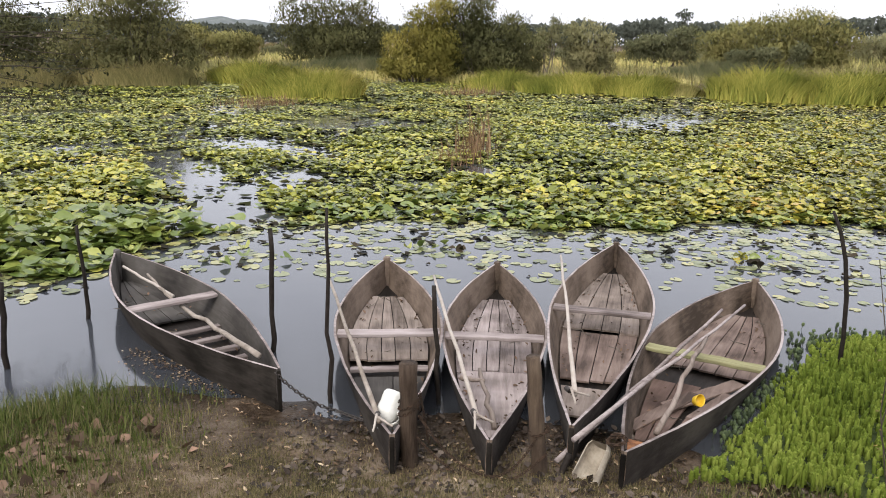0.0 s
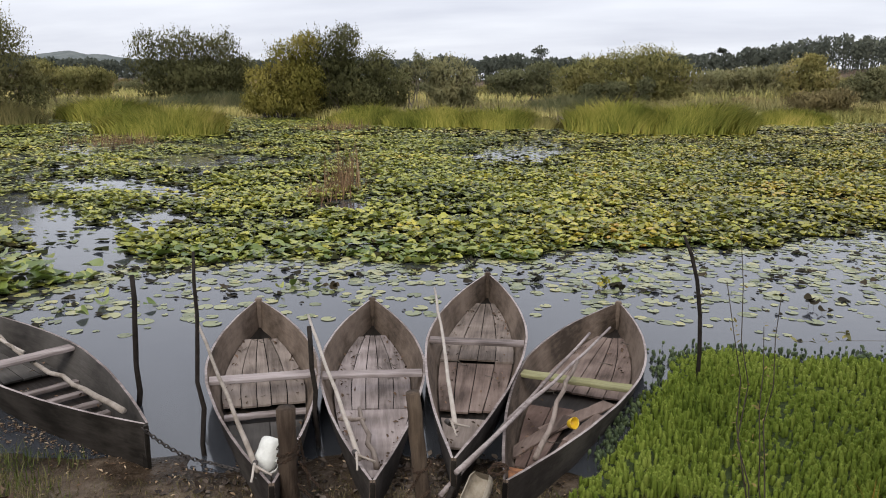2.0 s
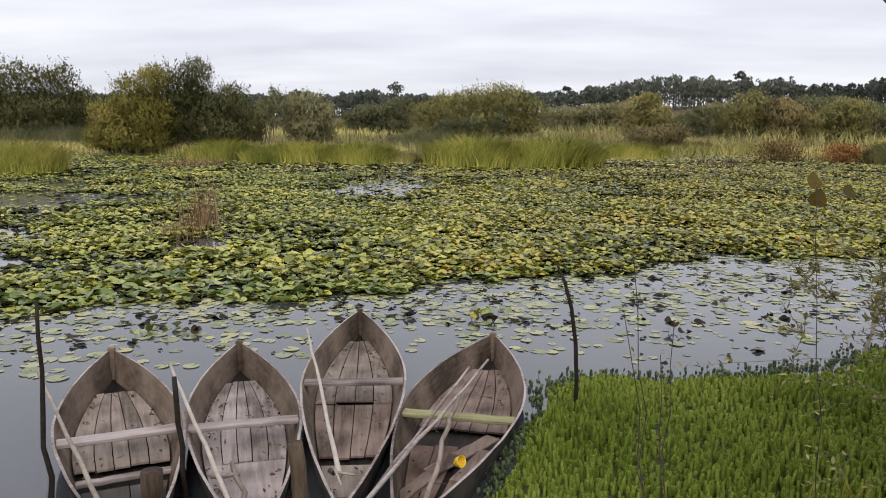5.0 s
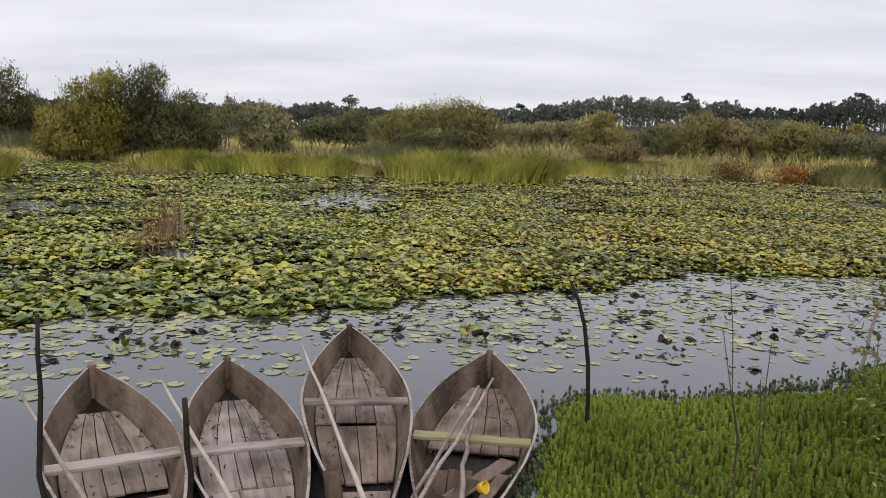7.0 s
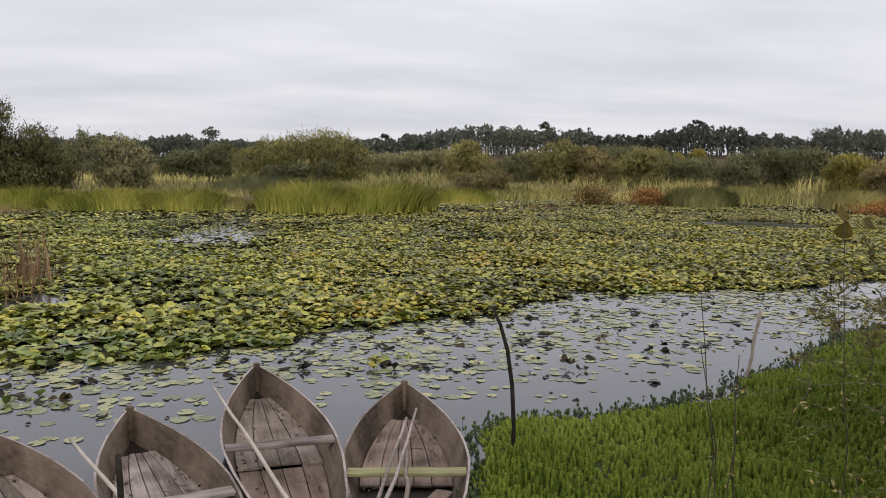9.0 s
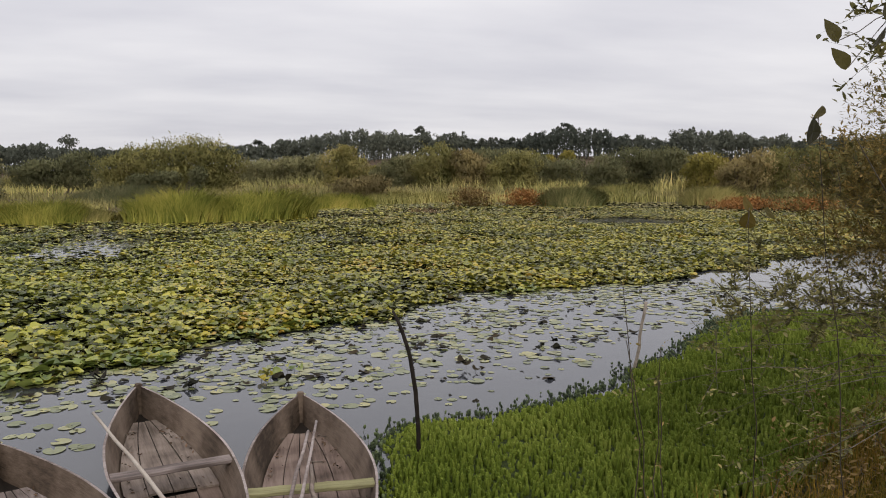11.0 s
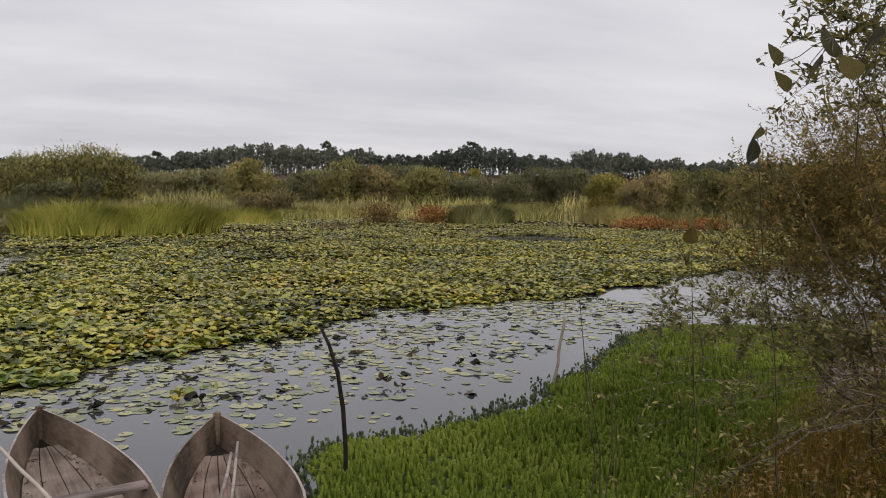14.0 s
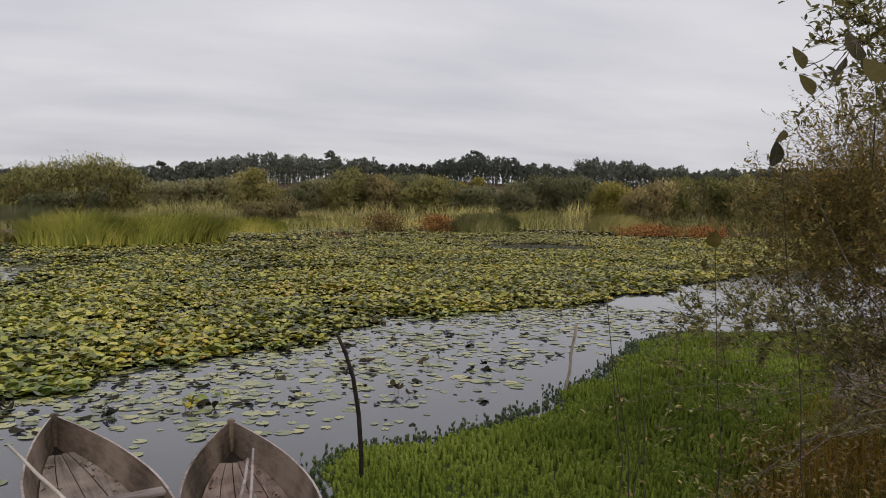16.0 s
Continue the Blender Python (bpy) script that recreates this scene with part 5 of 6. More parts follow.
FAR_CROWNS = [crown_mesh(40 + k, lb, 0.34, 0.15) for k, lb in enumerate(FAR_LOBES)]
FAR_TRUNKS = [stem_mesh(50 + k, lb, 0.08) for k, lb in enumerate(FAR_LOBES)]
for k in range(3):
    # the second crown carries painted haze
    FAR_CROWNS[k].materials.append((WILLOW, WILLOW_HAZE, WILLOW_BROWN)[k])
    FAR_TRUNKS[k].materials.append(BARK)


def far_shrubs():
    """Scrub that closes the marsh towards the woods."""
    g = random.Random(19)
    for i in range(58):
        az = -24 + 102 * i / 57 + g.uniform(-0.8, 0.8)
        r = g.uniform(118, 172)
        x, y = r * math.sin(radians(az)), r * math.cos(radians(az))
        k = g.randrange(3)
        sc = g.uniform(0.6, 0.95) * (0.8 if az < 25 else 1.0)
        e = thing("willow_shrub", ("distant olive shrub on the marsh", "distant dark green shrub on the marsh, tinted for haze", "distant brownish shrub on the marsh")[k], "shrub", SHRUB_GROUP)
        e.matrix_world = pose(x, y, float(height(np.array([x]), np.array([y]))[0]), 0, 0, -az + g.uniform(-50, 50)) @ Matrix.Diagonal((sc * g.uniform(0.9, 1.3), sc, sc, 1))
        for nm, me in (("trunk", FAR_TRUNKS[k]), ("crown", FAR_CROWNS[k])):
            o = new(nm, me); o.parent = e


far_shrubs()

SKY_AZ = [-40, -13, 9, 10.2, 11.6, 12.4, 13.7, 14.9, 16.1, 18.2, 19, 22, 25, 26.6, 27.6, 29.2, 30.1, 31.5, 33.4, 35, 37, 39.2, 40.3, 41.2, 42.3, 43.4, 44.5, 45.5, 47, 47.8, 48.6, 49.1, 51, 51.8, 53.6, 55.3, 57.1, 58.1, 58.9, 59.6, 62.7, 64.9, 66.8, 67.5, 68.5, 84]
SKY_EL = [1.4, 1.2, 1.6, 1.9, 1.7, 1.5, 1.9, 2.1, 1.8, 1.75, 1.7, 1.7, 2.1, 2.1, 1.95, 2.3, 2.05, 2.55, 2.8, 3.3, 3.25, 3.15, 2.85, 3.4, 2.95, 3.1, 3.15, 2.6, 2.6, 2.7, 2.2, 3.0, 3.35, 3.5, 3.35, 2.9, 2.7, 2.5, 2.2, 3.1, 3.0, 2.6, 2.45, 2.2, 2.4, 2.4]


def far_woods():
    """Pines and eucalypts on the low ridge: bare stems under rounded clumped tops, above a dense dark lower storey."""
    g = np.random.default_rng(91)
    VV, FF, NN, off = [], [], [], 0

    def add(pos, s, out):
        nonlocal off
        m = len(pos)
        V, F = scatter(*LEAF4, pos, turns(g.uniform(0, 6.28, m), g.uniform(0.2, 1.4, m)), np.stack([s * 1.5, s, s], 1))
        F, N = soft(V, F, 4, out, 0.15)
        VV.append(V); FF.append(F + off); NN.append(N); off += len(V)

    def stem(x, y, z0, z1, w, lean):
        nonlocal off
        T = []
        for zz, ww, l in ((z0, w, 0), (z1, w * 0.5, lean)):
            T += [(x + l - ww, y, zz), (x + l + ww * 0.5, y - ww * 0.87, zz), (x + l + ww * 0.5, y + ww * 0.87, zz)]
        VV.append(np.array(T)); FF.append(np.array([[0, 1, 4, 3], [1, 2, 5, 4], [2, 0, 3, 5]]) + off)
        NN.append(np.tile([(-1, 0, 0), (0.3, -0.9, 0), (0.3, 0.9, 0)], (2, 1)).astype(float)); off += 6

    # lower storey
    n = 44000
    az = g.uniform(-40, 84, n)
    r = g.uniform(285, 330, n)
    x, y = r * np.sin(np.radians(az)), r * np.cos(np.radians(az))
    z = height(x, y)
    gap = np.where((az > 44.9) & (az < 48.8), 0.62, np.where((az > 41.8) & (az < 44.9), 0.90, 1.0))
    top = 2.8 + r * np.tan(np.radians(interp(az, SKY_AZ, SKY_EL))) * (0.90 + 0.05 * np.sin(az * 2.1) + 0.05 * np.sin(az * 5.3 + 1)) * gap
    zz = z + (np.maximum(top, z + 3) - z) * g.random(n) ** 0.8
    add(np.stack([x, y, zz], 1), g.uniform(0.9, 1.7, n), np.stack([g.normal(0, 0.5, n), np.full(n, -0.8), np.full(n, 0.0) + g.normal(0, 0.2, n)], 1))
    # standing trees
    for i in range(1500):
        a = g.uniform(-40, 84)
        rr = g.uniform(290, 345)
        px, py = rr * math.sin(radians(a)), rr * math.cos(radians(a))
        pz = float(height(np.array([px]), np.array([py]))[0])
        tz = 2.8 + rr * math.tan(radians(float(interp(a, SKY_AZ, SKY_EL)))) * g.uniform(0.74, 1.01)
        h = max(tz - pz, 6.0)
        kind = g.random()
        stem(px, py, pz - 1, tz - 0.08 * h, 0.22, 0.0)
        if kind < 0.45:        # eucalypt: a tall ragged head
            cl = [(g.normal(0, 0.06) * h, g.uniform(0.45, 0.92), g.uniform(0.07, 0.12) * h, 1.25) for _ in range(6)] + [(0, 0.95, 0.055 * h, 1.3)]
        elif kind < 0.85:      # pine: a few rounded tiers
            cl = [(g.normal(0, 0.10) * h, g.uniform(0.52, 0.92), g.uniform(0.07, 0.12) * h, 0.9) for _ in range(6)] + [(0, 0.94, 0.07 * h, 1.0)]
        else:                  # broad low crown
            cl = [(g.normal(0, 0.14) * h, g.uniform(0.50, 0.88), g.uniform(0.12, 0.17) * h, 0.8) for _ in range(6)]
        for dx, f, rad, tall in cl:
            m = 26
            o = g.normal(size=(m, 3)); o /= np.linalg.norm(o, axis=1)[:, None]
            o *= (g.random(m) ** 0.4)[:, None]
            pos = np.array([px + dx, py + g.normal(0, 0.05) * h, pz + f * h - rad * tall * 0.4]) + o * rad * np.array([1, 1, tall])
            add(pos, g.uniform(0.35, 0.8, m), o + np.array([0, -0.2, 0.4]))
    # broad lone pines that stand out of the skyline
    for a, rr, el, wide in ((16.95, 236, 2.62, 8.0), (59.7, 300, 3.2, 12.0), (51.7, 305, 3.72, 5.0), (41.2, 300, 3.52, 5.5), (29.3, 300, 2.45, 5.0)):
        px, py = rr * math.sin(radians(a)), rr * math.cos(radians(a))
        tz = 2.8 + rr * math.tan(radians(el))
        pz = float(height(np.array([px]), np.array([py]))[0])
        stem(px, py, pz - 1, tz - 2, 0.35, 0.3)
        for k in range(9):
            m, ang, q = 70, g.uniform(0, 6.28), math.sqrt(g.random()) * 0.38
            o = g.normal(size=(m, 3)); o /= np.linalg.norm(o, axis=1)[:, None]
            o *= (g.random(m) ** 0.4)[:, None]
            rad = wide * g.uniform(0.13, 0.20)
            add(np.array([px + q * wide * math.cos(ang), py + q * wide * math.sin(ang), tz - 0.7 * rad - 0.5 * wide * q * q * 3 - (g.uniform(0, 0.3) * wide if k > 4 else 0)]) + o * rad * np.array([1, 1, 0.75]), g.uniform(0.3, 0.7, m), o + np.array([0, -0.2, 0.4]))
    ob = obj("far_woods", mesh_np("far_woods", np.vstack(VV), np.vstack(FF), np.vstack(NN)), PINE)
    tagged(ob, "dark distant pine and eucalyptus wood on a ridge", "trees", kind="stuff")


far_woods()


def distant_hill():
    """A low wooded hill far off; its haze is put into the colour."""
    az, r = np.radians(np.linspace(-27, -8, 300)), np.linspace(800, 1000, 12)
    Az, Rr = np.meshgrid(az, r)
    X, Y = Rr * np.sin(Az), Rr * np.cos(Az)
    top = interp(np.degrees(Az), [-27, -21, -18, -16.8, -15.3, -14.2, -13.1, -11, -9, -6], [8, 18, 24, 28, 31, 26.5, 26.8, 23, 17, 5])
    Z = top * np.sin(np.clip((Rr - 800) / 100, 0, 1) * math.pi / 2) * (1 + 0.05 * wav(X, Y, 0.05) + 0.035 * wav(X, Y, 0.17, 1.0) + 0.02 * wav(X, Y, 0.5, 2.0)) - 1
    idx = np.arange(X.size).reshape(X.shape)
    F = np.stack([idx[:-1, :-1], idx[:-1, 1:], idx[1:, 1:], idx[1:, :-1]], -1).reshape(-1, 4)
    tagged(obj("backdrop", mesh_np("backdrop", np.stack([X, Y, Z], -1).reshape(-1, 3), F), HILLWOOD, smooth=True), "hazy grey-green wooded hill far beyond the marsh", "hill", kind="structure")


distant_hill()

# ---- water plants on the bank ----


def feather_template(whorls=2, n=5):
    """A soft rounded column of feathery whorls, 1 high."""
    V, F = [], []
    prof = [(0.28, 0.2), (0.40, 0.62), (0.30, 0.90)]
    m = 5
    for r, z in prof:
        V += [(r * math.cos(2 * math.pi * j / m), r * math.sin(2 * math.pi * j / m), z) for j in range(m)]
    for k in range(len(prof) - 1):
        for j in range(m):
            a, b, c, d = k * m + j, k * m + (j + 1) % m, (k + 1) * m + (j + 1) % m, (k + 1) * m + j
            F += [(a, b, c), (a, c, d)]
    t = len(V); V.append((0, 0, 1.0))
    F += [((len(prof) - 1) * m + j, (len(prof) - 1) * m + (j + 1) % m, t) for j in range(m)]
    for k in range(whorls):
        f = k / (whorls - 1)
        z, r = 0.42 + 0.44 * f, 0.5 * (1.0 if f < 0.7 else 0.75)
        for j in range(n):
            a = 2 * math.pi * (j + 0.5 * (k % 2)) / n
            p = len(V)
            V += [(0.3 * r * math.cos(a), 0.3 * r * math.sin(a), z - 0.02), (1.2 * r * math.cos(a - 0.2), 1.2 * r * math.sin(a - 0.2), z + 0.10), (1.2 * r * math.cos(a + 0.2), 1.2 * r * math.sin(a + 0.2), z + 0.12)]
            F.append((p, p + 1, p + 2))
    return np.array(V), np.array(F)


def knob_template():
    """A small round bud on a thin stalk."""
    V, F = [], []
    for r, z in ((0.07, 0.0), (0.07, 0.55), (0.42, 0.66), (0.5, 0.82), (0.34, 0.97)):
        V += [(r * math.cos(2 * math.pi * j / 5), r * math.sin(2 * math.pi * j / 5), z) for j in range(5)]
    V.append((0, 0, 1.0))
    for k in range(4):
        for j in range(5):
            a, b, c, d = k * 5 + j, k * 5 + (j + 1) % 5, (k + 1) * 5 + (j + 1) % 5, (k + 1) * 5 + j
            F += [(a, b, c), (a, c, d)]
    F += [(20 + j, 20 + (j + 1) % 5, 25) for j in range(5)]
    return np.array(V), np.array(F)


def feather_mat():
    n = 38000
    x = RNG.uniform(1.6, 17, n)
    lo, hi = interp(x, FEATHER_X, FEATHER_LO), interp(x, FEATHER_X, FEATHER_HI)
    y = RNG.uniform(3.0, 7.5, n)
    edge = 0.14 * wav(x, y, 3.1) + 0.08 * wav(x, y, 8.0, 1.0)
    k = (y < hi + edge) & (y > lo + 0.5 * edge) & (RNG.random(n) < np.where(x > 9, 0.55, 0.9))
    x, y, hi = x[k], y[k], hi[k]
    n = len(x)
    h = RNG.uniform(0.10, 0.20, n) * (1 + 0.28 * wav(x, y, 2.3, 2.0) + 0.15 * wav(x, y, 6.1, 1.0)) * np.clip(0.62 + (hi - y) * 0.5, 0.5, 1.0)
    w = RNG.uniform(0.034, 0.056, n)
    z = np.maximum(height(x, y), -0.02)
    V, F = scatter(*feather_template(), np.stack([x, y, z - 0.02], 1), turns(RNG.uniform(0, 6.28, n), RNG.normal(0, 0.14, n), RNG.uniform(0, 6.28, n)), np.stack([w, w, h], 1))
    tagged(obj("parrot_feather", mesh_np("parrot_feather", V, F), FEATHER, smooth=True), "bright green feathery water plants covering the shore", "water plants", kind="stuff")
    # dark bumpy sheet beneath the shoots
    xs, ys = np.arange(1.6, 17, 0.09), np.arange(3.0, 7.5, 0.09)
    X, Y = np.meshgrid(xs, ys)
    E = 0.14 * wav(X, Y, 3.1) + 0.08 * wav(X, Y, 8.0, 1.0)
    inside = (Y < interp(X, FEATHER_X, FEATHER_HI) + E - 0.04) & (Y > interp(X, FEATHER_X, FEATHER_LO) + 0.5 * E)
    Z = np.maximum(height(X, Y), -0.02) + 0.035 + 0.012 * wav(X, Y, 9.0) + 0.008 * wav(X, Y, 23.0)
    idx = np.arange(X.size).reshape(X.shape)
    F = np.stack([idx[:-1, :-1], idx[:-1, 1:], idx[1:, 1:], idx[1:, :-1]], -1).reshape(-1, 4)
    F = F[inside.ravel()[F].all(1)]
    tagged(obj("matted_stems", mesh_np("matted_stems", np.stack([X, Y, Z], -1).reshape(-1, 3), F), FEATHER_BASE, smooth=True), "dark green-brown sheet under the green water plants", "water plants", kind="stuff")
    # ragged rim of dark emergent shoots
    n = 460
    x = RNG.uniform(2.0, 14.5, n)
    y = interp(x, FEATHER_X, FEATHER_HI) + np.abs(RNG.normal(0, 0.16, n)) + 0.10 * wav(x, x, 3.1)
    h, w = RNG.uniform(0.05, 0.13, n), RNG.uniform(0.022, 0.040, n)
    V, F = scatter(*knob_template(), np.stack([x, y, np.full(n, -0.02)], 1), turns(RNG.uniform(0, 6.28, n), RNG.normal(0, 0.3, n), RNG.uniform(0, 6.28, n)), np.stack([w, w, h], 1))
    tagged(obj("parrot_feather", mesh_np("parrot_feather", V, F), RIMGREEN, smooth=True), "dark round buds on thin stalks in the water", "water plants", kind="stuff")
    n = 600
    x = RNG.uniform(2.0, 14.5, n)
    y = interp(x, FEATHER_X, FEATHER_HI) + np.abs(RNG.normal(0, 0.13, n)) + 0.12 * wav(x, x, 3.1) + 0.05 * wav(x, x, 9.0)
    h, w = RNG.uniform(0.04, 0.10, n), RNG.uniform(0.030, 0.055, n)
    V, F = scatter(*feather_template(3, 6), np.stack([x, y, np.full(n, -0.02)], 1), turns(RNG.uniform(0, 6.28, n), RNG.normal(0, 0.3, n), RNG.uniform(0, 6.28, n)), np.stack([w, w, h], 1))
    tagged(obj("parrot_feather", mesh_np("parrot_feather", V, F), RIMGREEN, smooth=True), "dark green shoots standing out of the water", "water plants", kind="stuff")


feather_mat()


def bank_grass():
    def cover(x, y):
        d = interp(x, SHORE_X, SHORE_Y) - y
        left = np.clip((-1.75 - x) / 0.9, 0, 1) * np.clip((2.5 - d) / 0.9, 0, 1)
        right = np.clip((x - 1.25) / 0.4, 0, 1) * np.clip((4.2 - y) / 0.35, 0, 1) * np.clip(1.3 - (x - 3.0) / 6, 0.3, 1)
        low = np.clip((d - 0.55) / 0.7, 0, 1) * np.clip(0.6 + 0.55 * wav(x, y, 1.9, 3.0) + 0.35 * wav(x, y, 5.0), 0.05, 1)
        return d, left, right, low
    # long tufts
    n = 170000
    x, y = RNG.uniform(-5.5, 9.0, n), RNG.uniform(1.6, 5.6, n)
    d, left, right, low = cover(x, y)
    k = (RNG.random(n) < np.maximum(left, right * 0.6) * np.clip(0.65 + 0.6 * wav(x, y, 3.1, 1.0), 0.1, 1)) & (d > -0.03)
    x, y, left = x[k], y[k], left[k]
    h = RNG.uniform(0.05, 0.13, len(x)) + left * RNG.random(len(x)) ** 2 * 0.22
    V, F = blades(x, y, height(x, y) - 0.005, h, RNG.uniform(0.005, 0.010, len(x)), 0.45, 3)
    tagged(obj("bank_grass", mesh_np("bank_grass", V, F), GRASS), "green grass tufts at the water's edge", "grass", kind="stuff")
    # short stubble
    n = 340000
    x, y = RNG.uniform(-4.2, 4.0, n), RNG.uniform(2.5, 5.2, n)
    d, left, right, low = cover(x, y)
    k = (RNG.random(n) < np.maximum(np.maximum(low * 0.8, left * 0.6), right * 0.5) + 0.10) & (d > 0.35)
    x, y = x[k], y[k]
    V, F = blades(x, y, height(x, y) - 0.003, RNG.uniform(0.012, 0.058, len(x)), RNG.uniform(0.003, 0.007, len(x)), 0.9, 2)
    tagged(obj("bank_grass", mesh_np("bank_grass", V, F), STUBBLE), "short worn straw-coloured turf on the muddy bank", "grass", kind="stuff")


bank_grass()


def leaf_template(wide=0.42):
    V = [(0, 0, 0), (wide * 0.48, 0.22, 0.16), (wide * 0.52, 0.55, 0.22), (0, 1.0, 0.10), (-wide * 0.36, 0.70, 0.05), (-wide * 0.55, 0.35, 0.18), (0, 0.5, 0.0)]
    F = [(0, 1, 6), (1, 2, 6), (2, 3, 6), (3, 4, 6), (4, 5, 6), (5, 0, 6)]
    return np.array(V), np.array(F)


def litter():
    def lay(n, x, y, s0, s1, mat, label, tilt=0.25, zz=None, wide=0.42):
        z = (height(x, y) if zz is None else zz) + 0.004
        s = RNG.uniform(s0, s1, len(x))
        V, F = scatter(*leaf_template(wide), np.stack([x, y, z], 1), turns(RNG.uniform(0, 6.28, len(x)), np.abs(RNG.normal(0, tilt, len(x))), RNG.normal(0, 0.3, len(x))), np.stack([s, s, s], 1))
        tagged(obj("leaf_litter", mesh_np("leaf_litter", V, F), mat), label, "fallen leaves", kind="stuff")
    # willow leaves all over the bank
    x, y = RNG.uniform(-5, 5, 2600), RNG.uniform(2.4, 5.2, 2600)
    k = interp(x, SHORE_X, SHORE_Y) - y > 0.05
    lay(0, x[k], y[k], 0.02, 0.055, LITTER, "small dry willow leaves strewn over the bank", wide=0.3)
    # broad dead leaves
    x, y = RNG.normal(-2.75, 0.50, 240), RNG.normal(3.85, 0.45, 240)
    k = interp(x, SHORE_X, SHORE_Y) - y > 0.1
    lay(0, x[k], y[k], 0.045, 0.115, DEADLEAF, "broad brown dead leaves on the bank", 0.6, wide=0.8)
    x, y = RNG.uniform(-1.2, 2.4, 900), RNG.uniform(3.3, 5.0, 900)
    k = interp(x, SHORE_X, SHORE_Y) - y > 0.0
    lay(0, x[k], y[k], 0.022, 0.068, MUDLEAF, "wet rotting leaves trodden into the dark mud", 0.35, wide=0.7)
    # leaves floating beside the chained boat
    n = 420
    u = RNG.random(n)
    x = -3.05 + 1.6 * u + RNG.normal(0, 0.06, n)
    y = 6.35 - 1.15 * u - np.abs(RNG.normal(0, 0.20, n))
    k = interp(x, SHORE_X, SHORE_Y) - y < 0.0
    lay(0, x[k], y[k], 0.015, 0.04, LITTER, "small fallen leaves floating by the bank", 0.05, np.full(k.sum(), 0.003), 0.4)


litter()


def clods():
    """Small crumbs of earth and grit on the bank."""
    g = np.random.default_rng(15)
    bm = bmesh.new()
    bmesh.ops.create_icosphere(bm, subdivisions=1, radius=0.5)
    TV, TF = np.array([v.co[:] for v in bm.verts]), np.array([[v.index for v in f.verts] for f in bm.faces])
    bm.free()
    for n, y0, y1, s0, s1, mat, label in ((5200, 1.8, 5.2, 0.006, 0.030, MUD, "crumbs of earth and grit on the bank"), (1500, 3.4, 5.1, 0.015, 0.06, MUDLEAF, "dark wet clods of mud between the boats")):
        x, y = g.uniform(-4.5, 4.0, n), g.uniform(y0, y1, n)
        k = (interp(x, SHORE_X, SHORE_Y) - y > 0.02) & ((mat is MUD) | ((x > -1.0) & (x < 2.6)))
        x, y = x[k], y[k]
        s = s0 + (s1 - s0) * g.random(len(x)) ** 2.5
        V, F = scatter(TV * (1 + 0.25 * np.sin(7 * TV[:, [1, 2, 0]])), TF, np.stack([x, y, height(x, y)], 1), turns(g.uniform(0, 6.28, len(x)), g.uniform(-0.6, 0.6, len(x))), np.stack([s, s * g.uniform(0.6, 1.3, len(x)), s * g.uniform(0.4, 0.8, len(x))], 1))
        tagged(obj("clods", mesh_np("clods", V, F), mat), label, "earth", kind="stuff")


clods()


def boat_litter():
    """Dry leaves, twigs and dirt on the boards of each boat."""
    g = np.random.default_rng(17)
    for (e, h), n in zip(BOATS, (60, 80, 110, 110, 80)):
        m = e.matrix_world
        pos = []
        for k in range(n):
            q = g.uniform(0.12, 0.85)
            z = h.zb(q) + 0.084
            w = (h.half(q, z) - 0.05) * g.choice([-1, 1]) * g.random() ** 0.35
            p = m @ Vector((w, q * h.L, z))
            pos.append(p[:])
        pos = np.array(pos)
        s = g.uniform(0.02, 0.055, n)
        V, F = scatter(*leaf_template(0.5), pos, turns(g.uniform(0, 6.28, n), np.abs(g.normal(0, 0.4, n))), np.stack([s, s, s], 1))
        tagged(obj("leaf_litter", mesh_np("leaf_litter", V, F), DEADLEAF), "dry brown leaves lying on the boat's boards", "fallen leaves", kind="stuff")
        bm = bmesh.new()
        for k in range(7):
            p = Vector(pos[g.integers(0, n)])
            tube(bm, bent(p, p + Vector((g.uniform(-0.2, 0.2), g.uniform(-0.2, 0.2), 0.015)), 4, 0.02), [0.005, 0.005, 0.004, 0.004, 0.002], 4)
        ob = part("twigs", bm, BARK, None)
        tagged(ob, "thin dry twigs lying in the boat", "twigs", kind="stuff")


boat_litter()

# ---- chains and small things by the boats ----


def chain(label, pts, link=0.042, wire=0.0055, mat=None):
    bm = bmesh.new()
    pts = [Vector(p) for p in pts]
    seg, total = [], 0.0
    for a, b in zip(pts, pts[1:]):
        seg.append((total, (b - a).length, a, b)); total += (b - a).length
    n = max(2, int(total / (link * 0.72)))
    for k in range(n + 1):
        s = total * k / n
        for t0, ln, a, b in seg:
            if s <= t0 + ln + 1e-6:
                break
        p = a.lerp(b, (s - t0) / ln)
        d = (b - a).normalized()
        u = d.cross(Vector((0, 0, 1))).normalized()
        if k % 2:
            u = d.cross(u).normalized()
        ring = []
        for j in range(8):
            ang = 2 * math.pi * j / 8
            c = p + d * math.cos(ang) * link * 0.5 + u * math.sin(ang) * link * 0.31
            out = (d * math.cos(ang) + u * math.sin(ang)).normalized()
            nn = d.cross(u)
            ring.append([bm.verts.new(c + (out * math.cos(q) + nn * math.sin(q)) * wire) for q in (0, 1.57, 3.14, 4.71)])
        for a2, b2 in zip(ring, ring[1:] + ring[:1]):
            for j in range(4):
                bm.faces.new((a2[j], a2[(j + 1) % 4], b2[(j + 1) % 4], b2[j]))
    ob = part("chain", bm, mat or CHAIN, None)
    return tagged(ob, label, "chain", "mooring chains")


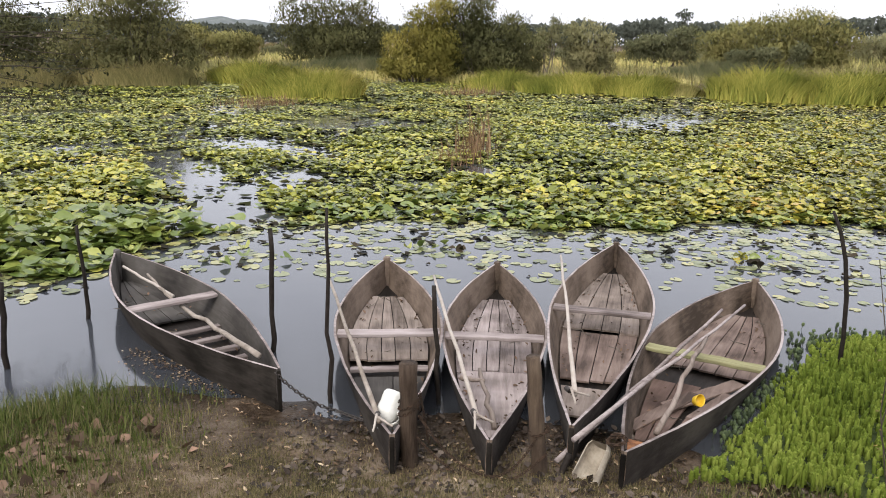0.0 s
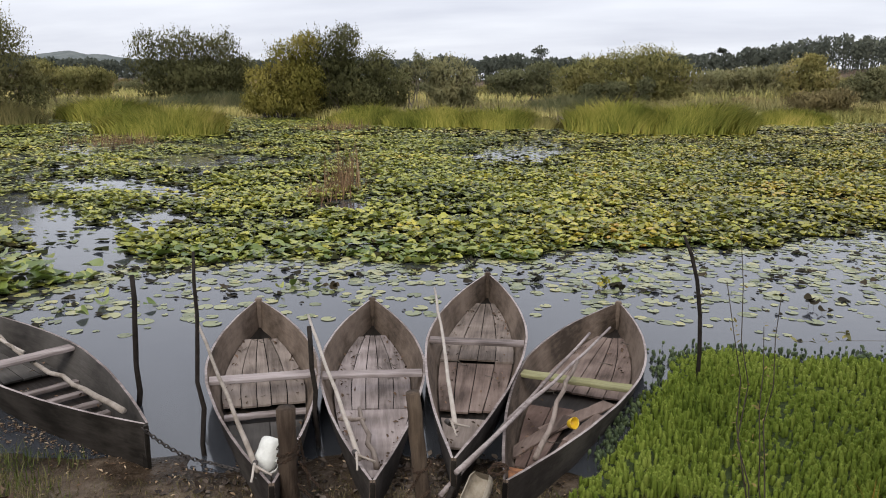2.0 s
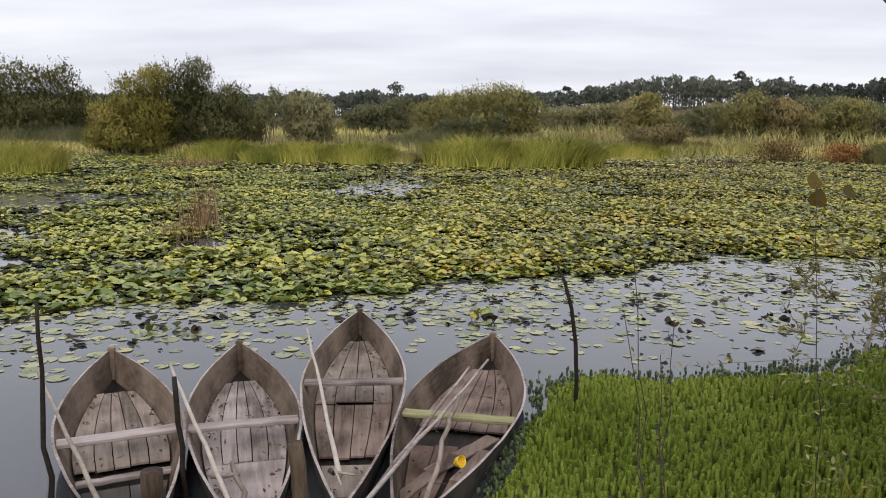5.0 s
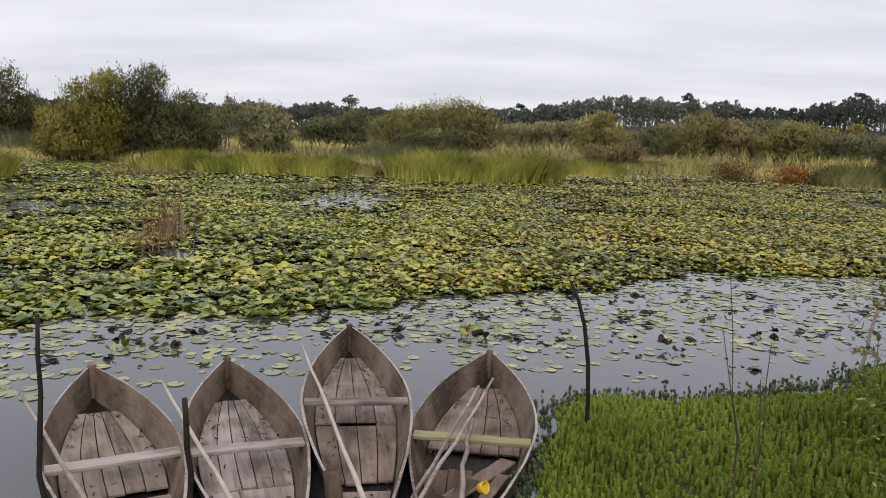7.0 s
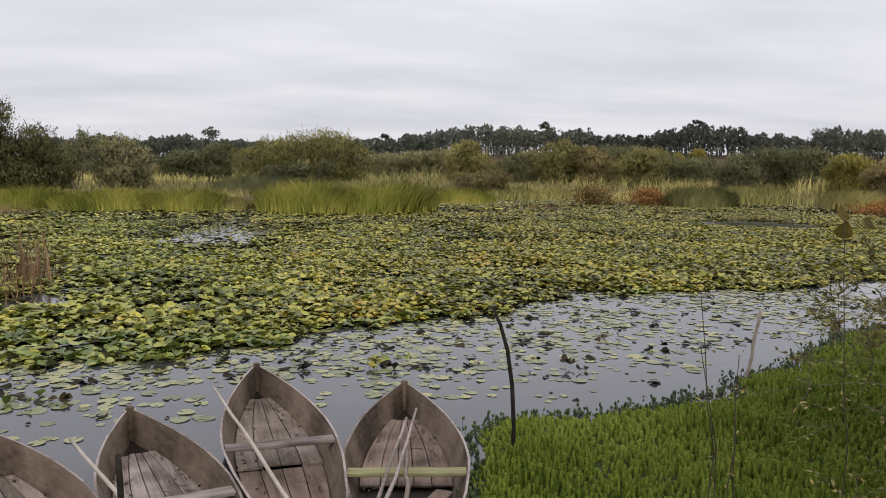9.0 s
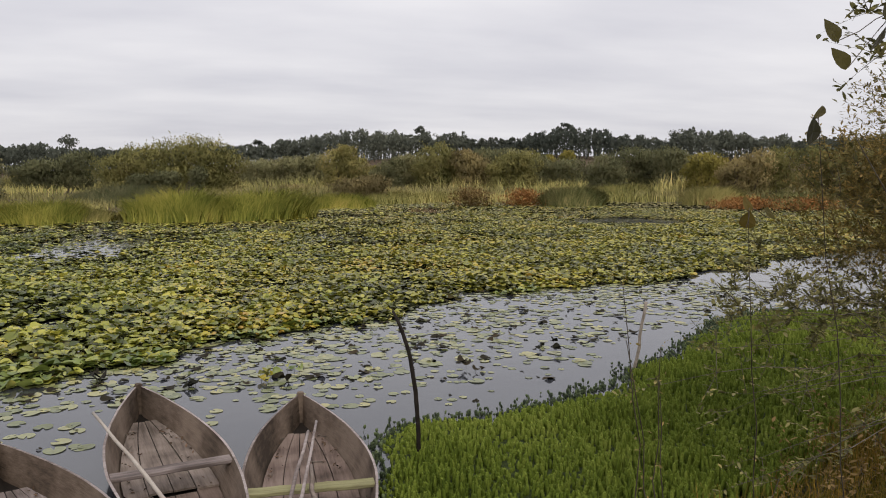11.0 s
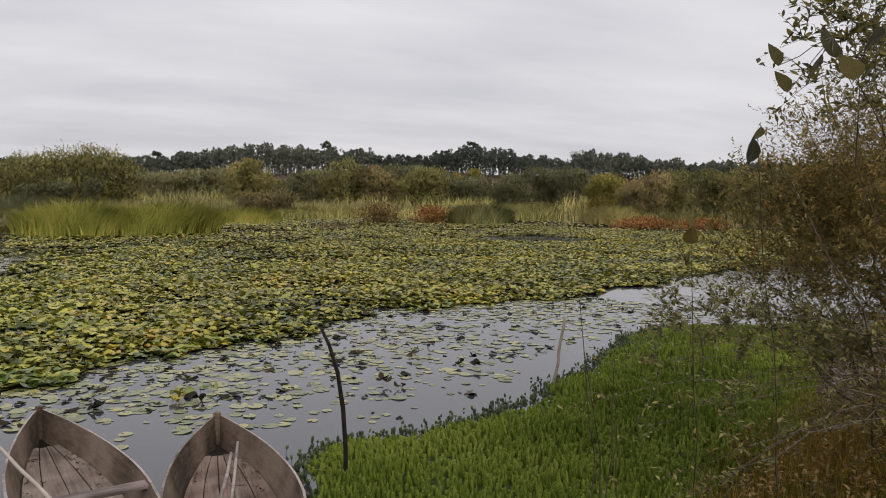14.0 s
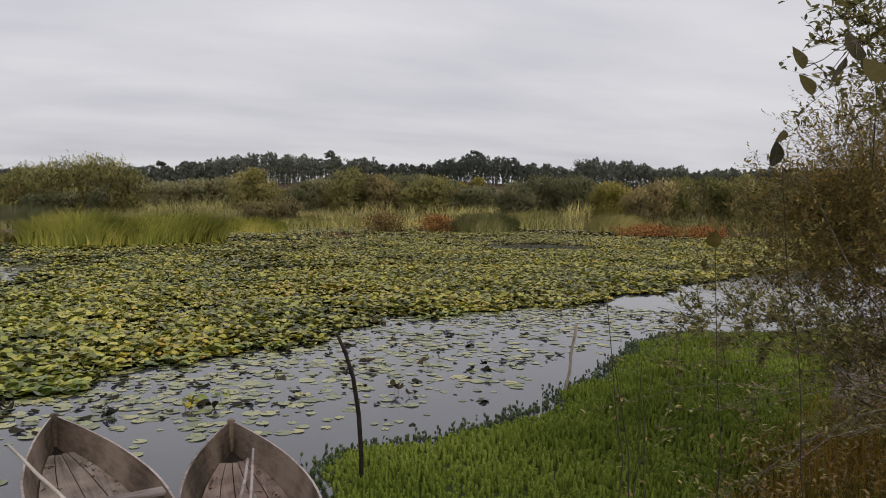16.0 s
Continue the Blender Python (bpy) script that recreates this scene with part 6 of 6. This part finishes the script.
def sag(a, b, drop, n=10):
    a, b = Vector(a), Vector(b)
    return [a.lerp(b, k / n) - Vector((0, 0, drop * 4 * (k / n) * (1 - k / n))) for k in range(n + 1)]


def coil(c, r, turns_n, rise, lean=0.0):
    return [Vector((c[0] + r * math.cos(a), c[1] + r * math.sin(a), c[2] + rise * a / 6.283 + lean * math.cos(a))) for a in [k * 0.5 for k in range(int(turns_n * 12.6))]]


chain("dark iron chain from a boat to the bank", sag((-1.36, 4.95, 0.36), (-0.92, 5.0, 0.03), 0.05) + [Vector((-0.7, 4.85, 0.03)), Vector((-0.45, 4.6, 0.05))])
chain("rusty chain wound round a mooring post", coil((-0.285, 4.11, 0.46), 0.070, 2.6, 0.045, 0.03), 0.028, 0.0036, RUST)
chain("rusty chain hanging off a mooring post", sag((-0.21, 4.10, 0.62), (-0.15, 4.2, 0.20), 0.0, 5), 0.028, 0.0036, RUST)
chain("rusty chain slung between the posts past a boat", sag((-0.21, 4.08, 0.45), (0.27, 3.82, 0.16), 0.10) + sag((0.27, 3.82, 0.16), (0.58, 3.92, 0.42), 0.08)[1:], 0.028, 0.0036, RUST)
chain("rusty chain lying on the mud by a boat's stern", sag((-0.22, 4.06, 0.30), (0.24, 3.80, 0.10), 0.06) + sag((0.24, 3.80, 0.10), (0.62, 3.86, 0.30), 0.05)[1:], 0.028, 0.0036, RUST)
chain("rusty wire wound round a mooring post", coil((0.585, 3.955, 0.40), 0.060, 1.6, 0.03, 0.02), 0.03, 0.004, RUST)
chain("rusty chain heaped on a boat's stern", coil((1.08, 3.86, 0.40), 0.06, 1.4, 0.015, 0.01), 0.036, 0.005, RUST)


def lathe(prof, sides=18, flat=1.0):
    bm = bmesh.new()
    rings = [[bm.verts.new((r * math.cos(2 * math.pi * j / sides), r * flat * math.sin(2 * math.pi * j / sides), z)) for j in range(sides)] for r, z in prof]
    for a, b in zip(rings, rings[1:]):
        for j in range(sides):
            bm.faces.new((a[j], a[(j + 1) % sides], b[(j + 1) % sides], b[j]))
    return bm, rings


def jug():
    down = Vector((-0.075, -0.10, -0.17)).to_track_quat("Z", "Y").to_matrix().to_4x4()
    e = thing("jug", "white plastic jug lying neck down in a boat's stern", "jug", m=Matrix.Translation((-0.385, 4.33, 0.52)) @ down @ Matrix.Diagonal((1.05, 1.05, 0.95, 1)))
    bm, rings = lathe([(0.001, 0), (0.045, 0.0), (0.066, 0.008), (0.077, 0.028), (0.080, 0.06), (0.077, 0.10), (0.081, 0.15), (0.074, 0.20), (0.050, 0.245), (0.024, 0.265), (0.022, 0.285), (0.001, 0.285)], 20, 0.86)
    part("body", bm, JUG, e, smooth=True)
    bm = tube(bmesh.new(), [(0.072, 0, 0.14), (0.105, 0, 0.16), (0.105, 0, 0.21), (0.07, 0, 0.24), (0.045, 0, 0.248)], 0.010, 8)
    part("handle", bm, JUG, e, smooth=True)
    bm = tube(bmesh.new(), [(0, 0, 0.278), (0, 0, 0.300)], 0.026, 12)
    part("cap", bm, BLUE, e, "grey cap")


jug()


def scoop(name, label, m, mat, r0, r1, ln, open_ang):
    """A bailer cut from a container: a bowl open on one side."""
    bm = bmesh.new()
    n, k, t = 16, 7, 0.006
    a0 = -open_ang / 2
    inner, outer = [], []
    for i in range(k + 1):
        f = i / k
        r = r0 + (r1 - r0) * f
        r *= 1 if i < k else 0.8
        for lst, rr in ((inner, r - t), (outer, r)):
            lst.append([bm.verts.new((rr * math.cos(a0 + open_ang * j / n - math.pi / 2), f * ln + (0.02 * math.sin(j) if i == 0 else 0), rr * math.sin(a0 + open_ang * j / n - math.pi / 2))) for j in range(n + 1)])
    for i in range(k):
        for j in range(n):
            bm.faces.new((outer[i][j], outer[i][j + 1], outer[i + 1][j + 1], outer[i + 1][j]))
            bm.faces.new((inner[i][j], inner[i + 1][j], inner[i + 1][j + 1], inner[i][j + 1]))
        for j in (0, n):
            bm.faces.new((outer[i][j], outer[i + 1][j], inner[i + 1][j], inner[i][j]))
    for j in range(n):
        bm.faces.new((outer[0][j], inner[0][j], inner[0][j + 1], outer[0][j + 1]))
    bm.faces.new(outer[k]); bm.faces.new(inner[k][::-1])
    ob = part(name, bm, mat, None, smooth=False)
    ob.matrix_world = m
    tagged(ob, label, "bailer")


bm, _ = lathe([(0.001, 0.0), (0.034, 0.002), (0.052, 0.020), (0.062, 0.060), (0.066, 0.078), (0.063, 0.079), (0.058, 0.060), (0.048, 0.024), (0.030, 0.008), (0.001, 0.006)], 20, 0.86)
bailer = part("bailer", bm, YELLOW, None, smooth=True)
bailer.matrix_world = pose(1.95, 4.93, 0.18, 62, -25, 40) @ Matrix.Diagonal((0.82, 0.82, 0.9, 1))
tagged(bailer, "yellow plastic bailing bowl lying tilted in a boat", "bailer")
scoop("scoop", "pale weathered scoop cut from a canister, against a boat's stern", pose(0.87, 3.78, 0.16, 38, 0, -38), CANISTER, 0.095, 0.085, 0.27, 4.4)
rod("pipe", "short dark iron pipe leaning in the mud", "pipe", (0.68, 3.90, -0.05), (0.80, 3.98, 0.24), 0.022, 0.022, DARK, 0.002)
rod("stick", "crooked grey stick lying on pale boat boards", "stick", (0.33, 4.45, 0.17), (0.27, 5.45, 0.20), 0.024, 0.018, WOOD, 0.02)
rod("stick", "short forked stick lying on pale boat boards", "stick", (0.10, 5.30, 0.19), (0.30, 5.22, 0.20), 0.022, 0.016, WOOD, 0.01)


def pegs(x, y, z, yaw):
    e = thing("tholepin", "pair of short pale pegs tied crosswise to a pole", "peg", "crossed pegs on the poles", pose(x, y, z, 0, 0, yaw))
    for a, b in (((-0.03, 0.04, 0.03), (-0.05, -0.06, -0.05)), ((-0.04, 0.03, 0.02), (0.08, -0.04, -0.02))):
        part("pin", tube(bmesh.new(), bent(a, b, 3, 0.002), [0.010, 0.009, 0.008, 0.008], 7), POLE, e, smooth=True)
    part("binding", tube(bmesh.new(), [(-0.03, 0.05, 0.0), (-0.03, 0.10, 0.004)], 0.020, 10), CHAIN, e, "dark wire binding")


pegs(-0.47, 4.04, 0.44, 0)
pegs(0.20, 4.08, 0.45, 10)
pegs(0.93, 4.50, 0.44, 25)
BOAT5, HULL5 = BOATS[4]
part("breasthook", board_mesh(HULL5, 0.012, 0.052, -1, 1, 0.30, 0.02), ORANGERUST, BOAT5, "rotten orange-brown stern board")
for p, q, w in (((-0.10, 1.55, 0.10), (0.33, 2.35, 0.13), 0.15), ((0.12, 1.45, 0.09), (0.30, 2.05, 0.12), 0.10), ((-0.25, 1.0, 0.09), (0.05, 1.9, 0.12), 0.12)):
    part("loose_board", beam_mesh(p, q, w, 0.02), BROWN, BOAT5)
BOAT3, HULL3 = BOATS[2]
part("breasthook", board_mesh(HULL3, 0.010, 0.045, -1, 1, 0.30, 0.02), PALE, BOAT3)

# ---- shrub and saplings on the near bank ----


def lance_template():
    V = [(0, 0, 0), (0.17, 0.35, 0.05), (0.15, 0.68, 0.04), (0, 1, -0.03), (-0.15, 0.68, 0.04), (-0.17, 0.35, 0.05), (0, 0.5, 0.0)]
    return np.array(V), np.array([(0, 1, 6), (1, 2, 6), (2, 3, 6), (3, 4, 6), (4, 5, 6), (5, 0, 6)])


def spray_leaves(roots, ways, lens, leaves, size, g, template=None):
    n = len(roots)
    f = np.linspace(0.08, 1.0, leaves)
    bendv = g.normal(0, 0.12, (n, 3)); bendv[:, 2] -= 0.08
    def at(ff):
        return roots[:, None, :] + ways[:, None, :] * (ff[None, :, None] * lens[:, None, None]) + bendv[:, None, :] * (ff[None, :, None] ** 2 * lens[:, None, None])
    pos = at(f).reshape(-1, 3)
    m = len(pos)
    az = np.repeat(np.arctan2(-ways[:, 0], ways[:, 1]), leaves) + g.choice([-1, 1], m) * g.uniform(0.3, 1.2, m)
    s = size * g.uniform(0.55, 1.25, m)
    LV, LF = scatter(*(template or lance_template()), pos, turns(az, g.normal(0.35, 0.55, m), g.normal(0, 0.7, m)), np.stack([s * 1.15, s, s], 1))
    return at(np.linspace(0, 1, 4)), LV, LF


def near_willow():
    g = np.random.default_rng(23)
    e = thing("willow_bush", "dense dark olive willow bush leaning over the bank", "bush", m=Matrix.Identity(4))
    lobes = np.array([(7.2, 2.0, 1.7, 1.6, 1.15, 1.2), (8.2, 1.4, 2.2, 1.6, 1.5, 1.3), (7.4, 2.1, 2.9, 1.2, 0.9, 0.8), (6.2, 1.7, 1.3, 1.0, 0.7, 0.8), (8.6, 1.8, 3.8, 1.4, 1.0, 0.9), (6.3, 2.2, 2.5, 0.9, 0.55, 0.7), (5.7, 2.4, 2.45, 0.75, 0.5, 0.55), (5.55, 2.8, 2.45, 0.75, 0.42, 0.6), (6.3, 2.55, 2.95, 0.85, 0.45, 0.6)])
    n = 5500
    lb = lobes[g.choice(len(lobes), n, p=[0.20, 0.17, 0.16, 0.08, 0.10, 0.11, 0.07, 0.05, 0.06])]
    d = g.normal(size=(n, 3)); d /= np.linalg.norm(d, axis=1)[:, None]
    roots = lb[:, :3] + d * lb[:, 3:6] * (g.random(n) ** 0.4)[:, None]
    ways = d * 0.6 + np.array([-0.25, 0.1, 0.45]) + g.normal(0, 0.3, (n, 3))
    ways /= np.linalg.norm(ways, axis=1)[:, None]
    tw1, V1, F1 = spray_leaves(roots, ways, g.uniform(0.18, 0.46, n), 20, 0.052, g, (np.array([(0, 0, 0), (0.14, 0.48, 0.05), (0, 1, 0), (-0.14, 0.48, 0.05)]), np.array([[0, 1, 2], [0, 2, 3]])))
    F1, N1 = soft(V1, F1, 4, np.repeat((roots - lb[:, :3]) / lb[:, 3:6], 20, 0) + np.array([0, 0, 0.3]) + g.normal(0, 0.45, (n * 20, 3)))
    # long twigs reaching out over the water plants
    tips = np.array([(3.0, 2.55, 2.15), (2.95, 2.5, 2.05), (3.25, 2.55, 2.2), (3.4, 2.5, 2.05), (3.1, 2.7, 1.75), (3.5, 2.7, 1.4), (3.4, 2.6, 0.9), (3.7, 2.9, 1.2), (3.8, 2.6, 0.8), (3.2, 2.6, 1.95), (2.8, 2.9, 1.55), (3.3, 2.4, 1.5), (3.3, 2.5, 1.1), (3.6, 2.6, 1.8), (4.3, 3.1, 2.0), (4.4, 3.0, 1.9), (4.3, 3.2, 1.7), (4.5, 3.1, 2.2), (4.9, 2.7, 2.6), (5.1, 2.7, 2.8),
                     (5.2, 2.9, 2.2), (5.0, 3.1, 1.8), (5.3, 2.7, 2.7), (4.8, 2.3, 1.2), (4.4, 2.4, 0.9), (4.0, 2.5, 0.9), (5.0, 2.2, 1.7), (3.05, 1.95, 3.55), (3.2, 1.85, 3.75), (3.3, 1.8, 3.4), (3.5, 1.75, 3.9), (3.1, 1.9, 3.35), (3.6, 1.7, 3.6), (3.9, 1.8, 4.0), (3.5, 1.9, 3.2), (2.95, 2.0, 3.8), (3.7, 1.9, 3.75)])
    random.seed(41)
    R, Wy, Ln = [], [], []
    for t in tips:
        high = t[2] > 3.15 and t[0] < 4.2
        base = Vector((6.6 + g.uniform(-0.6, 0.6), 1.7 + g.uniform(-0.4, 0.4), 1.0 if not high else 2.6))
        pts = bent(base, Vector(t), 8, 0.07)
        for k in range(9):
            pts[k].z += 0.45 * math.sin(math.pi * k / 8) * (0.4 if not high else 1.0)
        part("branch", tube(bmesh.new(), pts, [0.0065 * (1 - 0.8 * k / 8) for k in range(9)], 5), BARK, e, smooth=True)
        for k in range(3 if not high else 4, 9):
            for q in range(2 if not high and t[2] < 1.7 else 7 if not high else 8):
                R.append(pts[k][:])
                dv = (pts[k] - pts[k - 1]).normalized()
                v = np.array(dv) * 0.7 + g.normal(0, 0.45, 3) + np.array([0, 0, 0.25])
                Wy.append(v / np.linalg.norm(v)); Ln.append(g.uniform(0.10, 0.32))
    for k in range(20):
        a = Vector((g.uniform(6.2, 8.5), g.uniform(1.2, 2.2), 0.3))
        b = Vector((a.x + g.uniform(-2.6, 0.6), a.y + g.uniform(-0.3, 1.0), g.uniform(1.6, 4.4)))
        part("branch", tube(bmesh.new(), bent(a, b, 7, 0.12), [0.014 * (1 - 0.8 * j / 7) for j in range(8)], 5), BARK, e, smooth=True)
    tw2, V2, F2 = spray_leaves(np.array(R), np.array(Wy), np.array(Ln), 9, 0.050, g)
    TV, TF = strands(np.concatenate([tw1[::4], tw2]))
    obj("twig", mesh_np("twig", TV, TF), BARK, e)
    obj("foliage", mesh_np("foliage", V1, F1, N1), SALLOW, e)
    obj("foliage", mesh_np("foliage", V2, F2), TWIGLEAF, e, "grey-green leaves on long outer twigs")


near_willow()


def undergrowth():
    """Dry bracken and dead stems under the willow."""
    g = np.random.default_rng(29)
    n = 380
    x, y = g.uniform(4.2, 9.5, n), g.uniform(1.2, 3.3, n)
    k = g.random(n) < np.clip((x - 4.2) / 1.2, 0.15, 1)
    x, y = x[k], y[k]
    n = len(x)
    z = height(x, y)
    ways = np.stack([g.normal(0, 0.6, n), g.normal(0, 0.6, n), g.uniform(0.4, 1.2, n)], 1)
    ways /= np.linalg.norm(ways, axis=1)[:, None]
    tw, V, F = spray_leaves(np.stack([x, y, z], 1), ways, g.uniform(0.2, 0.75, n), 12, 0.06, g)
    e = tagged(obj("bracken", mesh_np("bracken", V, F), BRACKEN), "brown dry bracken and dead stems on the bank", "bracken", kind="stuff")


undergrowth()


def dry_grass():
    """Long olive and rust-brown grass below the willow."""
    n = 26000
    x, y = RNG.uniform(3.0, 9.5, n), RNG.uniform(1.0, 3.5, n)
    k = RNG.random(n) < np.clip((x - 3.0) / 1.5, 0.1, 1) * np.clip(0.55 + 0.6 * wav(x, y, 1.7, 2.0), 0.1, 1)
    x, y = x[k], y[k]
    V, F = blades(x, y, height(x, y) - 0.01, RNG.uniform(0.10, 0.42, len(x)), RNG.uniform(0.006, 0.012, len(x)), 0.55, 3)
    tagged(obj("dry_grass", mesh_np("dry_grass", V, F), DRYGRASS), "olive and rust-brown long grass under the willow", "grass", kind="stuff")


dry_grass()


def poplar_leaf_mesh():
    bm = bmesh.new()
    c = bm.verts.new((0, 0.45, 0.03))
    prof = [(0, 0), (0.30, 0.04), (0.50, 0.24), (0.47, 0.50), (0.28, 0.80), (0, 1.08), (-0.28, 0.80), (-0.47, 0.50), (-0.50, 0.24), (-0.30, 0.04)]
    vs = [bm.verts.new((x, y, 0.10 * abs(x) + 0.03 * math.sin(7 * y))) for x, y in prof]
    for a, b in zip(vs, vs[1:] + vs[:1]):
        bm.faces.new((c, a, b))
    me = bpy.data.meshes.new("leaf")
    bm.to_mesh(me); bm.free()
    me.materials.append(POPLAR)
    return me


def poplar(label, base, top, leaves, seed):
    rr = random.Random(seed)
    random.seed(seed)
    e = thing("poplar_sapling", label, "sapling", m=Matrix.Identity(4))
    pts = bent(base, top, 8, 0.02)
    part("stem", tube(bmesh.new(), pts, [0.0042 * (1 - 0.6 * k / 8) for k in range(9)], 6), DARKBARK, e, smooth=True)
    me = poplar_leaf_mesh()
    for p, s in leaves:
        o = new("leaf", me); o.parent = e
        o.matrix_world = pose(*p, rr.uniform(50, 130), rr.uniform(-40, 40), rr.uniform(-60, 80)) @ Matrix.Diagonal((s, s, s, 1))
        near = min(pts, key=lambda q: (q - Vector(p)).length)
        part("leaf_stalk", tube(bmesh.new(), bent(near, p, 3, 0.01), 0.0022, 4), BARK, e)


poplar("thin poplar sapling with a few round yellowing leaves", (3.05, 2.35, 0.2), (2.74, 2.37, 2.60), [((2.72, 2.36, 2.58), 0.08), ((2.78, 2.40, 2.49), 0.085), ((2.90, 2.33, 2.54), 0.075)], 3)
poplar("thin poplar sapling with a dark brown leaf", (3.2, 1.9, 0.2), (2.88, 2.10, 3.05), [((2.84, 2.11, 2.92), 0.13), ((2.87, 2.10, 3.04), 0.08)], 5)
poplar("thin poplar twig with round olive and brown leaves", (3.6, 1.2, 2.2), (2.80, 1.75, 3.50), [((2.60, 1.92, 3.36), 0.11), ((2.62, 1.88, 3.24), 0.11), ((2.72, 1.82, 3.32), 0.13), ((2.78, 1.74, 3.40), 0.15), ((2.80, 1.63, 3.30), 0.13), ((2.84, 1.60, 3.44), 0.14)], 4)


def bare_sapling(label, stems):
    e = thing("sapling", label, "sapling", m=Matrix.Identity(4))
    g = np.random.default_rng(3)
    random.seed(77)
    R, Wy, Ln = [], [], []
    for a, b in stems:
        pts = bent(a, b, 8, 0.03)
        part("stem", tube(bmesh.new(), pts, [0.0050 * (1 - 0.65 * k / 8) for k in range(9)], 5), DARKBARK, e)
        for k in range(4, 9):
            R.append(pts[k][:]); v = g.normal(0, 0.5, 3) + np.array([0, 0, 0.6]); Wy.append(v / np.linalg.norm(v)); Ln.append(g.uniform(0.03, 0.10))
    tw, V, F = spray_leaves(np.array(R), np.array(Wy), np.array(Ln), 3, 0.026, g)
    obj("foliage", mesh_np("foliage", V, F), SALLOW, e)


bare_sapling("thin nearly bare sapling stems on the bank", [((2.0, 2.35, 0.25), (1.84, 2.51, 2.27)), ((2.02, 2.3, 0.25), (1.74, 2.42, 2.05)), ((2.05, 2.4, 0.25), (2.02, 2.42, 1.98)), ((2.02, 2.3, 0.25), (1.90, 2.35, 1.85))])

# ---- far details ----


def low_shrub(name, label, x, y, w, hgt, mat, n=420):
    g = np.random.default_rng(abs(int(x * 10)))
    roots = np.stack([x + g.normal(0, w * 0.28, n), y + g.normal(0, w * 0.18, n), hgt * 0.8 * g.random(n) ** 0.8], 1)
    roots[:, 2] *= np.clip(1.15 - np.abs(roots[:, 0] - x) / w, 0.2, 1)
    s = g.uniform(0.10, 0.26, n * 8)
    pos = np.repeat(roots, 8, 0) + g.normal(0, 0.16, (n * 8, 3))
    pos[:, 2] = np.maximum(pos[:, 2], 0.02)
    V, F = scatter(np.array([(0, 0, 0), (0.22, 0.5, 0.05), (0, 1, 0), (-0.22, 0.5, 0.05)]), np.array([[0, 1, 2, 3]]), pos, turns(g.uniform(0, 6.28, n * 8), g.uniform(-0.5, 1.4, n * 8)), np.stack([s, s, s], 1))
    tagged(obj(name, mesh_np(name, V, F), mat), label, "shrub", kind="stuff")


low_shrub("orange_shrub", "rusty orange shrub at the far shore", 48.2, 43.5, 3.2, 1.7, ORANGE)
low_shrub("brown_shrub", "brown withered shrub at the far shore", 45.0, 46.5, 3.6, 1.8, BRACKEN)
low_shrub("brown_shrub", "dark brown withered shrub at the far shore", 52.0, 42.5, 3.5, 1.7, BRACKEN)
low_shrub("red_weeds", "rusty red low weeds at the far shore", 57.5, 28.5, 5.5, 0.9, ORANGE, 600)
low_shrub("red_weeds", "rusty red low weeds at the far shore", 58.5, 24.0, 5.0, 0.9, ORANGE, 500)


def weeds(label, x, y, w, hgt, n):
    g = np.random.default_rng(abs(int(x * 13)) + 5)
    V, F = blades(x + g.normal(0, w * 0.3, n), y + g.normal(0, w * 0.3, n), np.zeros(n), hgt * g.uniform(0.4, 1.1, n), g.uniform(0.012, 0.03, n), 0.25, 4)
    tagged(obj("dry_weeds", mesh_np("dry_weeds", V, F), DRYWEED), label, "weeds", kind="stuff")


weeds("tall reddish dry weeds among the lilies", 0.95, 20.3, 0.9, 1.75, 90)
weeds("tall reddish dry weeds among the lilies", 0.6, 19.4, 1.1, 0.9, 90)
weeds("low reddish dry weeds among the lilies", 0.2, 18.6, 1.1, 0.45, 160)
weeds("low reddish dry weeds among the lilies", -8.5, 37.0, 3.6, 0.6, 420)
weeds("low reddish dry weeds among the lilies", 1.7, 46.0, 3.6, 0.8, 420)
weeds("low reddish dry weeds among the lilies", 36.0, 42.0, 2.2, 0.5, 200)


def hanging_branches():
    """Dark drooping branches at the left side of the lake."""
    g = np.random.default_rng(61)
    random.seed(61)
    e = thing("willow_branch", "dark drooping willow branches at the lake's edge", "tree branch", m=Matrix.Identity(4))
    R, Wy, Ln = [], [], []
    for k in range(18):
        a = Vector((-8.6 + g.uniform(-0.3, 0.3), 10.0 + g.uniform(-0.8, 0.6), g.uniform(2.3, 3.7)))
        b = Vector((-5.95 + 1.35 * g.random() ** 1.3, 10.2 + g.uniform(-0.5, 0.5), max(2.1, a.z + g.uniform(-0.6, 0.15))))
        pts = bent(a, b, 7, 0.13)
        part("branch", tube(bmesh.new(), pts, [0.022 * (1 - 0.85 * j / 7) for j in range(8)], 5), DARKBARK, e)
        for j in range(3, 8):
            for q in range(3):
                R.append(pts[j][:]); v = g.normal(0, 0.5, 3) + np.array([0.6, 0, -0.1]); Wy.append(v / np.linalg.norm(v)); Ln.append(g.uniform(0.2, 0.5))
    part("trunk", tube(bmesh.new(), bent((-9.4, 9.6, -0.5), (-8.6, 10.0, 4.6), 6, 0.12), [0.15, 0.14, 0.13, 0.11, 0.09, 0.08, 0.06], 9), DARKBARK, e)
    tw, V, F = spray_leaves(np.array(R), np.array(Wy), np.array(Ln), 7, 0.080, g)
    TV, TF = strands(tw)
    obj("twig", mesh_np("twig", TV, TF), DARKBARK, e)
    obj("foliage", mesh_np("foliage", V, F), DARKLEAF, e)


hanging_branches()
